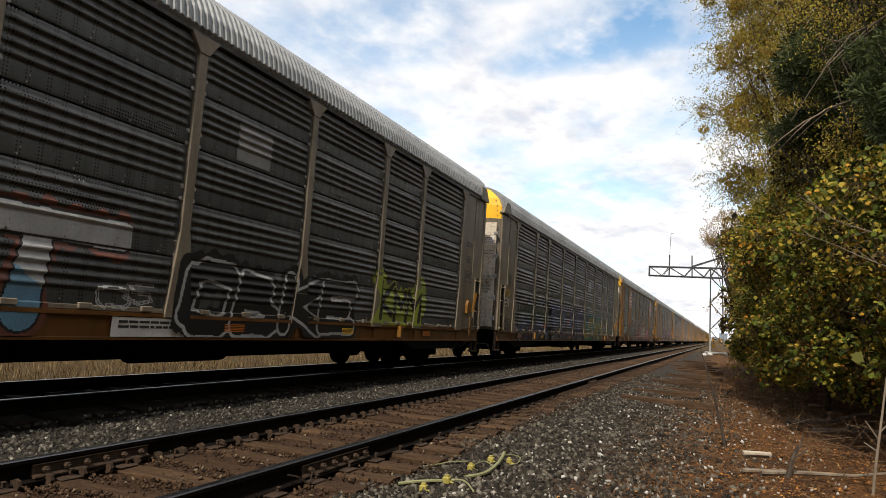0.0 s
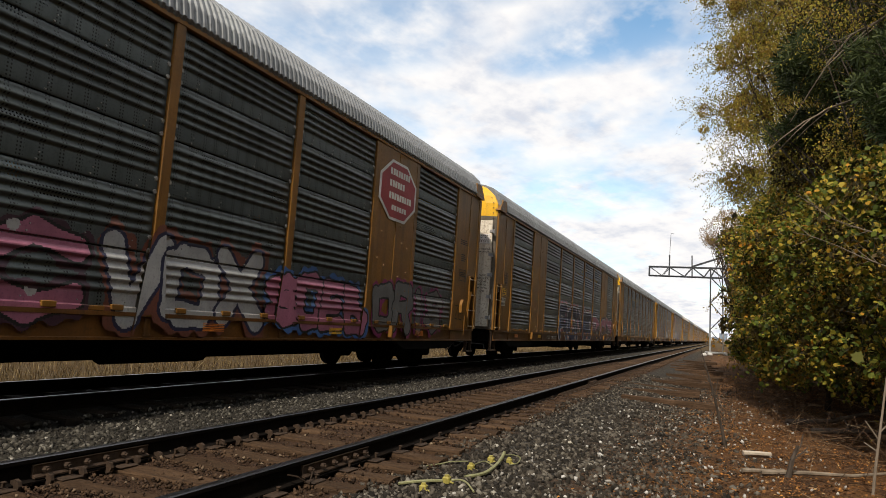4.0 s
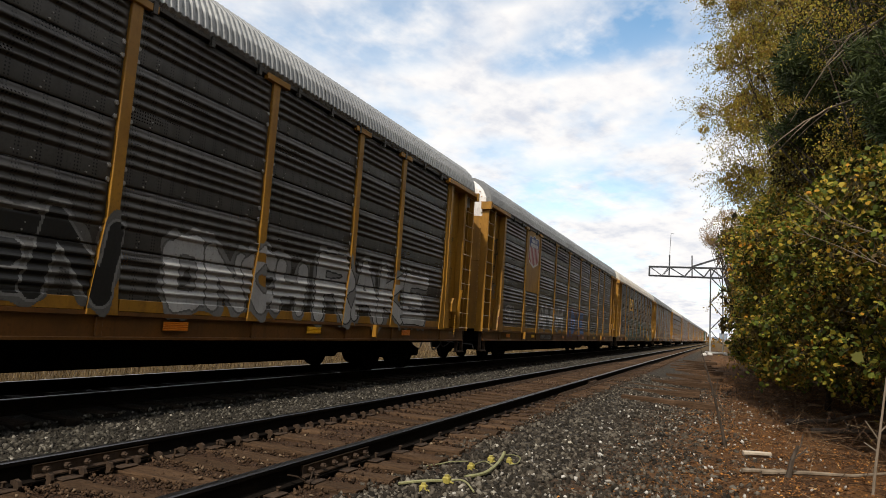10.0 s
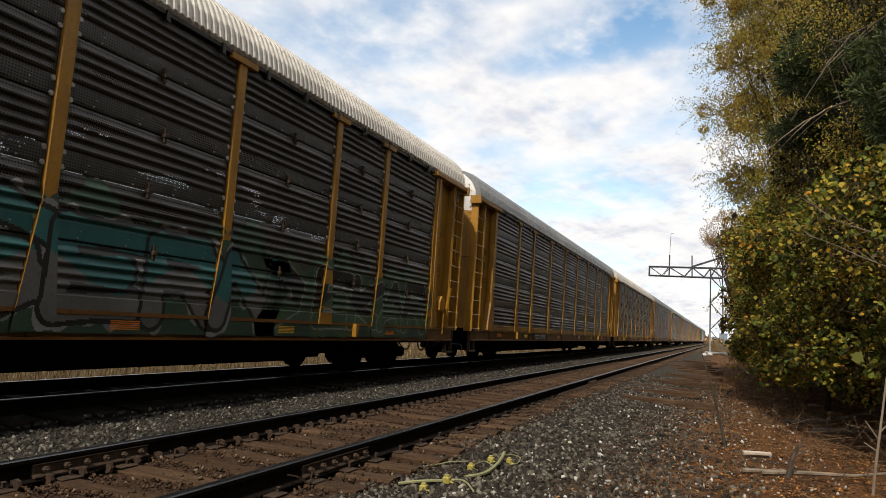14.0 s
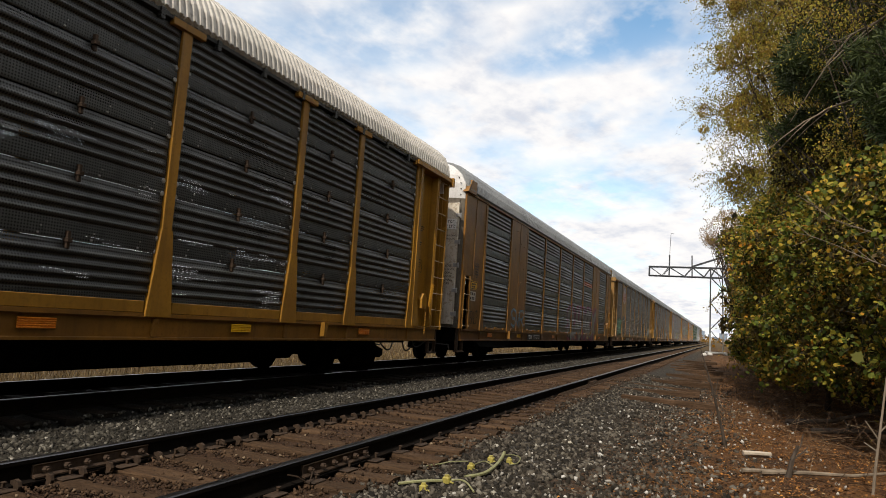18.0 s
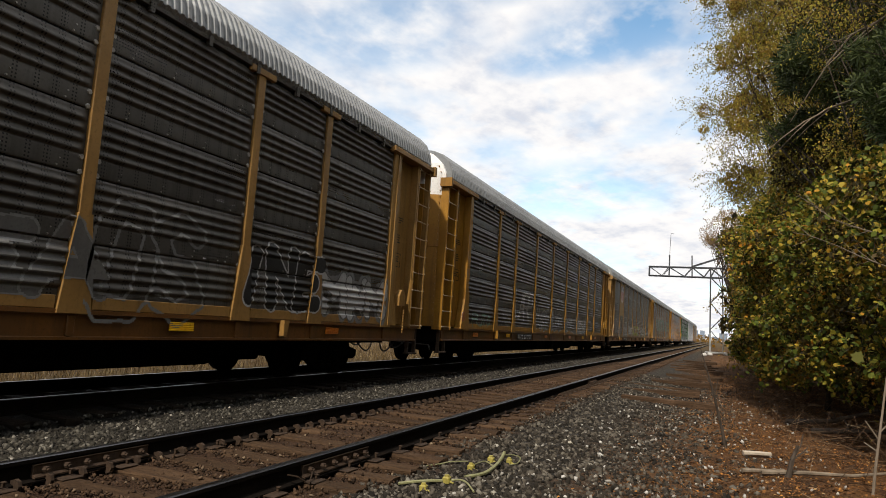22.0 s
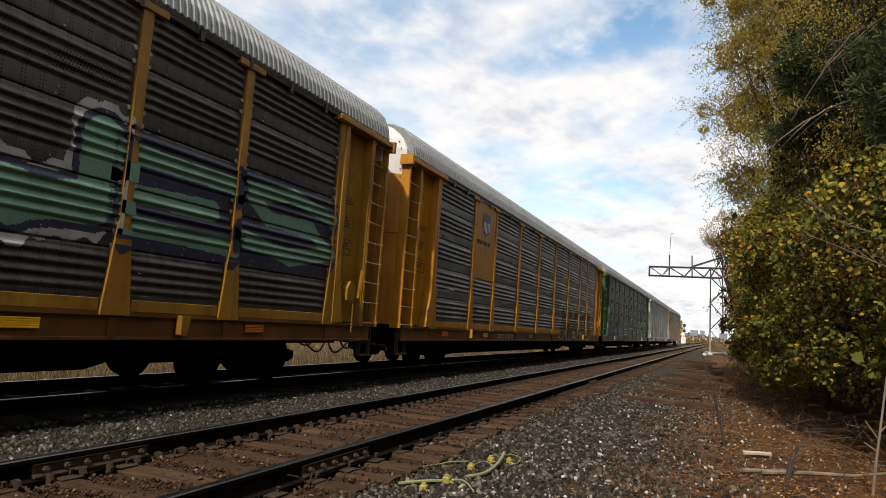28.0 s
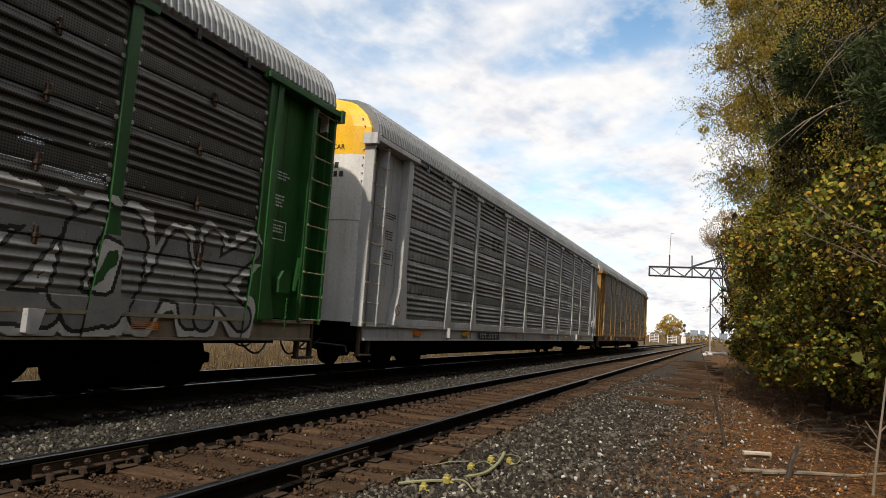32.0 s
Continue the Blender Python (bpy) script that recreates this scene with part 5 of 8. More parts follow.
def tree(name, label, category, base, top, blobs, layers, radius, seed, bark=None, n_limbs=14, group="", sprays=()):
    """A trunk with limbs, and a crown of separate leaves. layers: (count, template, faces, size range, leaf material, gate, noise scale)."""
    t = thing(name, pose(*base), label, category, group)

    off = Vector(base)
    lb = [(b[0] - off.x, b[1] - off.y, b[2] - off.z, *b[3:]) for b in blobs]
    rnd = random.Random(seed + 100)
    for b in list(lb):
        for _ in range(6):
            d = Vector((rnd.gauss(0, 1), rnd.gauss(0, 1), rnd.gauss(0, 0.8))).normalized()
            k = rnd.uniform(0.16, 0.34)
            lb.append((b[0] + d.x * b[3] * 1.02, b[1] + d.y * b[4] * 1.02, b[2] + d.z * b[5] * 1.02, k * b[3], k * b[4], k * b[5] * 0.8))
    bm = bmesh.new()
    limbs(bm, (0, 0, -0.1), Vector(top) - off, lb, radius, seed, n_limbs)
    part("trunk", bm, bark or M_BARK, t)
    for i, (n, tmpl, fcs, (s0, s1), mat, gate, gs, *core) in enumerate(layers):
        k = core[0] if core else 1.0
        pts = blob_points(n, [(*b[:3], k * b[3], k * b[4], k * b[5]) for b in lb], gate, gs, seed * 10 + i)
        ob = scatter("crown" if i == 0 else "leaves", pts, RS.uniform(s0, s1, len(pts)), tmpl, fcs, mat, "", "", kind="", flat=0.75 if tmpl is MAPLE else None)
        ob.parent = t
    for i, (n, length, per, tmpl, fcs, (s0, s1), mat) in enumerate(sprays):
        bm = bmesh.new()
        pts = shoots(bm, lb, n, length, per, seed * 10 + i)
        tagged(part("twig_growth", bm, bark or M_BARK, t), kind="stuff")
        ob = scatter("shoot_leaves", pts, RS.uniform(s0, s1, len(pts)), tmpl, fcs, mat, "", "", kind="", flat=0.75 if tmpl is MAPLE else None)
        ob.parent = t
    return t


# maple scrub along the edge, close to the camera
tree("maple_shrub", "green and yellow maple scrub with large lobed leaves", "shrub", (2.55, 11.5, -0.3), (2.2, 11.5, 3.2),
     [(2.5, 9.0, 2.2, 0.6, 1.2, 1.2), (2.5, 10.6, 2.0, 0.75, 1.5, 1.0), (2.1, 12.3, 1.5, 0.85, 1.8, 1.25), (2.2, 12.0, 3.1, 1.1, 2.4, 1.2), (2.9, 10.6, 3.0, 1.0, 2.0, 1.6), (1.75, 14.2, 1.55, 0.8, 1.6, 1.15), (1.9, 15.0, 2.9, 1.0, 2.2, 1.3)],
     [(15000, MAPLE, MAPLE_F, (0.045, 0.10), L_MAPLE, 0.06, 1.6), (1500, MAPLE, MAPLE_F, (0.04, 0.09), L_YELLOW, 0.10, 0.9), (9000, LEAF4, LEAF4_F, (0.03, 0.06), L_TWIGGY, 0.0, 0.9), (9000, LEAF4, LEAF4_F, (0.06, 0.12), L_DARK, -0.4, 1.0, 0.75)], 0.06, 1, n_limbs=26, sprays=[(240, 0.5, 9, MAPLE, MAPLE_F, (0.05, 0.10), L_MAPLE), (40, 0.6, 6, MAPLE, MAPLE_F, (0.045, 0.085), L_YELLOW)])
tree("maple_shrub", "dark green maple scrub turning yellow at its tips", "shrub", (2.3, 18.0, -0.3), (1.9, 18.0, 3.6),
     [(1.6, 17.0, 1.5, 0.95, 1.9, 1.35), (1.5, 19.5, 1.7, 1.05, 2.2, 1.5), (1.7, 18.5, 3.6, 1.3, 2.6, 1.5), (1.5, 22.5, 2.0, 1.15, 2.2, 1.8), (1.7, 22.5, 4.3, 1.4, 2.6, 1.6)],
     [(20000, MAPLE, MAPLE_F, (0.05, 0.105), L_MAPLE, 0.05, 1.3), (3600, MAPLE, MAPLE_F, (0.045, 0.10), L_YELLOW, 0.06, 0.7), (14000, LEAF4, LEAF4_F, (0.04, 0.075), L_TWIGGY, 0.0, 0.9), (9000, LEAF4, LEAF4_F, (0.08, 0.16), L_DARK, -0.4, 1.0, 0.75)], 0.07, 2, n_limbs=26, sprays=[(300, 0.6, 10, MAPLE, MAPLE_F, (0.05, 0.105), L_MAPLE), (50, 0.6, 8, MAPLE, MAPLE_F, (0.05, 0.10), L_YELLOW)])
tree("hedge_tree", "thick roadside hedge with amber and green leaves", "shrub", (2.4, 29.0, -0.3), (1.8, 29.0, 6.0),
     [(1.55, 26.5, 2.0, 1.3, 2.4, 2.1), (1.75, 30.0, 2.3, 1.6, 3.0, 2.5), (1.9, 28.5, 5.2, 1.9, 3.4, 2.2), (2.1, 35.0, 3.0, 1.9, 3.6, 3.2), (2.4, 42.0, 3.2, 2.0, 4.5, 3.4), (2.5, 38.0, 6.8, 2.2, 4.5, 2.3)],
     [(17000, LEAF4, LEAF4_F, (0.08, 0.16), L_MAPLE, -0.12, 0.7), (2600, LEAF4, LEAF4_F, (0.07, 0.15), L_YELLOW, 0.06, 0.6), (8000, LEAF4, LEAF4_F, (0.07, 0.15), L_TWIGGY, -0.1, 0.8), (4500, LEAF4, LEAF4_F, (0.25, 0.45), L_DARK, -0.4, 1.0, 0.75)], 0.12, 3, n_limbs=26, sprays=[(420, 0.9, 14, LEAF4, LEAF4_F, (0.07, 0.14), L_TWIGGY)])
tree("hedge_tree", "distant hedge of brown and green scrub", "shrub", (3.4, 56.0, -0.2), (3.2, 56.0, 6.0),
     [(3.0, 50.0, 3.0, 2.2, 5.0, 3.4), (3.2, 58.0, 3.5, 2.4, 5.5, 3.9), (3.6, 68.0, 3.2, 2.6, 7.0, 3.6), (4.5, 82.0, 3.4, 3.0, 8.0, 3.8)],
     [(5500, LEAF4, LEAF4_F, (0.2, 0.4), L_OLIVE, -0.15, 0.5), (2500, LEAF4, LEAF4_F, (0.2, 0.4), L_RUSSET, -0.05, 0.5)], 0.15, 4, n_limbs=18)
# tall slender trees that lean over the line
tree("tall_tree", "tall thin-leaved tree with olive autumn foliage", "tree", (3.4, 26.0, -0.2), (2.2, 26.0, 17.0),
     [(0.75, 25.5, 9.3, 1.5, 1.9, 1.5), (0.7, 26.0, 11.8, 1.35, 1.9, 1.6), (0.6, 27.0, 7.2, 1.1, 1.6, 1.1), (2.0, 25.5, 13.6, 1.7, 2.2, 2.0), (0.75, 26.3, 14.6, 1.6, 2.0, 1.7), (2.6, 25.0, 10.0, 2.2, 2.4, 2.8), (2.4, 25.0, 6.6, 1.8, 2.4, 2.2)],
     [(36000, LEAF4, LEAF4_F, (0.035, 0.075), L_OLIVE, -0.25, 1.8, 0.85), (26000, LEAF4, LEAF4_F, (0.04, 0.08), L_TWIGGY, -0.2, 1.4, 0.8), (14000, LEAF4, LEAF4_F, (0.08, 0.16), L_TWIGGY, -0.4, 1.0, 0.55)], 0.16, 5, n_limbs=60, sprays=[(1500, 1.1, 22, LEAF4, LEAF4_F, (0.045, 0.085), L_OLIVE)])
tree("tall_tree", "tall tree with thinning olive-brown crown", "tree", (4.2, 21.0, -0.2), (3.6, 21.0, 15.0),
     [(2.6, 20.5, 9.5, 1.6, 2.0, 2.0), (3.5, 21.0, 12.0, 2.0, 2.4, 2.2), (2.2, 20.0, 6.2, 1.5, 2.2, 1.9), (4.6, 19.0, 8.0, 2.0, 2.2, 3.0), (2.6, 21.0, 14.2, 1.6, 2.0, 1.6)],
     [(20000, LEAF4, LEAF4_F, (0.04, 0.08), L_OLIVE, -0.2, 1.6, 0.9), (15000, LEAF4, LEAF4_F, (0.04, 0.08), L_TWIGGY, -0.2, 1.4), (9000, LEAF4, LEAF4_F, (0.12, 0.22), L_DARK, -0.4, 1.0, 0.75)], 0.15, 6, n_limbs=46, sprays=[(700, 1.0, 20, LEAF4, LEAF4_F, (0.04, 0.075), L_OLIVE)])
tree("pine_tree", "dark green pine with drooping needle clusters", "tree", (3.9, 16.5, -0.2), (3.7, 16.5, 13.0),
     [(2.3, 15.5, 6.9, 1.3, 1.3, 0.55), (2.9, 16.5, 7.9, 1.6, 1.5, 0.7), (3.2, 15.6, 9.3, 1.6, 1.4, 0.8), (3.6, 15.8, 5.9, 1.5, 1.4, 0.7), (3.9, 15.4, 7.2, 1.5, 1.6, 1.2), (1.8, 17.5, 6.3, 0.9, 1.0, 0.4), (3.8, 16.5, 10.6, 1.3, 1.3, 0.9)],
     [(17000, TUFT, TUFT_F, (0.15, 0.27), L_PINE, -0.1, 1.3)], 0.16, 7, n_limbs=30)
tree("pine_tree", "dark pine standing behind the maple scrub", "tree", (4.0, 12.5, -0.2), (4.0, 12.5, 9.0),
     [(3.0, 12.0, 4.9, 0.9, 1.1, 0.7), (3.3, 12.4, 5.9, 1.2, 1.2, 0.8), (3.8, 12.6, 4.2, 1.2, 1.6, 1.0), (3.8, 12.6, 7.0, 1.2, 1.4, 0.8)],
     [(9000, TUFT, TUFT_F, (0.14, 0.24), L_PINE, -0.12, 1.4)], 0.14, 8, n_limbs=20)
tree("birch_tree", "thin-leaved birch with olive leaves in front of the pine", "tree", (3.6, 14.2, -0.3), (3.0, 14.2, 10.5),
     [(2.3, 14.0, 8.1, 0.9, 1.2, 0.9), (3.1, 14.5, 9.2, 1.1, 1.3, 1.0), (1.9, 14.6, 7.2, 0.6, 1.0, 0.5), (3.7, 14.0, 7.6, 0.8, 1.0, 1.0), (2.6, 14.5, 5.2, 0.9, 1.3, 0.6)],
     [(5500, LEAF4, LEAF4_F, (0.03, 0.06), L_OLIVE, -0.1, 1.6), (4000, LEAF4, LEAF4_F, (0.03, 0.06), L_TWIGGY, -0.1, 1.4)], 0.08, 12, n_limbs=40, sprays=[(260, 0.8, 20, LEAF4, LEAF4_F, (0.03, 0.06), L_OLIVE)])
tree("bare_tree", "bare tan tree beyond the hedge", "tree", (1.7, 60.0, 0.0), (0.2, 60.0, 10.5),
     [(-0.7, 59.5, 10.0, 1.2, 1.6, 1.3), (0.3, 60.0, 9.4, 1.3, 1.6, 1.6), (0.5, 60.0, 11.0, 1.1, 1.4, 1.2)],
     [(7000, LEAF4, LEAF4_F, (0.06, 0.13), L_TAN, -0.12, 0.8)], 0.16, 9, n_limbs=70)
# dark backing that closes sky gaps, its shade painted into the leaves
tree("understorey", "dark backing scrub in the wood, shade put into its leaf colour", "shrub", (4.4, 15.0, -0.3), (4.4, 15.0, 2.5),
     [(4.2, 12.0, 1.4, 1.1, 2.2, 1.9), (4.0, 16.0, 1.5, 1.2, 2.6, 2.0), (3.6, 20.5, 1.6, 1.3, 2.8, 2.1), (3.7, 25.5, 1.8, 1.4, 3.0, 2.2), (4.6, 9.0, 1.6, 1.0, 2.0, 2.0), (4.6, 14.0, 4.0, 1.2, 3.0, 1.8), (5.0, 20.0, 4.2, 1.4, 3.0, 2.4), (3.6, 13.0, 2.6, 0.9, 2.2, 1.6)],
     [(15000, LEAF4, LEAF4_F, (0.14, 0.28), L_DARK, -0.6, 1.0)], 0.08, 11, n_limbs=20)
# unseen trees added beside and behind the camera to cut the sky light
rnd_w = random.Random(31)
for i in range(40):
    x, y, hh, r = 7.6 + rnd_w.uniform(-0.8, 1.2), -42 + i * 4.3 + rnd_w.uniform(-1, 1), rnd_w.uniform(12, 15.5), rnd_w.uniform(2.5, 3.3)
    tree("sky_block_tree", "leafy tree added beside the line to block sky light", "tree", (x, y, -0.2), (x, y, hh * 0.9),
         [(x, y, hh * 0.2, r * 0.9, r, hh * 0.2), (x, y + 0.5, hh * 0.5, r, r, hh * 0.25), (x, y - 0.5, hh * 0.8, r * 0.8, r * 0.8, hh * 0.2)],
         [(3600 if i < 22 else 1500, LEAF4, LEAF4_F, (0.3, 0.55) if i < 22 else (0.5, 0.9), L_OLIVE, -0.5, 0.5), (1400 if i < 22 else 500, LEAF4, LEAF4_F, (0.25, 0.45), L_DARK, -0.3, 0.5, 0.8)], 0.18, 20 + i, n_limbs=12, group="trees of the wood")
tree("golden_tree", "round golden tree far beyond the crossing", "tree", (-15.5, 232.0, 0.0), (-15.5, 232.0, 8.0),
     [(-15.5, 232, 5.6, 3.2, 3.2, 3.4), (-13.5, 232, 4.2, 2.6, 2.6, 2.6), (-17.5, 232, 4.0, 2.6, 2.6, 2.6)],
     [(2600, LEAF4, LEAF4_F, (0.35, 0.7), L_GOLD, -0.2, 0.5)], 0.3, 40, n_limbs=12)

# bare twigs that reach out of the scrub and pale limbs before the pine
def bare_twig(pts, r, label, mat, n, seed):
    rnd = random.Random(seed)
    base = Vector(pts[0])
    t = thing("bare_branch", pose(*base), label, "branch", "bare branches of the hedge")
    ps = [Vector(p) - base for p in pts]
    bm = bmesh.new()
    for i, (a, b) in enumerate(zip(ps, ps[1:])):
        tube(bm, a, b, r * (1 - 0.8 * i / len(ps)), r * (1 - 0.8 * (i + 1) / len(ps)), 6)
    part("stem", bm, mat, t)
    for _ in range(n):
        i = rnd.randint(0, len(ps) - 2)
        a = ps[i].lerp(ps[i + 1], rnd.random())
        way = (ps[i + 1] - ps[i]).normalized() + Vector((0, rnd.uniform(-0.5, 0.5), rnd.uniform(-0.9, 0.9)))
        mid = a + way * rnd.uniform(0.06, 0.16) * (r / 0.009)
        bm = bmesh.new()
        tube(bm, a, mid, 0.4 * r, 0.3 * r, 5)
        tube(bm, mid, mid + (way + Vector((0, 0, rnd.uniform(-0.4, 0.4)))) * rnd.uniform(0.05, 0.14) * (r / 0.009), 0.3 * r, 0.12 * r, 5)
        part("twig", bm, mat, t)


bare_twig([(2.15, 9.7, 2.12), (1.85, 9.6, 2.22), (1.57, 9.55, 2.33), (1.32, 9.5, 2.45), (1.01, 9.55, 2.59), (0.81, 9.6, 2.81)], 0.010, "thin grey twig reaching out of the maple scrub", M_PALEBARK, 12, 1)
bare_twig([(2.2, 9.9, 2.55), (1.9, 9.8, 2.62), (1.58, 9.75, 2.72), (1.3, 9.7, 2.82), (1.14, 9.75, 2.97), (0.99, 9.8, 3.1)], 0.009, "thin bare twig above the maple scrub", M_PALEBARK, 12, 2)
bare_twig([(3.6, 14.8, 7.9), (2.85, 14.0, 7.45), (2.55, 13.8, 7.2), (2.15, 13.8, 7.0), (1.75, 13.9, 6.5)], 0.035, "bare grey limb arching before the pine", M_PALEBARK, 7, 3)
bare_twig([(3.6, 14.2, 5.5), (2.72, 13.6, 5.55), (2.08, 13.4, 5.6), (1.72, 13.4, 5.48), (1.54, 13.4, 5.36), (1.32, 13.4, 5.25)], 0.03, "bare grey limb drooping before the pine", M_PALEBARK, 7, 4)

# one big yellowing leaf at the tip of the scrub
pale = scatter("pale_leaf", np.array([(1.66, 10.25, 1.09)]), np.array([0.17]), MAPLE, MAPLE_F, leaf_material("pale_leaf", [(0.17, 0.18, 0.05), (0.20, 0.20, 0.055)]), "large pale yellow-green maple leaf at the tip of the scrub", "leaf", kind="")

# stones and leaves go on beside and behind the camera
scatter("ballast", strew(5000, -7.0, -5.05, -9.0, 3.2, 1.0, 0.0), RS.uniform(0.018, 0.038, 5000), STONE, STONE_F, M_STONE, "grey crushed stone ballast between the tracks behind the camera", "ballast", shape_noise=0.25)
scatter("ballast", strew(4500, -2.7, -0.2, -8.0, 4.4, 1.0, 0.0), RS.uniform(0.016, 0.038, 4500), STONE, STONE_F, M_SPILL, "dark crushed stone beside the near rail behind the camera", "ballast", shape_noise=0.25)
scatter("ballast", strew(3500, -5.2, -2.5, -8.0, 2.3, 1.0, 0.0), RS.uniform(0.012, 0.03, 3500), STONE, STONE_F, M_CRIB, "rust-brown gravel between the ties behind the camera", "ballast", shape_noise=0.25)
scatter("leaf_litter", strew(5000, -0.6, 4.5, -8.0, 6.2, 1.0, 0.012), RS.uniform(0.02, 0.06, 5000), LEAF4, LEAF4_F, M_LITTER, "orange and brown leaves on the soil near the camera", "fallen leaves", flat=0.35)

# ---- sprayed letters, emblems and lettering on the wagons ----
GLYPH = {"A": "00-26-40 12-32", "B": "00-06-25-23-03 23-41-30-00", "C": "45-26-04-02-20-41", "D": "00-06-24-22-00", "E": "40-00-06-46 03-33", "F": "00-06-46 03-33", "G": "45-26-04-02-20-41-33-23", "H": "00-06 40-46 03-43", "I": "20-26",
         "J": "46-42-20-01", "K": "00-06 46-03-40", "L": "06-00-40", "M": "00-06-23-46-40", "N": "00-06-40-46", "O": "10-01-05-16-36-45-41-30-10", "P": "00-06-36-44-33-03", "R": "00-06-36-44-33-03 23-40", "S": "45-26-05-13-33-41-20-01", "T": "06-46 26-20",
         "U": "06-01-20-41-46", "V": "06-20-46", "W": "06-10-24-30-46", "X": "00-46 06-40", "Y": "06-23-46 23-20", "Z": "06-46-00-40", "5": "46-06-04-34-42-30-00"}


def spray_colour(name):
    col = {"white": (0.40, 0.40, 0.40), "pale": (0.185, 0.185, 0.185), "grey": (0.13, 0.13, 0.13), "stone": (0.17, 0.155, 0.14), "moss": (0.02, 0.05, 0.03), "dim": (0.10, 0.098, 0.095), "black": (0.003, 0.003, 0.003), "navy": (0.012, 0.014, 0.05), "blue": (0.04, 0.12, 0.33), "sky": (0.12, 0.25, 0.36),
           "teal": (0.015, 0.105, 0.105), "mint": (0.13, 0.26, 0.19), "green": (0.05, 0.20, 0.06), "jade": (0.10, 0.36, 0.21), "forest": (0.035, 0.075, 0.035), "ink": (0.015, 0.03, 0.10), "lime": (0.30, 0.36, 0.04), "yellow": (0.24, 0.195, 0.025), "pink": (0.36, 0.12, 0.19), "magenta": (0.22, 0.02, 0.11), "plum": (0.05, 0.015, 0.03),
           "red": (0.26, 0.02, 0.025), "rust": (0.16, 0.05, 0.03), "orange": (0.42, 0.10, 0.02)}[name]
    return material(name + "_spray_paint", [col, tuple(0.72 * c for c in col)], rough=0.55, scale=2.0, fine=28, bump=0.04, streak=0.35, streak_col=tuple(0.4 * c for c in col), rand=0.0)


def skin(style, plates, halves, y, z):
    """How far out the wagon's side stands at (y, z)."""
    for p in POSTS:
        w = 0.225 - (z - SILL1) * 0.12 if z < 2.15 else 0.085
        if abs(y - p) < w + 0.006:
            return POST_X + 0.018
    if z < SILL1 - 0.05:
        return 1.512
    if z < SILL1 + (0.152 if style == "B" else 0.062):
        return 1.517
    for i, (a, b) in enumerate(zip(POSTS, POSTS[1:])):
        if a < y < b and (i in plates):
            return 1.53
        if a < y < b and i in halves and z > SILL1 + 2 * PITCH_Z - 0.03:
            return 1.508
    return surface_x(z) + 0.006


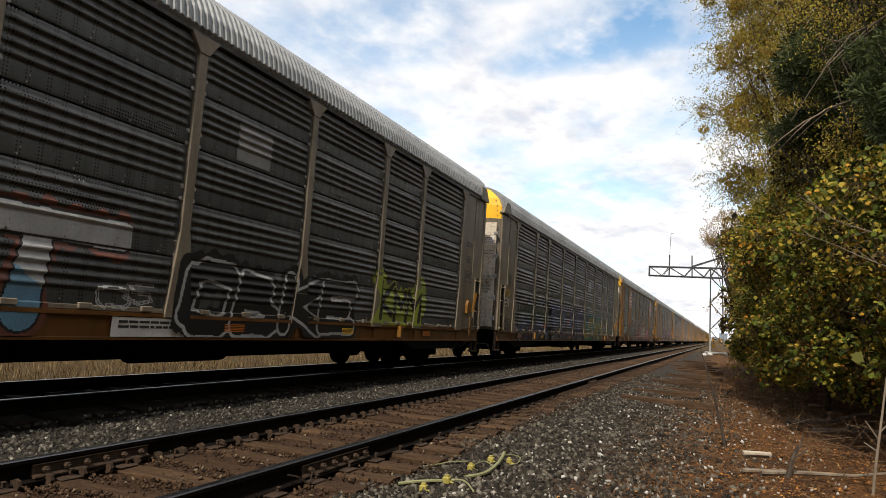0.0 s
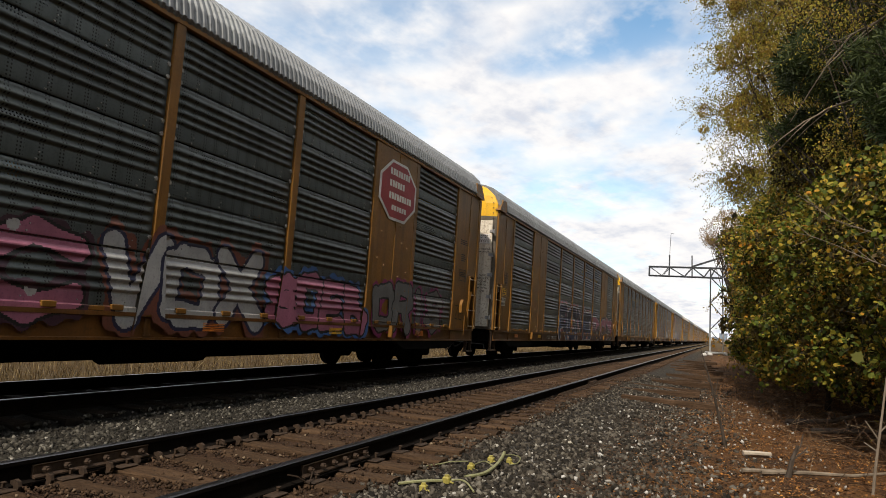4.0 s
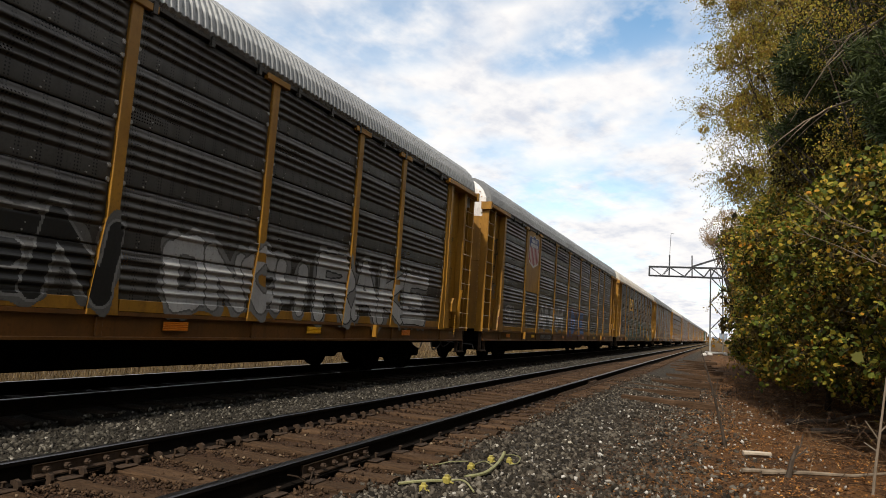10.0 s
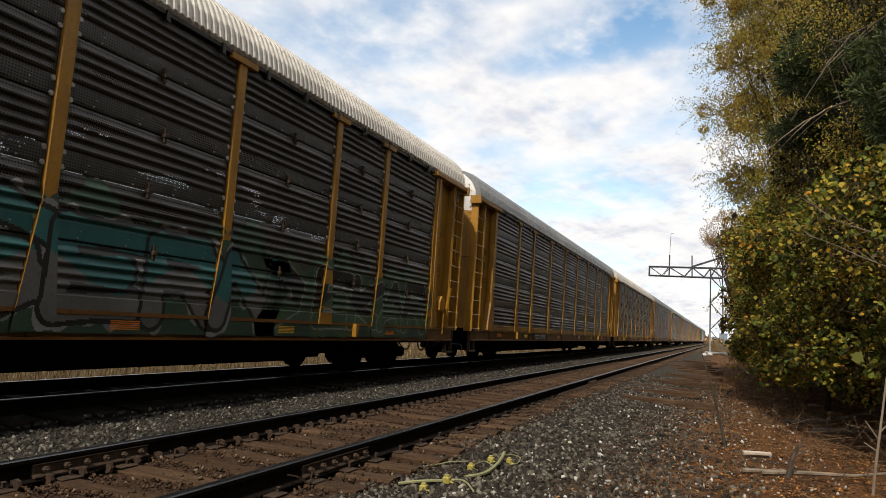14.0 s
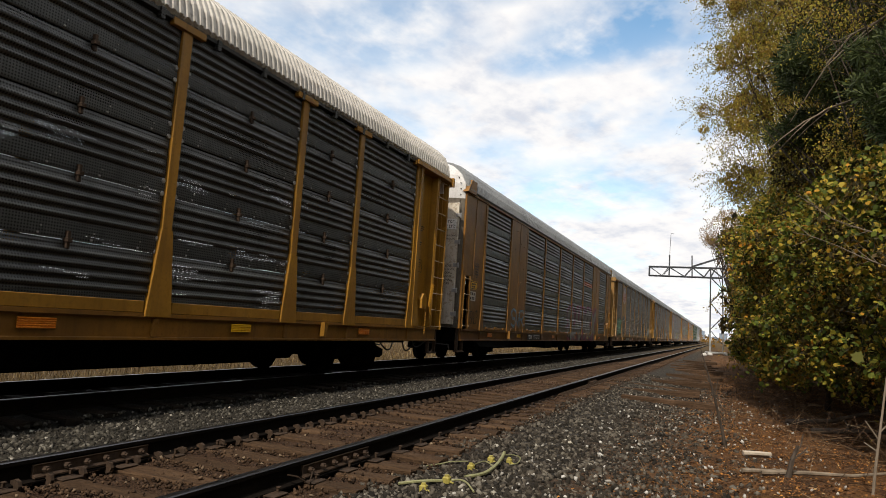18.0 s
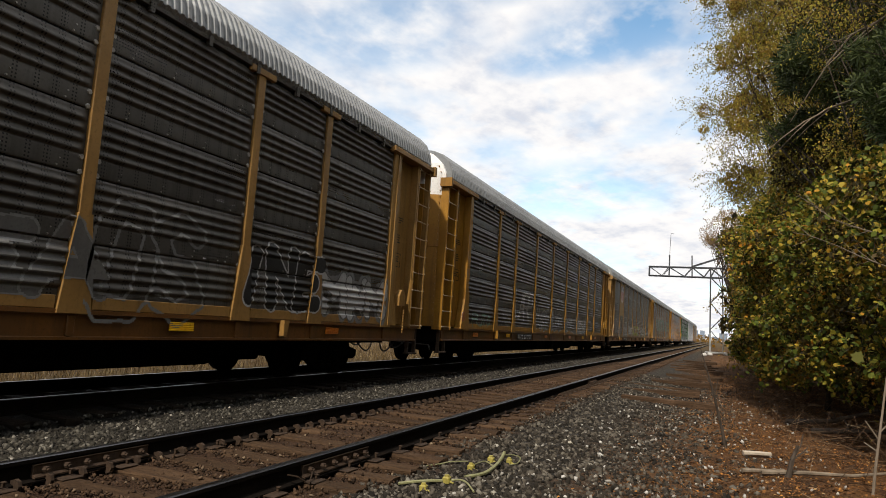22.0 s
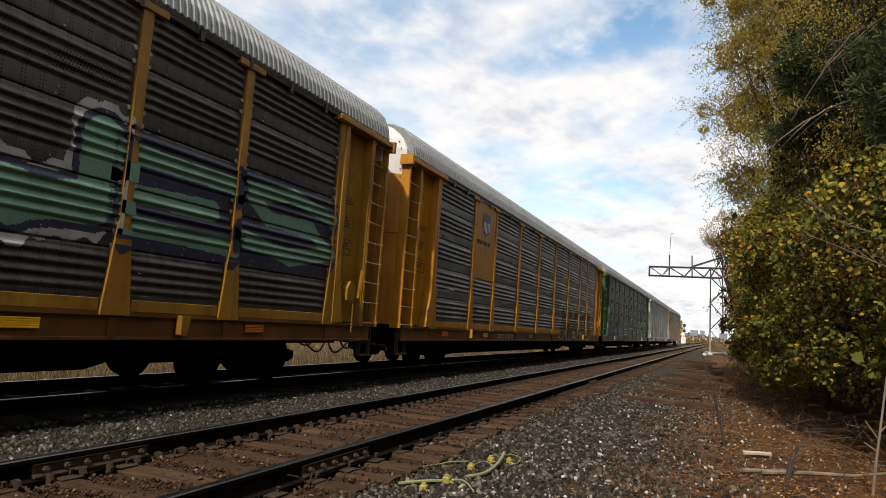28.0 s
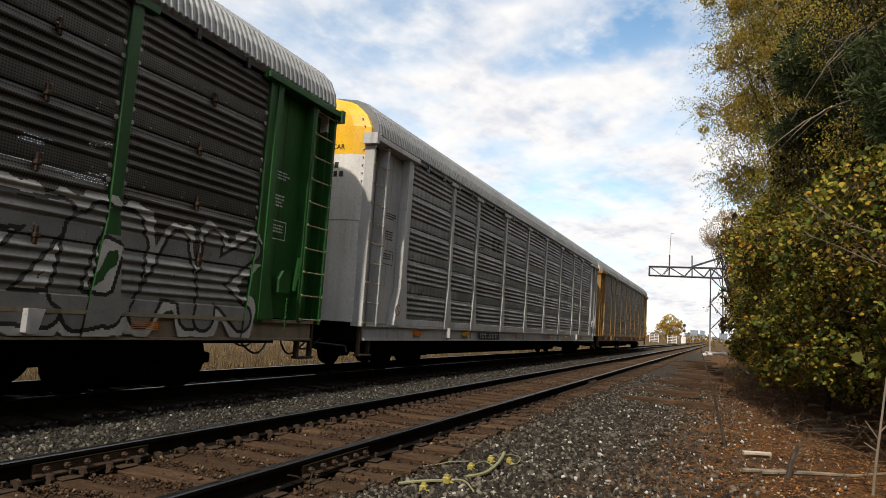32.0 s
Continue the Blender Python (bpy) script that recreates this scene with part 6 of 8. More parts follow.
def spray(ci, y0, y1, z0, z1, word, fill, line, glow=None, weight=0.10, edge=0.035, halo=0.10, fade=None, spots=None, cloud=None, patch=0.0, seed=0, lean=0.0, fat=1.0):
    """Sprayed letters laid on the ribbed side row by row: fat strokes with an outline and a surround.
    fade: a second colour low in the letters; spots: round dots on them; cloud: an uneven painted ground behind."""
    spec = SPEC[ci]
    rnd = random.Random(seed * 7 + ci)
    letters = []
    n = len(word)
    w = (y1 - y0) / n
    weight = min(weight, 0.19 * fat * w, 0.125 * fat * (z1 - z0))
    for k, ch in enumerate(word):
        hz = (z1 - z0) * rnd.uniform(0.86, 1.0)
        yb, zb, slant = y0 + k * w - 0.04 * w, z0 + rnd.uniform(0, 0.08), lean + rnd.uniform(-0.10, 0.14)
        segs = []
        for stroke in GLYPH[ch].split():
            pts = []
            for q in stroke.split("-"):
                u, v = int(q[0]) / 4, int(q[1]) / 6
                pts.append((yb + weight + u * max(0.05, 1.08 * w - 2 * weight) + slant * (v - 0.5) * hz + rnd.uniform(-0.04, 0.04), zb + weight + v * (hz - 2 * weight) + rnd.uniform(-0.04, 0.04)))
            segs += list(zip(pts, pts[1:]))
        letters.append(segs)
    dz, dy = 0.016, 0.014
    pad = edge + (halo if glow else 0) + (0.3 if cloud else 0) + 0.03
    zs = np.arange(max(SILL0 + 0.05, z0 - pad), z1 + pad, dz)
    ys = np.arange(y0 - pad, y1 + pad, dy)
    Y, Z = np.meshgrid(ys, zs)
    near = []
    for segs in letters:
        d = np.full(Y.shape, 9.0)
        for i, ((ay, az), (by, bz)) in enumerate(segs):
            ey, ez = by - ay, bz - az
            t = np.clip(((Y - ay) * ey + (Z - az) * ez) / (ey * ey + ez * ez + 1e-9), 0, 1)
            # strokes swell towards one end
            d = np.minimum(d, np.hypot(Y - ay - t * ey, Z - az - t * ez) - weight * (0.84 + 0.32 * np.abs(t - 0.5 + 0.5 * (i % 2))))
        near.append(d)
    d = np.minimum.reduce(near)
    wob = 0.03 * np.sin(Y * 7.1 + seed) * np.sin(Z * 9.3 + 2 * seed) + 0.02 * np.sin(Y * 19.0)
    cls = np.zeros(d.shape, int)
    if cloud:
        rag = 0.22 * np.sin(Y * 2.3 + seed) + 0.12 * np.sin(Y * 6.7 + 2.0 * seed) + 0.04 * np.sin(Y * 31.0)
        cls[(Z < z1 + 0.05 + rag) & (Z > z0 - 0.06) & (Y > y0 - 0.25 + 0.2 * np.sin(Z * 5)) & (Y < y1 + 0.25 + 0.2 * np.sin(Z * 4 + 1))] = 6
    if glow:
        cls[d < edge + halo + 1.6 * wob] = 3
    # each letter's outline lies over the one before it
    for k in near:
        cls[k < edge] = 2
        inside = k < 0
        if not fill:
            cls[inside] = 3 if glow else 6 if cloud else 0
            continue
        cls[inside] = 1
        if fade:
            cls[inside & (Z < z0 + (z1 - z0) * (0.45 + 0.16 * np.sin(Y * 3.1 + seed)))] = 4
        if patch:
            cls[inside & (np.sin(Y * 5.3 + seed) + np.sin(Z * 11 + Y * 3) > 2 - 2 * patch)] = 0
    if spots:
        for _ in range(int(2.2 * (y1 - y0))):
            cy, cz, cr = rnd.uniform(y0, y1), rnd.uniform(z0, z1), rnd.uniform(0.04, 0.13)
            cls[(np.hypot(Y - cy, Z - cz) < cr) & (d < edge)] = 5
    vs, fs, mi = [], [], []
    for r, z in enumerate(zs):
        row = cls[r]
        cut = np.flatnonzero(np.diff(row)) + 1
        edges = np.concatenate([[0], cut, [len(row)]])
        for a, b in zip(edges, edges[1:]):
            c = row[a]
            if not c:
                continue
            marks = [ys[a] - dy / 2, ys[b - 1] + dy / 2]
            for i, p in enumerate(POSTS):
                w = 0.225 - (z - SILL1) * 0.12 if z < 2.15 else 0.085
                for e in (p - w - 0.006, p + w + 0.006):
                    if marks[0] < e < marks[-1]:
                        marks.append(e)
            marks.sort()
            for p, q in zip(marks, marks[1:]):
                if abs(p) > 11.85 or abs(q) > 11.85 or q - p < 0.002:
                    continue
                m = (p + q) / 2
                xa, xb = skin(spec[0], spec[6], spec[8], m, z - dz / 2 + 1e-4), skin(spec[0], spec[6], spec[8], m, z + dz / 2 - 1e-4)
                o = len(vs)
                vs += [(xa, p, z - dz / 2), (xa, q, z - dz / 2), (xb, q, z + dz / 2), (xb, p, z + dz / 2)]
                fs.append((o, o + 1, o + 2, o + 3))
                mi.append(c - 1)
    mats = [spray_colour(c or "grey") for c in (fill, line, glow, fade, spots, cloud)]
    part("graffiti", raw("graffiti", vs, fs, mats, mi), None, CARS[ci], (fill or line) + " sprayed graffiti")


SPRAYED = [
    # wagon, from, to, foot, head, letters, fill, outline, surround, weight, outline and surround widths, then extras
    (0, -1.75, 0.45, 0.78, 2.2, "T", "white", "black", "rust", 0.3, 0.03, 0.06, dict(fade="sky", lean=0.1)),
    (0, 0.2, 1.0, 1.12, 1.4, "OS", None, "white", None, 0.02, 0.02, 0),
    (0, 1.5, 6.1, 0.76, 1.86, "OBKE", "black", "white", "black", 0.19, 0.05, 0.10, dict(lean=0.08)),
    (0, 7.15, 9.2, 1.1, 1.95, "KMM", "black", "lime", None, 0.07, 0.042, 0, dict(cloud="lime")),
    (0, -7.0, -3.2, 0.8, 2.1, "EDI", "blue", "black", "rust", 0.24, 0.05, 0.12, dict(fade="sky")),
    (1, -11.0, -6.2, 0.8, 2.25, "DROUN", "moss", "white", "black", 0.19, 0.022, 0.16, dict(fade="ink", spots="red")),
    (1, -6.3, -1.3, 0.8, 2.35, "RESER", "ink", "white", "black", 0.20, 0.022, 0.16, dict(fade="navy", spots="red")),
    (1, -1.2, 1.1, 0.8, 2.3, "XO", "ink", "white", "black", 0.22, 0.03, 0.2, dict(spots="red")),
    (1, -1.15, 0.0, 2.72, 2.92, "SNACK", None, "white", None, 0.02, 0.022, 0), (1, -1.05, -0.1, 2.46, 2.66, "NEKS", None, "white", None, 0.02, 0.022, 0),
    (1, 1.4, 7.2, 0.78, 1.95, "UTAM", "yellow", "teal", "teal", 0.19, 0.05, 0.15, dict(cloud="teal", lean=0.1)),
    (1, 7.4, 8.5, 1.15, 1.6, "MALA", None, "white", None, 0.02, 0.022, 0),
    (2, -11.6, -9.4, 1.25, 1.7, "LAVISA", None, "white", None, 0.02, 0.02, 0, dict(cloud="moss")),
    (2, -9.3, -2.5, 0.78, 2.05, "ASKRO", "grey", "black", "pink", 0.29, 0.06, 0.05, dict(lean=0.2)),
    (2, -2.3, 0.4, 0.85, 2.0, "EC", "pink", "black", "plum", 0.24, 0.04, 0.05, dict(spots="white")),
    (2, 0.6, 3.6, 0.85, 2.1, "VOX", "white", "navy", "rust", 0.2, 0.05, 0.06),
    (2, 3.8, 7.0, 0.85, 1.9, "SOEB", "pink", "black", "blue", 0.17, 0.04, 0.05),
    (2, 7.3, 11.0, 0.9, 2.0, "ORIS", "grey", "black", "magenta", 0.18, 0.04, 0.05),
    (3, -4.2, 3.8, 0.78, 2.45, "RONE", "navy", "white", "red", 0.36, 0.085, 0.045, dict(fat=1.2, fade="ink", spots="pink", lean=0.12)),
    (3, 4.0, 11.7, 0.78, 2.15, "TBOOS", "pink", "white", "navy", 0.25, 0.05, 0.10, dict(fade="plum", lean=0.08)),
    (4, -6.7, -3.6, 1.12, 2.05, "DEAL", "pale", "black", "white", 0.17, 0.04, 0.05),
    (4, -3.5, -2.6, 1.3, 2.0, "KO", None, "pale", None, 0.02, 0.02, 0),
    (4, -11.3, -9.6, 1.35, 1.8, "PUMA", None, "sky", None, 0.03, 0.035, 0),
    (5, -11.6, -9.3, 1.12, 2.2, "WM", "dim", "white", "pale", 0.16, 0.04, 0.06), (5, -9.0, -7.2, 1.15, 2.2, "UM", "dim", "white", None, 0.15, 0.04, 0),
    (5, -2.4, 1.5, 1.12, 2.15, "TPEN", "black", "pale", "dim", 0.17, 0.035, 0.06), (5, 2.3, 5.5, 1.12, 2.15, "ONCH", "white", "dim", "pale", 0.17, 0.03, 0.07),
    (5, 5.9, 10.7, 1.02, 2.3, "RAKE", "white", "black", "pale", 0.20, 0.03, 0.08),
    (6, -11.3, -10.2, 1.4, 1.95, "SO", None, "white", None, 0.03, 0.028, 0), (6, -8.6, -7.75, 1.4, 1.95, "O", None, "white", None, 0.05, 0.03, 0),
    (6, -6.9, -2.4, 1.15, 2.15, "ANRM", "white", "pale", "grey", 0.2, 0.03, 0.08, dict(patch=0.2)),
    (6, -2.0, 2.6, 0.9, 2.3, "IDE", "blue", "rust", "rust", 0.34, 0.03, 0.08, dict(fade="blue", cloud=None)),
    (6, 4.8, 6.6, 1.1, 2.0, "ODE", "black", "white", None, 0.12, 0.028, 0), (6, 7.3, 9.0, 1.2, 1.9, "BOK", "dim", "pale", None, 0.1, 0.03, 0),
    (7, -8.9, -1.3, 0.86, 2.3, "KINEN", "dim", "black", "white", 0.22, 0.06, 0.02, dict(fade="teal", cloud="moss", lean=0.15)),
    (7, -1.1, 5.5, 0.86, 2.2, "VSERN", "teal", "black", "pale", 0.2, 0.06, 0.02, dict(fade="dim", cloud="moss", lean=0.1)),
    (7, 5.5, 11.6, 0.86, 2.1, "DEKAR", "black", "pale", "forest", 0.19, 0.03, 0.1, dict(fade="forest", cloud="moss", lean=0.15)),
    (8, -11.2, -8.5, 1.2, 2.0, "OMS", None, "rust", None, 0.06, 0.03, 0), (8, -3.5, 2.6, 1.15, 2.0, "AESTM", "dim", "pale", None, 0.10, 0.03, 0), (8, 2.8, 8.6, 1.15, 1.9, "RENDE", "dim", "pale", None, 0.10, 0.025, 0),
    (10, 0.7, 8.0, 0.78, 2.4, "SARGX", "pale", "black", "magenta", 0.31, 0.06, 0.12, dict(lean=0.1, fat=1.15)),
    (10, -8.7, -7.2, 1.2, 1.85, "SVR", None, "sky", None, 0.02, 0.04, 0), (10, 9.7, 11.4, 1.4, 2.0, "BEC", None, "black", None, 0.04, 0.03, 0),
    (11, -11.55, -9.3, 1.15, 2.35, "SIMPS", "jade", "black", "black", 0.19, 0.024, 0.10, dict(fat=1.25)),
    (11, -6.6, -3.9, 1.15, 2.2, "RKO", "pale", "dim", "white", 0.18, 0.03, 0.03), (11, -3.2, -0.7, 1.15, 2.25, "NIXO", "dim", "white", "pale", 0.15, 0.035, 0.05),
    (11, -0.3, 4.6, 1.15, 2.1, "ECREA", "dim", "pale", None, 0.12, 0.028, 0), (11, 4.4, 6.2, 0.95, 2.45, "OS", None, "pale", None, 0.12, 0.045, 0),
    (11, 6.9, 9.2, 1.15, 2.25, "INE", "black", "white", None, 0.15, 0.03, 0), (11, 9.3, 11.7, 1.1, 2.0, "MWM", "white", "dim", "pale", 0.18, 0.03, 0.05, dict(patch=0.2)),
    (12, -6.9, -4.5, 1.5, 2.5, "LARP", None, "white", None, 0.05, 0.055, 0), (12, -8.75, -7.4, 1.25, 1.7, "URS", None, "pale", None, 0.05, 0.025, 0), (12, -11.2, -9.5, 1.1, 1.5, "PUTA", None, "mint", None, 0.04, 0.03, 0),
    (12, -4.0, 0.6, 1.12, 2.05, "ACNUG", "dim", "white", None, 0.14, 0.038, 0), (12, 1.2, 3.6, 1.12, 1.8, "SAL", "dim", "white", None, 0.12, 0.034, 0), (12, 4.0, 6.3, 1.12, 1.75, "VN", "white", "black", "white", 0.13, 0.05, 0.05, dict(cloud="pale")),
    (13, -11.5, -8.5, 0.95, 2.2, "IN", "pale", "navy", "white", 0.27, 0.05, 0.05), (13, -7.0, -4.3, 1.1, 1.95, "VNVM", "pale", "black", "white", 0.14, 0.02, 0.03, dict(cloud="pale")), (13, -4.1, -1.4, 1.15, 1.9, "TANE", "white", "dim", "pale", 0.13, 0.025, 0.03),
    (13, -1.3, 3.0, 1.12, 2.0, "BOOO", "lime", "black", "pink", 0.2, 0.03, 0.05, dict(spots="white")), (13, 3.4, 8.8, 1.1, 2.0, "ENUNE", "white", "black", None, 0.13, 0.05, 0),
    (14, -8.3, -3.9, 1.85, 3.3, "FUS", "mint", "navy", "white", 0.14, 0.05, 0.08), (14, -3.6, 1.2, 1.75, 3.45, "OST", "mint", "navy", "white", 0.15, 0.05, 0.08), (14, 1.4, 4.2, 1.85, 3.4, "D", "mint", "navy", "white", 0.42, 0.13, 0.05, dict(fat=1.3)),
    (14, 4.4, 6.8, 1.9, 3.3, "U", "mint", "navy", "white", 0.34, 0.09, 0.1, dict(fat=1.5)), (14, 7.0, 9.05, 1.95, 3.3, "E", "mint", "navy", "navy", 0.135, 0.045, 0.12), (14, 9.2, 11.7, 1.95, 3.35, "S", "mint", "navy", "navy", 0.135, 0.045, 0.12),
    (15, 3.0, 10.3, 0.78, 2.4, "MHM5", "black", "white", "lime", 0.42, 0.028, 0.07, dict(fat=1.75)),
    (16, -11.4, -7.2, 0.95, 2.3, "AERO", "black", "pale", "ink", 0.18, 0.03, 0.12, dict(fade="ink", spots="blue", cloud="ink")), (16, -7.0, -2.6, 0.9, 2.15, "BOAR", "stone", "black", "blue", 0.26, 0.03, 0.04),
    (16, -2.4, 3.0, 1.0, 1.95, "SOENA", "stone", "black", None, 0.17, 0.035, 0), (16, 3.9, 7.2, 0.85, 2.1, "ORK", "pale", "black", "white", 0.18, 0.05, 0.04), (16, 7.4, 11.7, 0.85, 2.25, "ZOAK", "pale", "black", "white", 0.2, 0.05, 0.1),
]
for row in SPRAYED:
    ci, y0, y1, z0, z1, word, fill, line, glow, weight, edge, halo, *more = row
    thin = fill is None and weight < 0.11
    spray(ci, y0, y1, z0, z1, word, fill, line, glow=glow, weight=0.004 if thin else weight, edge=max(0.022, edge - 0.004) if thin else edge, halo=halo, seed=len(word) + int(10 * abs(y0)), **(more[0] if more else {}))


def emblem(ci, outline, x, mat, name, label):
    bm = bmesh.new()
    plate(bm, outline, x, x + 0.004)
    return part(name, bm, mat, CARS[ci], label)


def octagon(cy, cz, ry, rz):
    k = 0.42
    return [(cy - ry, cz - k * rz), (cy - ry, cz + k * rz), (cy - k * ry, cz + rz), (cy + k * ry, cz + rz), (cy + ry, cz + k * rz), (cy + ry, cz - k * rz), (cy + k * ry, cz - rz), (cy - k * ry, cz - rz)]


def shield_outline(cy, z0, z1, w):
    """Half outline in fractions, then mirrored."""
    half = [(0.0, 1.0), (0.30, 0.90), (0.62, 0.93), (0.86, 0.92), (0.94, 0.78), (0.86, 0.66), (0.98, 0.46), (0.96, 0.28), (0.78, 0.13), (0.40, 0.07), (0.0, 0.0)]
    pts = [(cy + w * a, z0 + (z1 - z0) * b) for a, b in half]
    return pts + [(cy - w * a, z0 + (z1 - z0) * b) for a, b in half[-2:0:-1]]


def shield(ci, bay, faded=False):
    cy = (POSTS[bay] + POSTS[bay + 1]) / 2
    z0, z1, w = 3.52, 4.74, 0.74
    emblem(ci, shield_outline(cy, z0 - 0.03, z1 + 0.03, w + 0.03), 1.504, M_CREAM, "emblem_border", "pale shield border")
    bm = bmesh.new()
    top = [p for p in shield_outline(cy, z0, z1, w)]
    zc = z0 + 0.62 * (z1 - z0)
    upper = [(y, max(z, zc)) for y, z in top]
    keep = []
    for p in upper:
        if not keep or (abs(p[0] - keep[-1][0]) + abs(p[1] - keep[-1][1])) > 1e-4:
            keep.append(p)
    up = [p for p in keep if p[1] > zc + 1e-4] + [(cy + 0.86 * w, zc), (cy - 0.86 * w, zc)]
    up = sorted(up, key=lambda p: math.atan2(p[1] - (zc + 0.2), p[0] - cy))
    plate(bm, up, 1.509, 1.513)
    part("emblem_field", bm, M_BLUE, CARS[ci], "dark blue upper field")
    for i in range(7):
        y = cy + (i - 3) * 0.205
        low = z0 + (z1 - z0) * (0.055 + 0.05 * abs(i - 3) ** 1.3 * 0.6)
        bm = bmesh.new()
        box(bm, 1.509, 1.513, y - 0.052, y + 0.052, low, zc - 0.01)
        part("emblem_stripe", bm, M_RED, CARS[ci])
    for r, (n, z) in enumerate(((5, 4.46), (7, 4.29))):
        for i in range(n):
            bm = bmesh.new()
            y = cy + (i - (n - 1) / 2) * (0.165 if n == 5 else 0.155)
            box(bm, 1.514, 1.517, y - 0.05, y + 0.05, z, z + 0.13)
            part("lettering_bar", bm, M_CREAM, CARS[ci])


for ci in (6, 11, 13):
    shield(ci, 1)


def small_shield(ci):
    cy = (POSTS[1] + POSTS[2]) / 2
    emblem(ci, shield_outline(cy, 3.9, 4.62, 0.36), 1.504, M_BLUE, "emblem_field", "small blue shield")
    for i in range(5):
        bm = bmesh.new()
        y = cy + (i - 2) * 0.125
        box(bm, 1.509, 1.513, y - 0.032, y + 0.032, 3.98 + 0.03 * abs(i - 2), 4.32)
        part("emblem_stripe", bm, M_CREAM, CARS[ci])
    bm = bmesh.new()
    bars(bm, cy - 0.75, cy + 0.75, 3.62, 1, 1.506, 0.11, 0.05, random.Random(2), (0.12, 0.2))
    part("lettering", bm, M_INK, CARS[ci])


small_shield(15)
for cy in ((POSTS[1] + POSTS[2]) / 2, (POSTS[7] + POSTS[8]) / 2):
    emblem(2, octagon(cy, 4.0, 0.90, 0.66), 1.527, M_CREAM, "emblem_border", "pale octagonal border")
    emblem(2, octagon(cy, 4.0, 0.82, 0.60), 1.532, M_RED, "emblem_field", "red octagon")
    for z, a, b, hh in ((4.33, -0.45, 0.5, 0.14), (4.07, -0.45, 0.25, 0.14), (3.8, -0.45, 0.62, 0.14), (3.56, -0.3, 0.4, 0.11)):
        bm = bmesh.new()
        y = cy + a
        while y < cy + b:
            box(bm, 1.537, 1.540, y, y + 0.09, z, z + hh)
            y += 0.125
        part("lettering", bm, M_CREAM, CARS[2])


def rib_bars(ci, rows, mat, name="lettering", label="", lift=0.007):
    """Upright marks painted straight onto the ribs. rows: (y0, y1, z0, z1)."""
    spec = SPEC[ci]
    vs, fs = [], []
    for y0, y1, z0, z1 in rows:
        for z in np.arange(z0, z1, 0.016):
            xa, xb = surface_x(z + 1e-4) + lift, surface_x(z + 0.016 - 1e-4) + lift
            o = len(vs)
            vs += [(xa, y0, z), (xa, y1, z), (xb, y1, z + 0.016), (xb, y0, z + 0.016)]
            fs.append((o, o + 1, o + 2, o + 3))
    me = raw(name, vs, fs, mat)
    bm = bmesh.new()
    bm.from_mesh(me)
    bmesh.ops.remove_doubles(bm, verts=bm.verts[:], dist=0.002)
    bm.to_mesh(me)
    bm.free()
    part(name, me, None, CARS[ci], label)


def word_marks(y0, y1, z0, z1, n):
    w = (y1 - y0) / n
    out = []
    for i in range(n):
        a = y0 + i * w
        out += [(a, a + 0.28 * w, z0, z1), (a + 0.28 * w, a + 0.8 * w, z0, z0 + 0.22 * (z1 - z0)), (a + 0.28 * w, a + 0.8 * w, z1 - 0.22 * (z1 - z0), z1)]
    return out


# railway emblems on the ribs, as plain shapes
for ci in (4, 9):
    rib_bars(ci, word_marks(-6.0, -4.6, 3.55, 3.85, 3) + [(-6.35, -6.27, 3.4, 4.1), (-6.27, -6.12, 4.02, 4.1), (-6.27, -6.12, 3.4, 3.48), (-4.33, -4.25, 3.4, 4.1), (-4.48, -4.33, 4.02, 4.1), (-4.48, -4.33, 3.4, 3.48)], M_INK, label="faded black bracketed emblem")
for ci in (5, 12):
    rib_bars(ci, word_marks(-5.7, -4.4, 3.72, 3.9, 4) + word_marks(-5.9, -4.3, 3.36, 3.52, 6) + [(-5.7, -4.6, 4.0, 4.05)], M_INK, label="faded black emblem")
rib_bars(3, word_marks(-6.4, -4.8, 3.6, 3.9, 3) + [(-6.6, -4.6, 4.0, 4.06)], M_INK, label="faded black emblem")
rib_bars(6, word_marks(-6.5, -4.5, 4.36, 4.6, 8) + word_marks(-3.9, -2.2, 4.34, 4.58, 7), M_INK, label="black lettering too worn to read")
rib_bars(7, [(-6.85, -4.45, 3.15, 4.08)], M_YELLOW, "emblem_field", "yellow painted field")
for row in ((-6.3, -6.15, 3.42, 3.85), (-6.25, -5.6, 3.83, 3.95), (-6.25, -5.6, 3.32, 3.44), (-5.45, -5.3, 3.32, 3.95), (-4.85, -4.7, 3.32, 3.95), (-5.3, -5.08, 3.64, 3.9), (-5.1, -4.85, 3.4, 3.66)):
    rib_bars(7, [row], M_INK, "emblem_bar", lift=0.011)
rib_bars(10, [(4.4, 6.75, 3.64, 3.86)], spray_colour("orange"), "lettering", "faded orange painted stripe")
rib_bars(17, word_marks(-5.6, -4.6, 3.55, 3.95, 2), M_INK, label="black emblem")


def faded_square(ci):
    rib_bars(ci, [(2.3, 3.1, 3.4, 3.95)], material("cleaned_sheet", [(0.26, 0.265, 0.265), (0.2, 0.2, 0.2)], rough=0.5, metal=0.3, scale=3, bump=0.03), "bare_patch", "pale bare patch on the ribs")


faded_square(0)
faded_square(1)
bm = bmesh.new()
box(bm, 1.505, 1.509, 0.4, 1.7, 0.76, 1.0)
part("notice_plate", bm, M_CREAM, CARS[0], "white notice plate with small print")
bm = bmesh.new()
bars(bm, 0.5, 1.55, 0.93, 2, 1.511, 0.03, 0.03, random.Random(5), (0.05, 0.16))
part("lettering", bm, M_INK, CARS[0])


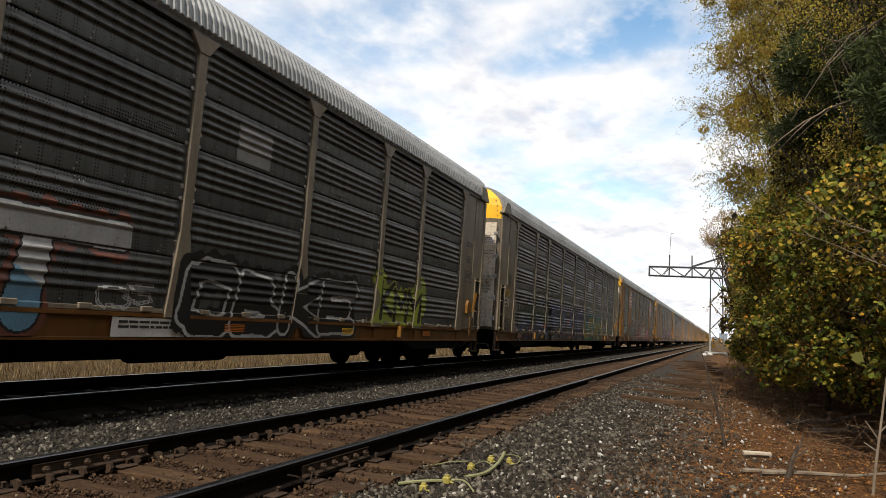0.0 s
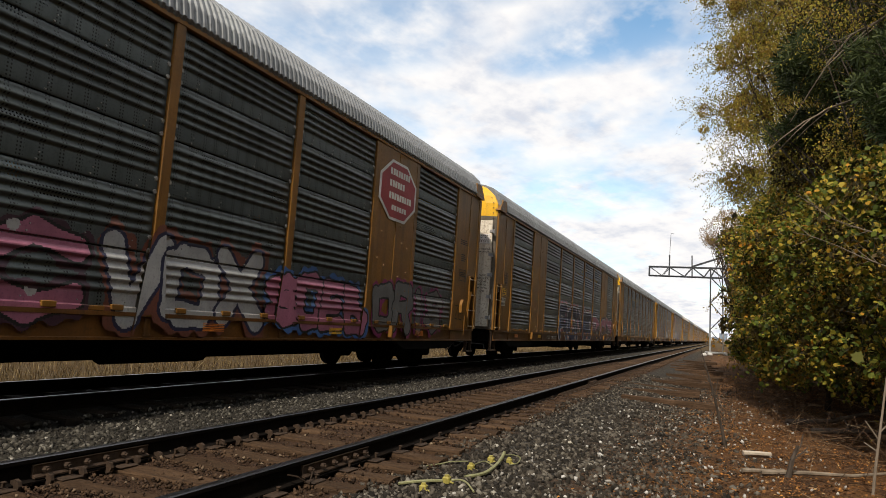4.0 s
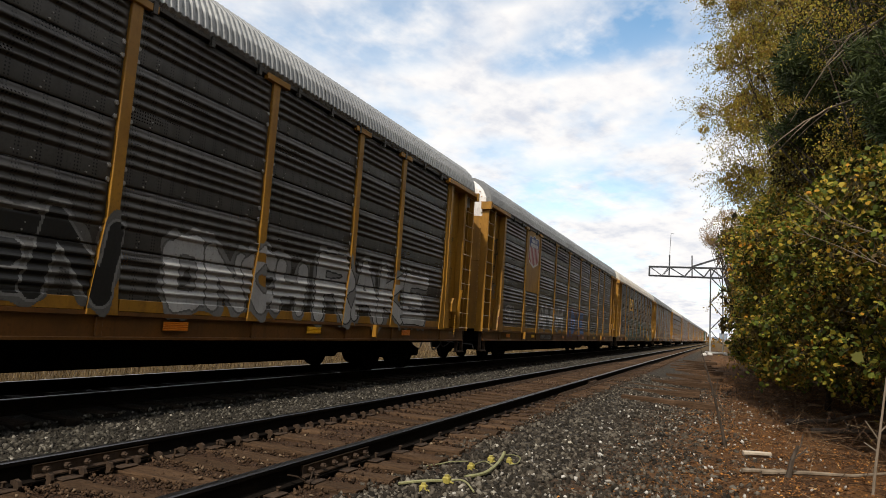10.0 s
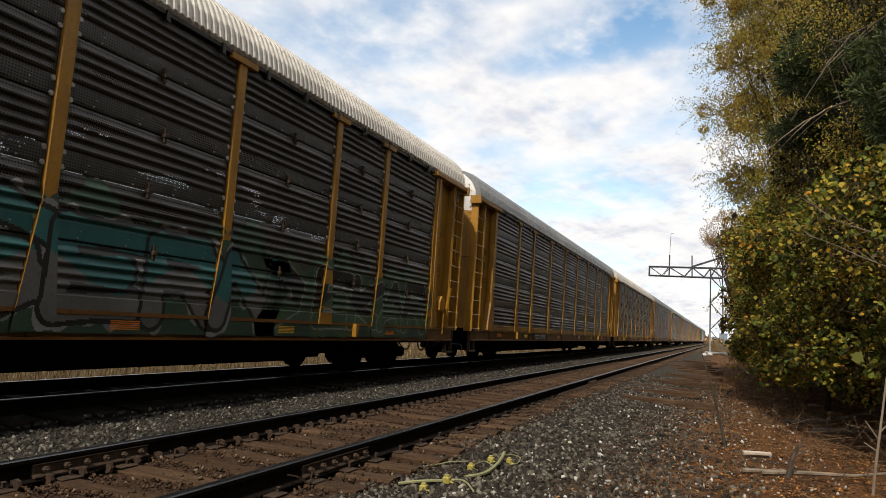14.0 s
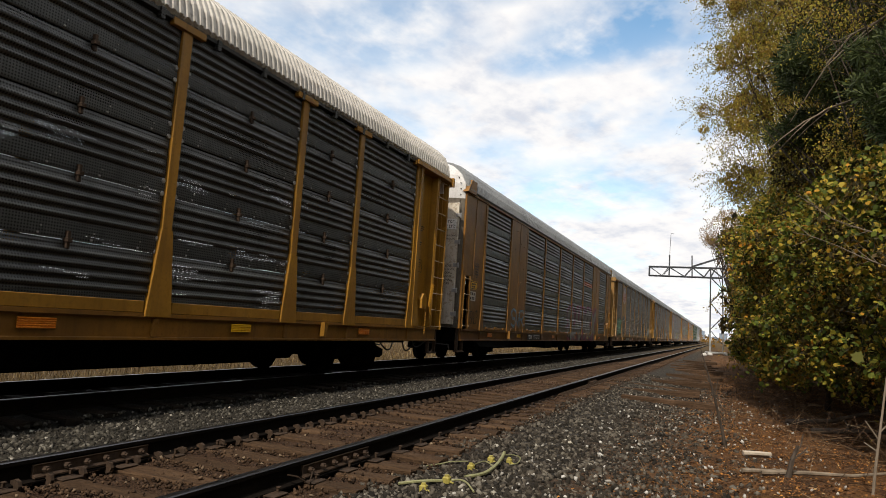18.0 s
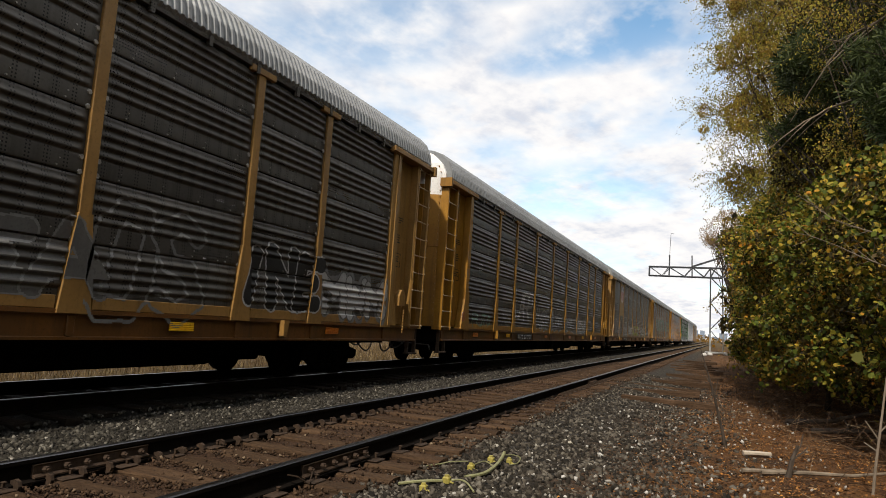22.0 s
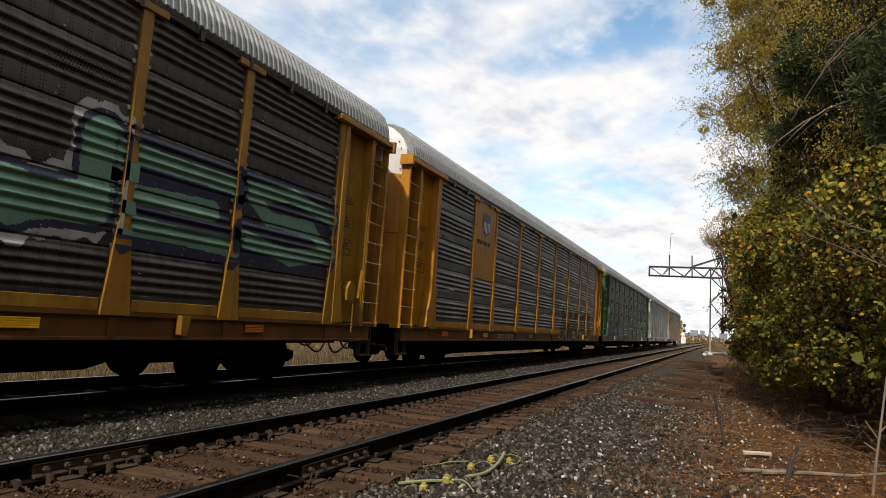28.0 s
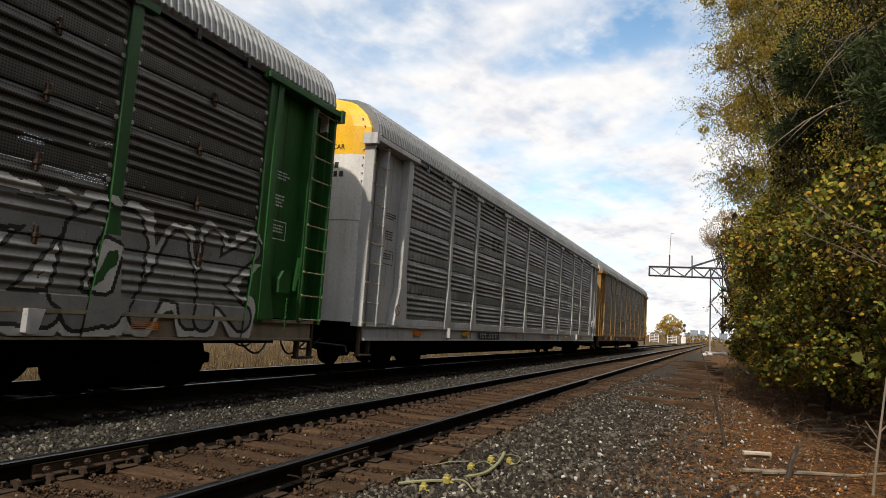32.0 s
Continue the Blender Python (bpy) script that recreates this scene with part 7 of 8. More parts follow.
# ---- fittings on every wagon ----
def number_panel():
    bm = bmesh.new()
    box(bm, 1.505, 1.508, -0.05, 1.95, -0.02, 0.2)
    return finish(bm, "number_panel", M_INK)


def number_marks():
    bm = bmesh.new()
    for i in range(11):
        if i == 4:
            continue
        y = 0.06 + i * 0.165
        box(bm, 1.509, 1.512, y, y + 0.03, 0.02, 0.16)
        box(bm, 1.509, 1.512, y + 0.03, y + 0.10, 0.13, 0.16)
        if i % 2:
            box(bm, 1.509, 1.512, y + 0.03, y + 0.10, 0.02, 0.05)
    return finish(bm, "number_marks", M_CHALK)


def reflector(mat):
    def make():
        bm = bmesh.new()
        ridges = [(1.502, -0.06)]
        for i in range(5):
            ridges += [(1.506, -0.058 + i * 0.024), (1.514, -0.052 + i * 0.024), (1.514, -0.042 + i * 0.024), (1.506, -0.038 + i * 0.024)]
        prism(bm, ridges + [(1.502, 0.06)], -0.22, 0.22)
        return finish(bm, "reflector", mat)
    return cached(("reflector", mat.name), make)


def jack_bracket(mat):
    def make():
        bm = bmesh.new()
        plate(bm, [(-0.12, 1.05), (0.12, 1.05), (0.05, 0.78), (-0.10, 0.78)], 1.50, 1.53)
        plate(bm, [(-0.13, 1.05), (-0.09, 1.05), (-0.09, 0.78), (-0.13, 0.80)], 1.50, 1.60)
        return finish(bm, "jack_bracket", mat)
    return cached(("jack", mat.name), make)


def hand_brake(mat):
    def make():
        bm = bmesh.new()
        plate(bm, [(-0.16, 1.5), (0.12, 1.5), (0.14, 1.72), (0.04, 1.86), (-0.06, 1.86), (-0.16, 1.72)], 1.46, 1.58)
        tube(bm, (1.6, 0.22, 1.55), (1.66, 0.24, 2.1), 0.03, 0.05, 6)
        for i in range(9):
            tube(bm, (1.58, 0.08 + 0.012 * (i % 2), 1.42 - i * 0.06), (1.58, 0.08, 1.38 - i * 0.06), 0.016, 0.016, 5)
        return finish(bm, "hand_brake", mat)
    return cached(("brake", mat.name), make)


def fine_print(seed, mat):
    def make():
        bm = bmesh.new()
        rnd = random.Random(seed)
        bars(bm, -0.28, 0.28, 0.0, 3, 0.0, 0.022, 0.03, rnd, (0.03, 0.09))
        bars(bm, -0.18, 0.18, -0.4, 4, 0.0, 0.026, 0.03, rnd, (0.03, 0.09))
        for y0, y1, z0, z1 in ((-0.25, 0.25, -0.82, -0.805), (-0.25, 0.25, -1.12, -1.105), (-0.25, -0.24, -1.12, -0.805), (0.24, 0.25, -1.12, -0.805)):
            box(bm, -0.003, 0.003, y0, y1, z0, z1)
        bars(bm, -0.2, 0.2, -0.9, 3, 0.0, 0.026, 0.025, rnd, (0.03, 0.08))
        return finish(bm, "fine_print", mat)
    return cached(("print", seed, mat.name), make)


def end_marks():
    bm = bmesh.new()
    rnd = random.Random(3)
    for i in range(4):
        box(bm, 0.22 + i * 0.15, 0.31 + i * 0.15, -0.010, 0.0, 0.14, 0.26)
    for i in range(6):
        box(bm, 0.1 + i * 0.14, 0.18 + i * 0.14, -0.010, 0.0, -0.05, 0.07)
    return finish(bm, "end_number", M_INK)


NUMBER, MARKS, ENDNO = number_panel(), number_marks(), end_marks()
for i, car in enumerate(CARS):
    style, pname = SPEC[i][0], SPEC[i][1]
    p = paint(pname if pname != "grey" else "ochre")
    if i not in (0, 3, 14, 15):
        pl = part("number_panel", NUMBER, None, car, "black number panel", at=pose(0, -6.4, 0.78))
    part("number_marks", MARKS, None, car, at=pose(0, -6.4, 0.78))
    for y, m in ((-10.9, M_AMBER), (-7.6, M_YELLOW), (-2.2, M_AMBER), (2.6, M_AMBER), (5.9, M_YELLOW), (9.7, M_AMBER)):
        part("reflector", reflector(m), None, car, "ribbed reflector strip", at=pose(0, y, 0.90))
    for y in (-8.9, 8.2):
        part("jack_bracket", jack_bracket(p if pname != "green" else paint("silver")), None, car, at=pose(0, y, 0))
    if style == "A":
        # painted notices on the front corner plate
        for k, wds in enumerate(("CLOSE", "AND LOCK", "DOORS", "BEFORE", "MOVING", "CAR")):
            part("door_notice", text_mesh(wds, 0.075, "door_notice", M_INK), None, car, at=pose(1.504, -12.42, 2.95 - 0.078 * k, 90, 0, 90))
        bm = bmesh.new()
        box(bm, 1.498, 1.508, -12.92, -12.32, 2.21, 2.46)
        sign = part("notice_plate", bm, M_YELLOW, car, "yellow notice plate with a black rim")
        bm = bmesh.new()
        for y0, y1, z0, z1 in ((-12.90, -12.34, 2.425, 2.445), (-12.90, -12.34, 2.225, 2.245), (-12.90, -12.88, 2.23, 2.44), (-12.36, -12.34, 2.23, 2.44)):
            box(bm, 1.507, 1.511, y0, y1, z0, z1)
        bars(bm, -12.80, -12.42, 2.345, 2, 1.509, 0.045, 0.03, random.Random(i), (0.05, 0.14))
        part("lettering", bm, M_INK, sign)
        bm = bmesh.new()
        box(bm, 1.498, 1.508, -12.93, -12.43, 1.88, 2.15)
        sign = part("number_plate", bm, M_CREAM, car, "white painted panel with dark marks")
        bm = bmesh.new()
        bars(bm, -12.88, -12.46, 2.04, 2, 1.509, 0.08, 0.05, random.Random(i + 9), (0.07, 0.075))
        part("number_marks", bm, M_INK, sign)
    part("hand_brake", hand_brake(p), None, car, "hand brake housing with a chain", at=pose(0, 12.45, 0))
    ink = M_CHALK if pname in ("green", "brown") else M_INK
    x_plate = 1.343 if style == "B" else 1.503
    if style == "B":
        part("fine_print", fine_print(i % 4, ink), None, car, "stencilled notices too small to read", at=pose(x_plate, -12.4, 3.5))
    part("fine_print", fine_print((i + 2) % 4, ink), None, car, "stencilled notices too small to read", at=pose(x_plate, 12.4, 3.5))
    if style == "B":
        part("end_number", ENDNO, None, car, at=pose(0.0, -HALF + 0.006, 4.12))
        part("hood_lettering", text_mesh("FREIGHT CAR", 0.15, "hood_lettering", M_INK), None, car, at=pose(0.42, -HALF - 0.004, 4.66, 90, 0, 0))
    if i == 17:
        for k, wds in enumerate(("CLOSE", "AND LOCK", "DOORS", "BEFORE", "MOVING", "CAR")):
            part("door_notice", text_mesh(wds, 0.105, "door_notice", M_INK), None, car, at=pose(1.12, -HALF - 0.02 if style == "A" else -HALF + 0.13, 2.65 - 0.13 * k, 90, 0, 0))
        part("door_notice", text_mesh("NO WELDING", 0.09, "door_notice", M_INK), None, car, at=pose(1.1, -HALF - 0.02 if style == "A" else -HALF + 0.13, 3.15, 90, 0, 0))
    # round no-climbing sign near the front ladder
    bm = bmesh.new()
    y, z, x = (-12.1, 1.4, 1.54) if style == "B" else (-13.2, 1.6, 1.325)
    tube(bm, (x, y, z), (x + 0.004, y, z), 0.13, 0.13, 20)
    sign = part("warning_disc", bm, M_CREAM, car, "round red and white warning sign")
    bm = bmesh.new()
    for a in range(20):
        b0, b1 = 2 * math.pi * a / 20, 2 * math.pi * (a + 1) / 20
        vs = [bm.verts.new((x + 0.007, y + r * math.cos(t), z + r * math.sin(t))) for r, t in ((0.125, b0), (0.125, b1), (0.102, b1), (0.102, b0))]
        bm.faces.new(vs)
    vs = [bm.verts.new((x + 0.007, y + a, z + b)) for a, b in ((-0.09, 0.07), (-0.07, 0.09), (0.09, -0.07), (0.07, -0.09))]
    bm.faces.new(vs)
    part("warning_ring", bm, M_RED, sign)


def scribble(ci, y0, y1, z0, z1, word, colour, x, r=0.012, seed=0):
    """A quick tag in one thin line on a flat plate."""
    rnd = random.Random(seed)
    bm = bmesh.new()
    w = (y1 - y0) / len(word)
    for k, ch in enumerate(word):
        slant = rnd.uniform(-0.05, 0.12)
        for stroke in GLYPH[ch].split():
            pts = []
            for q in stroke.split("-"):
                u, v = int(q[0]) / 4, int(q[1]) / 6
                pts.append((y0 + k * w + 0.9 * u * w + slant * v + rnd.uniform(-0.02, 0.02), z0 + v * (z1 - z0) + rnd.uniform(-0.03, 0.03)))
            for (ay, az), (by, bz) in zip(pts, pts[1:]):
                n = Vector((-(bz - az), by - ay))
                n = n / max(1e-6, n.length) * r
                t = Vector((by - ay, bz - az))
                t = t / max(1e-6, t.length) * r * 0.6
                x += 0.0002
                bm.faces.new([bm.verts.new((x, *p)) for p in ((ay - t.x + n.x, az - t.y + n.y), (ay - t.x - n.x, az - t.y - n.y), (by + t.x - n.x, bz + t.y - n.y), (by + t.x + n.x, bz + t.y + n.y))])
    part("graffiti_tag", bm, spray_colour(colour), CARS[ci], colour + " graffiti tag")


for i, s in enumerate([
    (1, -12.9, -12.1, 1.26, 1.46, "REROX", "black", 1.503), (1, -12.95, -12.0, 1.08, 1.24, "TAEROM", "black", 1.503), (13, -12.65, -11.95, 3.7, 4.4, "MMAG", "white", 1.348), (12, 12.0, 12.8, 1.3, 1.7, "ROME", "black", 1.348), (12, 12.05, 12.7, 1.85, 2.2, "OXA", "black", 1.348),
    (15, 11.95, 12.85, 1.5, 2.2, "ESK", "black", 1.348), (15, 12.0, 12.8, 1.2, 1.45, "VENO", "black", 1.348), (5, 12.0, 12.8, 1.3, 1.8, "TAZ", "black", 1.348), (2, 12.0, 12.8, 1.3, 1.7, "ZEP", "black", 1.503), (10, -12.8, -12.1, 1.2, 1.6, "SNOR", "black", 1.503), (6, -12.7, -12.0, 1.3, 1.7, "AVE", "rust", 1.348),
]):
    scribble(*s, seed=i)
for i, s in enumerate([(6, -12.75, -12.0, 3.1, 4.0, "WOP", "black", 1.348), (5, -12.7, -12.05, 3.2, 4.25, "SNG", "black", 1.348), (4, -12.8, -12.0, 1.25, 1.65, "DENZ", "black", 1.503), (6, -12.7, -12.05, 2.1, 2.5, "NIE", "pale", 1.348), (7, -12.75, -12.0, 1.75, 2.1, "DOREC", "black", 1.348)]):
    scribble(*s, r=0.024, seed=40 + i)

# ---- hardware on the near track ----


def joint_bar(x, y0, y1, face):
    """A fishplate bolted over a rail joint, on the side that face points to."""
    t = thing("joint_bar", pose(x + face * 0.014, y0, 0), "rusty bolted joint bar on the rail web", "rail joint", "joint bars")
    bm = bmesh.new()
    prism(bm, [(0.0, -0.142), (face * 0.05, -0.150), (face * 0.05, -0.138), (face * 0.022, -0.122), (face * 0.022, -0.066), (face * 0.030, -0.052), (0.0, -0.052)], 0, y1 - y0)
    part("bar", bm, M_IRON, t)
    for i in range(6):
        bm = bmesh.new()
        y = (i + 0.5) * (y1 - y0) / 6
        tube(bm, (face * 0.022, y, -0.094), (face * 0.06, y, -0.094), 0.026, 0.022, 6)
        tube(bm, (face * 0.06, y, -0.094), (face * 0.078, y, -0.094), 0.013, 0.012, 6)
        part("bolt", bm, M_IRON, t)


joint_bar(XN - G, 3.55, 4.62, 1)
joint_bar(XN + G, 4.78, 5.88, 1)
joint_bar(XN + G, 17.6, 18.7, 1)


def anchor_mesh():
    bm = bmesh.new()
    plate(bm, [(-0.012, -0.20), (0.012, -0.20), (0.012, -0.13), (-0.012, -0.13)], 0.03, 0.10)
    tube(bm, (0.075, -0.014, -0.165), (0.075, 0.014, -0.165), 0.05, 0.05, 8)
    return finish(bm, "rail_anchor", M_IRON)


def tie_plate_mesh():
    bm = bmesh.new()
    box(bm, -0.17, 0.17, -0.09, 0.09, -0.178, -0.166, 0.004)
    return finish(bm, "tie_plate", M_IRON)


def spike_mesh():
    bm = bmesh.new()
    box(bm, -0.01, 0.01, -0.01, 0.01, -0.17, -0.14)
    box(bm, -0.022, 0.014, -0.015, 0.015, -0.14, -0.128, 0.004)
    return finish(bm, "rail_spike", M_IRON)


ANCHOR, TPLATE, SPIKE = anchor_mesh(), tie_plate_mesh(), spike_mesh()
rnd_h = random.Random(12)
y_h = 2.2
while y_h < 34:
    for s in (-1, 1):
        x = XN + s * G
        ob = new("tie_plate", TPLATE)
        ob.location = (x, y_h, 0)
        tagged(ob, "rusty steel tie plate under the rail", "tie plate", "tie plates")
        for k, (dx, dy) in enumerate(((0.095, 0.05), (-0.095, -0.05))):
            sp = part("rail_spike", SPIKE, None, ob, at=pose(dx, dy + rnd_h.uniform(-0.02, 0.02), rnd_h.uniform(0, 0.02), 0, 0, 0 if dx < 0 else 180))
        for dy in (-0.14, 0.14):
            if s < 0 or y_h > 14:
                ob = new("rail_anchor", ANCHOR)
                ob.location = (x, y_h + dy, 0)
                tagged(ob, "rusty spring anchor gripping the rail foot", "rail anchor", "rail anchors")
    y_h += 0.53

# bond wire at the joint
bm = bmesh.new()
path_tube(bm, [(XN + G + 0.05, 4.55, -0.08), (XN + G + 0.10, 4.62, -0.1), (XN + G + 0.14, 4.72, -0.17), (XN + G + 0.10, 4.82, -0.12), (XN + G + 0.05, 4.9, -0.09)], 0.006, 5)
tagged(part("bond_wire", bm, M_IRON), "thin looped bond wire at the rail joint", "wire")

# ---- loose things on the ground ----
M_CABLE = material("pale_green_plastic", [(0.22, 0.22, 0.11), (0.16, 0.16, 0.075)], rough=0.5, scale=9, bump=0.1)
M_BLEACHED = material("bleached_wood", [(0.42, 0.37, 0.30), (0.30, 0.25, 0.2)], rough=0.85, scale=5, fine=30, bump=0.5, stretch=(3, 1, 3))


def lay(bm, pts, r, sides=7, taper=0.0):
    n = len(pts) - 1
    for i, (a, b) in enumerate(zip(pts, pts[1:])):
        tube(bm, a, b, r * (1 - taper * i / n), r * (1 - taper * (i + 1) / n), sides)


def on_ground(x, y, up=0.02):
    return Vector((x, y, gz(x, y) + up))


def cable(label, x, y, *runs):
    """A bunch of cut cables on the stones. runs: part name, thickness, points (x, y, height)."""
    o = on_ground(x, y, 0)
    t = thing("cut_cable", pose(*o), label, "cable")
    for name, r, pts in runs:
        bm = bmesh.new()
        if name == "connector":
            c = on_ground(*pts[0]) - o
            box(bm, c.x - r, c.x + r, c.y - r, c.y + r, c.z - 0.03, c.z + 0.034, 0.01)
            tube(bm, c + Vector((0, 0, 0.03)), c + Vector((0, 0, 0.048)), 0.75 * r, 0.68 * r, 8)
            tube(bm, c + Vector((r - 0.01, -0.005, -0.005)), c + Vector((r + 0.035, -0.02, -0.012)), 0.011, 0.009, 6)
        else:
            ps = [on_ground(*p) - o for p in pts]
            fine = []
            for i in range(len(ps) - 1):
                p0, p1, p2, p3 = ps[max(0, i - 1)], ps[i], ps[i + 1], ps[min(len(ps) - 1, i + 2)]
                for k in range(4):
                    u = k / 4
                    fine.append(0.5 * (2 * p1 + (p2 - p0) * u + (2 * p0 - 5 * p1 + 4 * p2 - p3) * u * u + (3 * p1 - p0 - 3 * p2 + p3) * u ** 3))
            lay(bm, fine + [ps[-1]], r, 7)
        part(name, bm, M_TAPE if name == "connector" else M_CABLE, t)


M_TAPE = material("yellow_plastic_cap", [(0.34, 0.29, 0.065), (0.26, 0.22, 0.05)], rough=0.5, scale=20, bump=0.1)
cable("pale green cut cable with yellow connectors on gravel", -2.05, 6.4,
      ("sheath", 0.017, ((-2.13, 5.94, 0.03), (-2.03, 6.14, 0.035), (-2.01, 6.42, 0.05), (-2.03, 6.68, 0.07), (-2.05, 6.86, 0.10))),
      ("connector", 0.032, ((-2.16, 6.77, 0.03),)), ("connector", 0.032, ((-2.21, 6.31, 0.03),)), ("connector", 0.028, ((-1.98, 6.82, 0.02),)),
      ("wire", 0.006, ((-2.04, 6.84, 0.08), (-1.98, 6.98, 0.06), (-1.90, 6.95, 0.05), (-1.89, 6.80, 0.03), (-1.95, 6.74, 0.02))),
      ("wire", 0.006, ((-2.19, 6.34, 0.06), (-2.17, 6.56, 0.05), (-2.12, 6.58, 0.04), (-2.05, 6.50, 0.03))),
      ("wire", 0.007, ((-2.65, 6.23, 0.02), (-2.55, 6.36, 0.03), (-2.47, 6.46, 0.03), (-2.30, 6.58, 0.02))))
cable("pale cut cable with a yellow cap half buried in gravel", -2.2, 5.5,
      ("sheath", 0.014, ((-2.49, 5.28, 0.03), (-2.35, 5.40, 0.04), (-2.20, 5.55, 0.04))),
      ("connector", 0.033, ((-2.17, 5.58, 0.04),)), ("connector", 0.03, ((-2.24, 5.24, 0.02),)),
      ("wire", 0.008, ((-2.14, 5.60, 0.04), (-2.06, 5.62, 0.05), (-1.98, 5.58, 0.04), (-1.88, 5.47, 0.02))))


def branch(pts, r, label, mat, twigs=0, seed=0, taper=0.6):
    base = Vector(pts[0])
    t = thing("fallen_branch", pose(*base), label, "branch")
    bm = bmesh.new()
    lay(bm, [Vector(p) - base for p in pts], r, 7, taper)
    part("stem", bm, mat, t)
    rnd = random.Random(seed)
    for _ in range(twigs):
        k = rnd.randint(1, len(pts) - 2)
        a = Vector(pts[k]) - base
        bm = bmesh.new()
        b = a + Vector((rnd.uniform(-0.25, 0.25), rnd.uniform(-0.2, 0.2), rnd.uniform(0.1, 0.3)))
        lay(bm, [a, a.lerp(b, 0.5) + Vector((0.03, 0, 0.02)), b], r * 0.35, 5, 0.6)
        part("twig", bm, mat, t)


branch([on_ground(0.30, 10.0, 0.04), on_ground(0.45, 10.04, 0.05), on_ground(0.64, 10.1, 0.05)], 0.036, "pale barkless log lying on leaf litter", M_BLEACHED, taper=0.2)
branch([on_ground(0.45, 8.7, 0.05), on_ground(0.9, 8.9, 0.06), on_ground(1.4, 9.0, 0.07), on_ground(2.0, 9.3, 0.1)], 0.032, "long grey-brown fallen branch on leaf litter", M_PALEBARK, 0, 3)
branch([on_ground(0.25, 8.6, 0.04), on_ground(0.5, 8.75, 0.07), on_ground(0.72, 9.1, 0.05)], 0.028, "crooked grey branch on the soil", M_PALEBARK, 0, 4)
branch([on_ground(0.72, 8.6, 0.0), on_ground(0.76, 8.62, 0.2), on_ground(0.82, 8.66, 0.36)], 0.035, "broken stump sticking out of leaf litter", M_BARK, 2, 5)
branch([on_ground(1.5, 13.5, 0.05), on_ground(2.0, 13.2, 0.1), on_ground(2.8, 12.8, 0.16)], 0.06, "thick dead branch under the scrub", M_BARK, 3, 6)
branch([on_ground(1.2, 14.6, 0.05), on_ground(1.9, 14.0, 0.2), on_ground(2.5, 13.5, 0.45)], 0.06, "dead leaning branch under the scrub", M_BARK, 3, 7)
stake = thing("dead_sapling", pose(0.10, 10.55, -0.36), "thin dead sapling leaning beside the track", "sapling")
bm = bmesh.new()
lay(bm, [Vector((0.0, 0, 0)), Vector((-0.06, -0.01, 0.3)), Vector((-0.17, -0.02, 0.75)), Vector((-0.27, -0.03, 1.1)), Vector((-0.37, -0.04, 1.42))], 0.026, 7, 0.75)
part("stem", bm, M_BARK, stake)
for a, b in (((-0.05, -0.01, 0.25), (-0.12, 0.02, 0.55)), ((-0.17, -0.02, 0.75), (-0.12, 0, 1.0)), ((-0.27, -0.03, 1.1), (-0.36, 0, 1.25)), ((-0.24, -0.02, 0.95), (-0.33, 0.05, 1.08))):
    bm = bmesh.new()
    tube(bm, a, b, 0.010, 0.004, 5)
    part("twig", bm, M_BARK, stake)
shoot = thing("pale_sapling", pose(1.45, 8.2, -0.34), "thin pale grey sapling with short side shoots", "sapling")
bm = bmesh.new()
lay(bm, [Vector((0, 0, 0)), Vector((0.03, 0, 0.35)), Vector((0.07, 0, 0.7)), Vector((0.12, 0, 1.15)), Vector((0.16, 0, 1.5))], 0.016, 7, 0.5)
part("stem", bm, M_PALEBARK, shoot)
for a, b in (((0.06, 0, 0.62), (-0.06, 0.0, 0.8)), ((0.07, 0, 0.7), (0.2, 0, 0.86)), ((0.05, 0, 0.5), (-0.07, 0, 0.58))):
    bm = bmesh.new()
    tube(bm, a, b, 0.009, 0.005, 5)
    part("twig", bm, M_PALEBARK, shoot)

# ---- cantilever signal gantry ----
M_GANTRY = material("weathered_girder_steel", [(0.055, 0.06, 0.068), (0.085, 0.09, 0.1)], rough=0.7, scale=3, metal=0.2)
M_FOOT = material("pale_painted_steel", [(0.55, 0.54, 0.52), (0.42, 0.41, 0.39)], rough=0.7, scale=3)
gantry = thing("signal_gantry", pose(-0.4, 70.0, 0.0), "dark lattice steel cantilever gantry over the tracks", "signal gantry")
LEGX = (-0.62, 0.5)


def bar(name, a, b, r=0.05, mat=None, label=""):
    bm = bmesh.new()
    a, b = Vector(a), Vector(b)
    tube(bm, a, b, r, r, 4)
    return part(name, bm, mat or M_GANTRY, gantry, label)


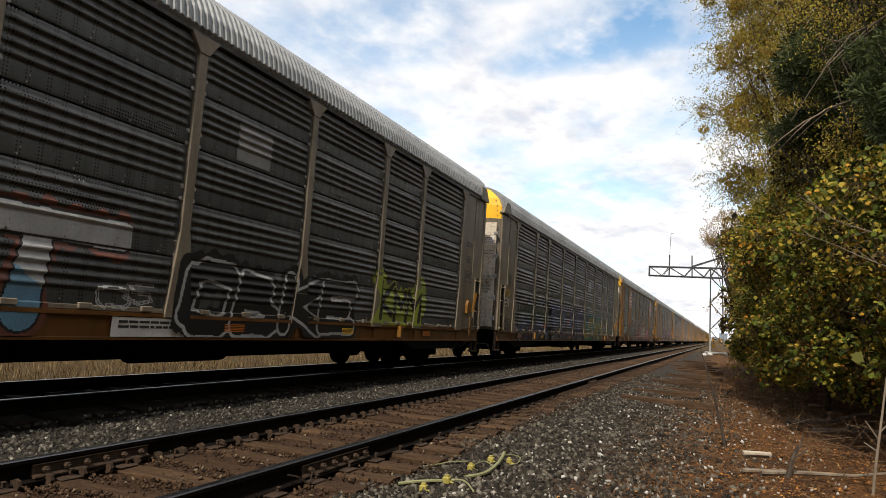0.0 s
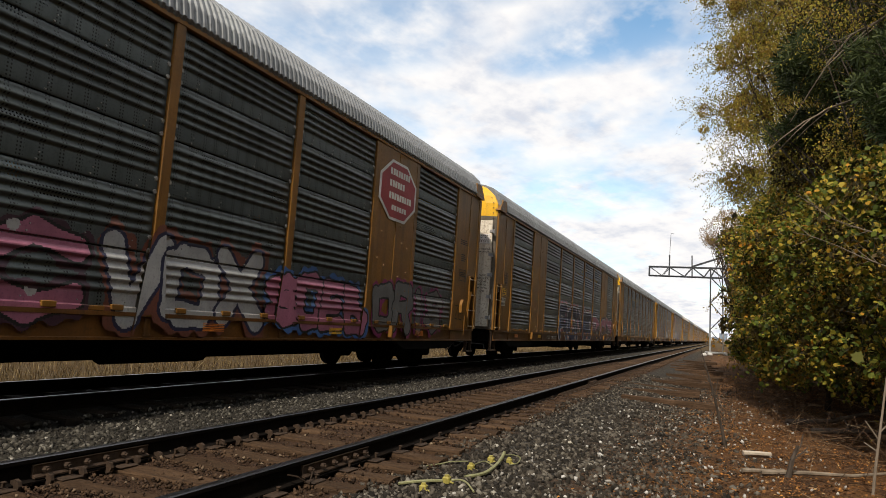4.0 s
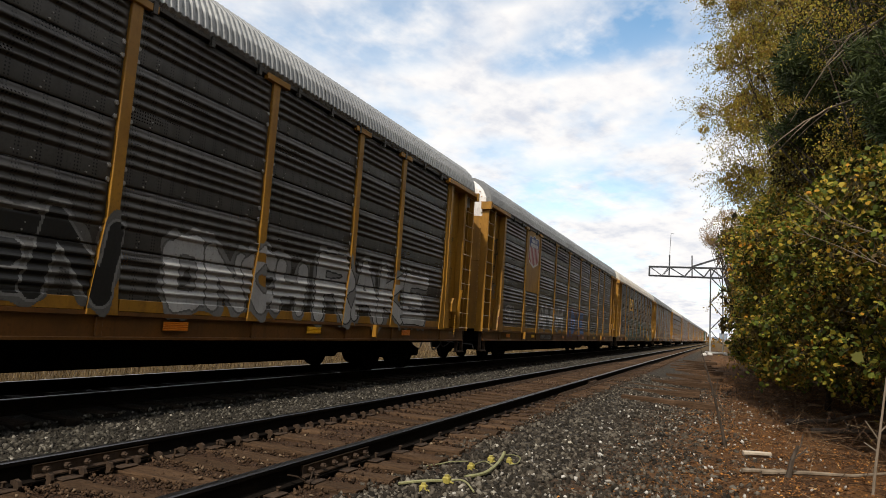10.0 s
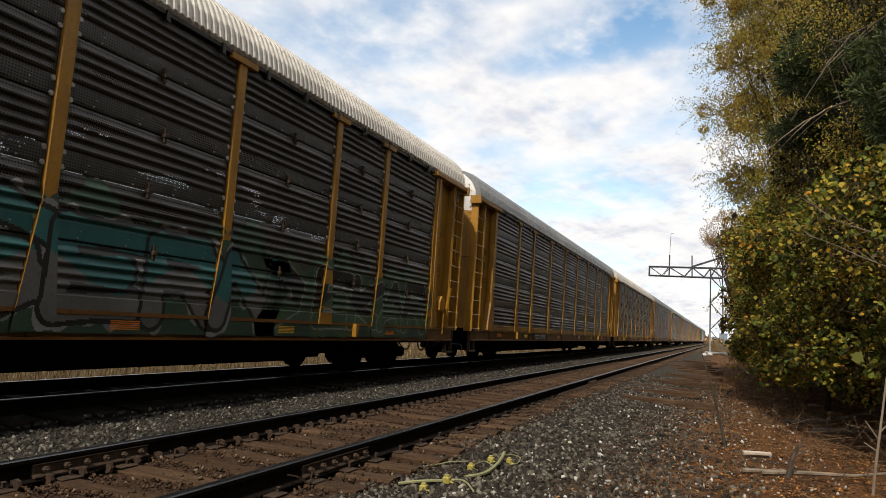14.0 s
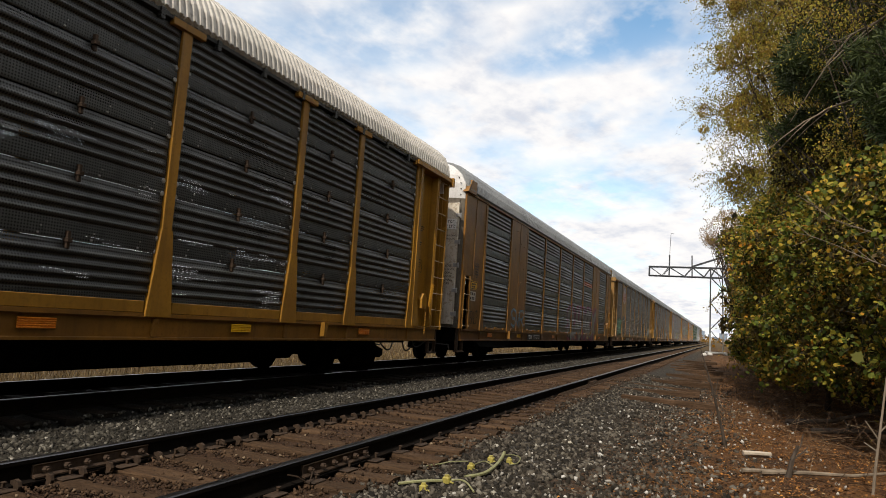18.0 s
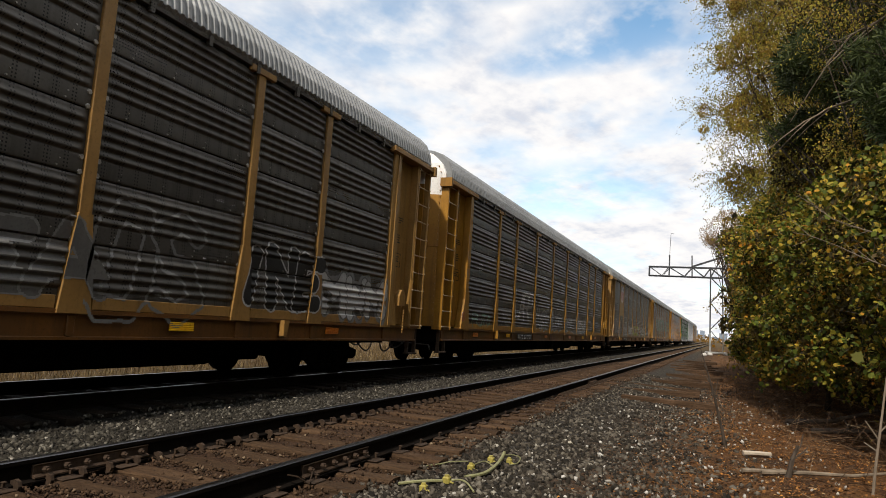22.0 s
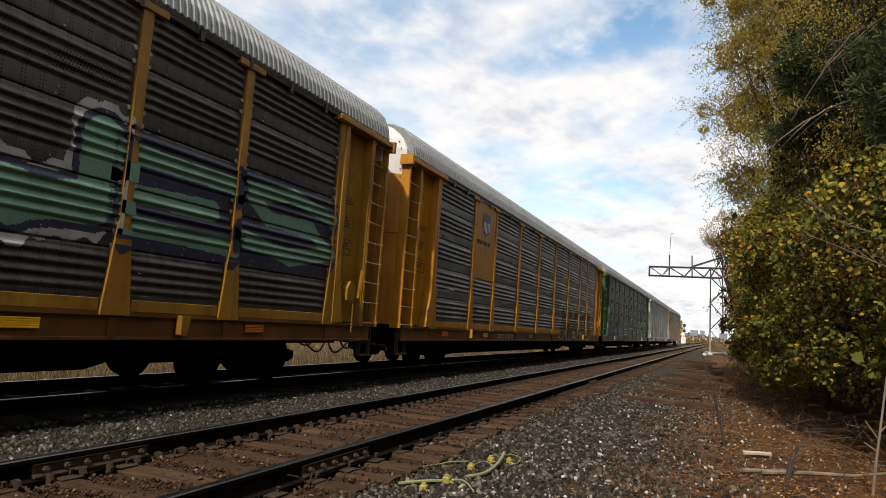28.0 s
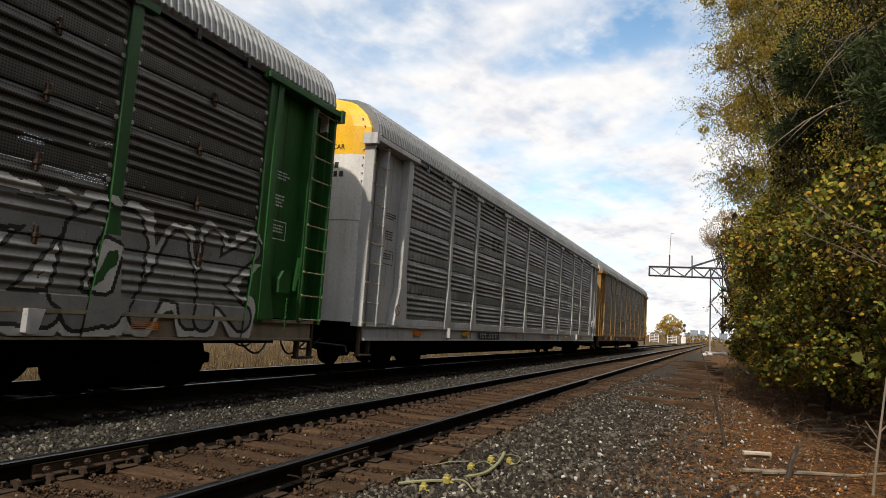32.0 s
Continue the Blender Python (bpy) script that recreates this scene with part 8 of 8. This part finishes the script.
for y in (-0.4, 0.4):
    for x, zt in zip(LEGX, (8.2, 9.3)):
        bar("mast_leg", (x + (0.12 if x > 0 else 0.06), y, 1.9), (x - (0.1 if x > 0 else 0.0), y, zt), 0.06)
        bar("mast_foot", (x + (0.16 if x > 0 else 0.1), y, -0.1), (x + (0.12 if x > 0 else 0.06), y, 1.9), 0.065, M_FOOT, "pale painted lower leg")
    zz = [0.9, 2.2, 3.5, 4.8, 6.1, 7.25]
    for i, (a, b) in enumerate(zip(zz, zz[1:])):
        x0, x1 = (LEGX[0], LEGX[1]) if i % 2 else (LEGX[1], LEGX[0])
        bar("mast_brace", (x0 + 0.05, y, a), (x1 + 0.05, y, b), 0.035)
    bar("arm_chord", (-6.4, y, 8.2), (0.45, y, 8.2), 0.055)
    bar("arm_chord", (-6.4, y, 7.3), (0.5, y, 7.25), 0.055)
    bar("arm_stay", (-2.3, y, 8.3), (0.42, y, 9.3), 0.05)
    bar("arm_end", (-6.35, y, 7.3), (-6.35, y, 8.2), 0.045)
    xs_ = [-6.35, -5.1, -4.45, -3.0, -2.3, -1.2, -0.62]
    for i, (a, b) in enumerate(zip(xs_, xs_[1:])):
        z0, z1 = (8.2, 7.3) if i % 2 == 0 else (7.3, 8.2)
        bar("arm_brace", (a, y, z0), (b, y, z1), 0.035)
    bar("arm_brace", (-0.62, y, 7.3), (0.42, y, 9.3), 0.04)
    bar("arm_brace", (-0.62, y, 8.2), (0.45, y, 7.3), 0.04)
for x in (-6.35, -4.45, -2.3, -0.62):
    for z in (7.3, 8.2):
        bar("cross_tie", (x, -0.4, z), (x, 0.4, z), 0.03)
bar("signal_pole", (-4.45, 0, 7.2), (-4.45, 0, 9.4), 0.07)
bar("antenna", (-4.45, 0, 9.4), (-4.38, 0, 11.6), 0.022)
bar("antenna_tip", (-4.38, 0, 11.6), (-4.05, 0, 11.55), 0.02)
bar("signal_pole", (-2.3, 0, 7.2), (-2.35, 0, 9.4), 0.06)
bm = bmesh.new()
box(bm, -1.0, 1.0, -0.8, 0.8, -0.3, 0.12, 0.04)
part("footing", bm, M_FOOT, gantry, "pale concrete footing")
for i, (x, y) in enumerate(((-0.9, 63.0), (-1.2, 61.5), (0.4, 66.0))):
    bm = bmesh.new()
    bmesh.ops.create_icosphere(bm, subdivisions=2, radius=0.32)
    for v in bm.verts:
        v.co *= 0.75 + 0.5 * noise.noise(v.co * 2 + Vector((i, 0, 0)))
        v.co.z *= 0.7
    ob = part("pale_boulder", bm, M_FOOT)
    ob.location = (x, y, ground_z(x, y) + 0.1)
    tagged(ob, "pale boulder beside the track", "boulder", "boulders")

# ---- level crossing and skyline far down the line ----
# distance haze is mixed into the blue-grey wall colour
M_FARWALL = material("hazy_buildings", [(0.16, 0.21, 0.28), (0.22, 0.26, 0.31)], rough=0.9, scale=0.02, fine=0.3, bump=0)
for i, (x, y) in enumerate(((-17.0, 195.0), (-12.4, 197.0))):
    gate = thing("white_fence", pose(x, y, -0.3), "white painted rail fence at the crossing", "fence", "crossing fences")
    for k in range(5):
        bm = bmesh.new()
        box(bm, -1.2, 1.2, -0.04, 0.04, 0.3 + k * 0.42, 0.42 + k * 0.42)
        part("fence_rail", bm, M_WHITE, gate)
    for px in (-1.2, 0.0, 1.2):
        bm = bmesh.new()
        box(bm, px - 0.07, px + 0.07, -0.06, 0.06, 0, 2.3)
        part("fence_post", bm, M_WHITE, gate)
sig = thing("trackside_signal", pose(-9.4, 200, -0.3), "three-lamp trackside signal on a pale post", "signal")
for nm, a, b, r, m in (("mast", (0, 0, 0), (0, 0, 5.4), 0.12, M_FOOT), ("signal_head", (0, 0, 4.9), (0, 0, 5.6), 0.36, M_INK), ("signal_head", (0, 0, 3.4), (0, 0, 4.1), 0.34, M_INK)):
    bm = bmesh.new()
    tube(bm, a, b, r, r, 8)
    part(nm, bm, m, sig)
bm = bmesh.new()
box(bm, -0.8, 0.4, -0.5, 0.5, 0, 2.0, 0.03)
part("cabinet", bm, M_WHITE, sig, "white equipment cabinet")
rnd_b = random.Random(9)
for i in range(15):
    x = -128 + i * 9.5 + rnd_b.uniform(-3, 3)
    b_h = rnd_b.choice((6, 8, 9, 12, 15)) + (6 if 70 < x + 128 < 110 else 0)
    house = thing("distant_building", pose(x, 1480 + rnd_b.uniform(-60, 60), 1.4), "hazy blue-grey block on the skyline", "building", "skyline")
    bm = bmesh.new()
    w = rnd_b.uniform(3, 8)
    box(bm, -w, w, -6, 6, 0, b_h)
    part("wall", bm, M_FARWALL, house)
    bm = bmesh.new()
    box(bm, -w - 0.3, w + 0.3, -6.3, 6.3, b_h, b_h + 0.6)
    part("roof", bm, M_FARWALL, house)
belt = RS.uniform(0, 1, (3800, 3))
belt_pts = np.stack([-330 + 390 * belt[:, 0], 330 + 160 * belt[:, 1], 0.2 + 4.2 * belt[:, 2] ** 1.3 * (0.5 + 0.5 * np.sin(belt[:, 0] * 37) ** 2)], 1)
scatter("distant_scrub", belt_pts, RS.uniform(0.9, 2.2, 3800), LEAF4, LEAF4_F, L_RUSSET, "low brown scrub across the distant field", "scrub")


def motions():
    """The train rolls by at an even pace; its wheels turn while they pass the camera."""
    for car, y in zip(CARS, MID):
        walk(car, [(float(t), pose(XT, y - rolled(t), 0)) for t in range(33)])
    for axle, y, d in AXLES:
        t0, t1 = max(0.0, (y - 34.0) / 14.6), min(32.0, (y + 2.0) / 14.5)
        if t1 <= t0:
            walk(axle, [(0.0, pose(0, d, 0.42)), (32.0, pose(0, d, 0.42))])
            continue
        f0, f1 = round(t0 * FPS), round(t1 * FPS)
        turn = math.degrees(SPEED / FPS / 0.42)
        rows = [(f / FPS, pose(0, d, 0.42, (f - f0) * turn)) for f in range(f0, f1 + 1)]
        if f0 > 0:
            rows.insert(0, (0.0, pose(0, d, 0.42)))
        if f1 < 32 * FPS:
            rows.append((32.0, rows[-1][1]))
        walk(axle, rows)


motions()
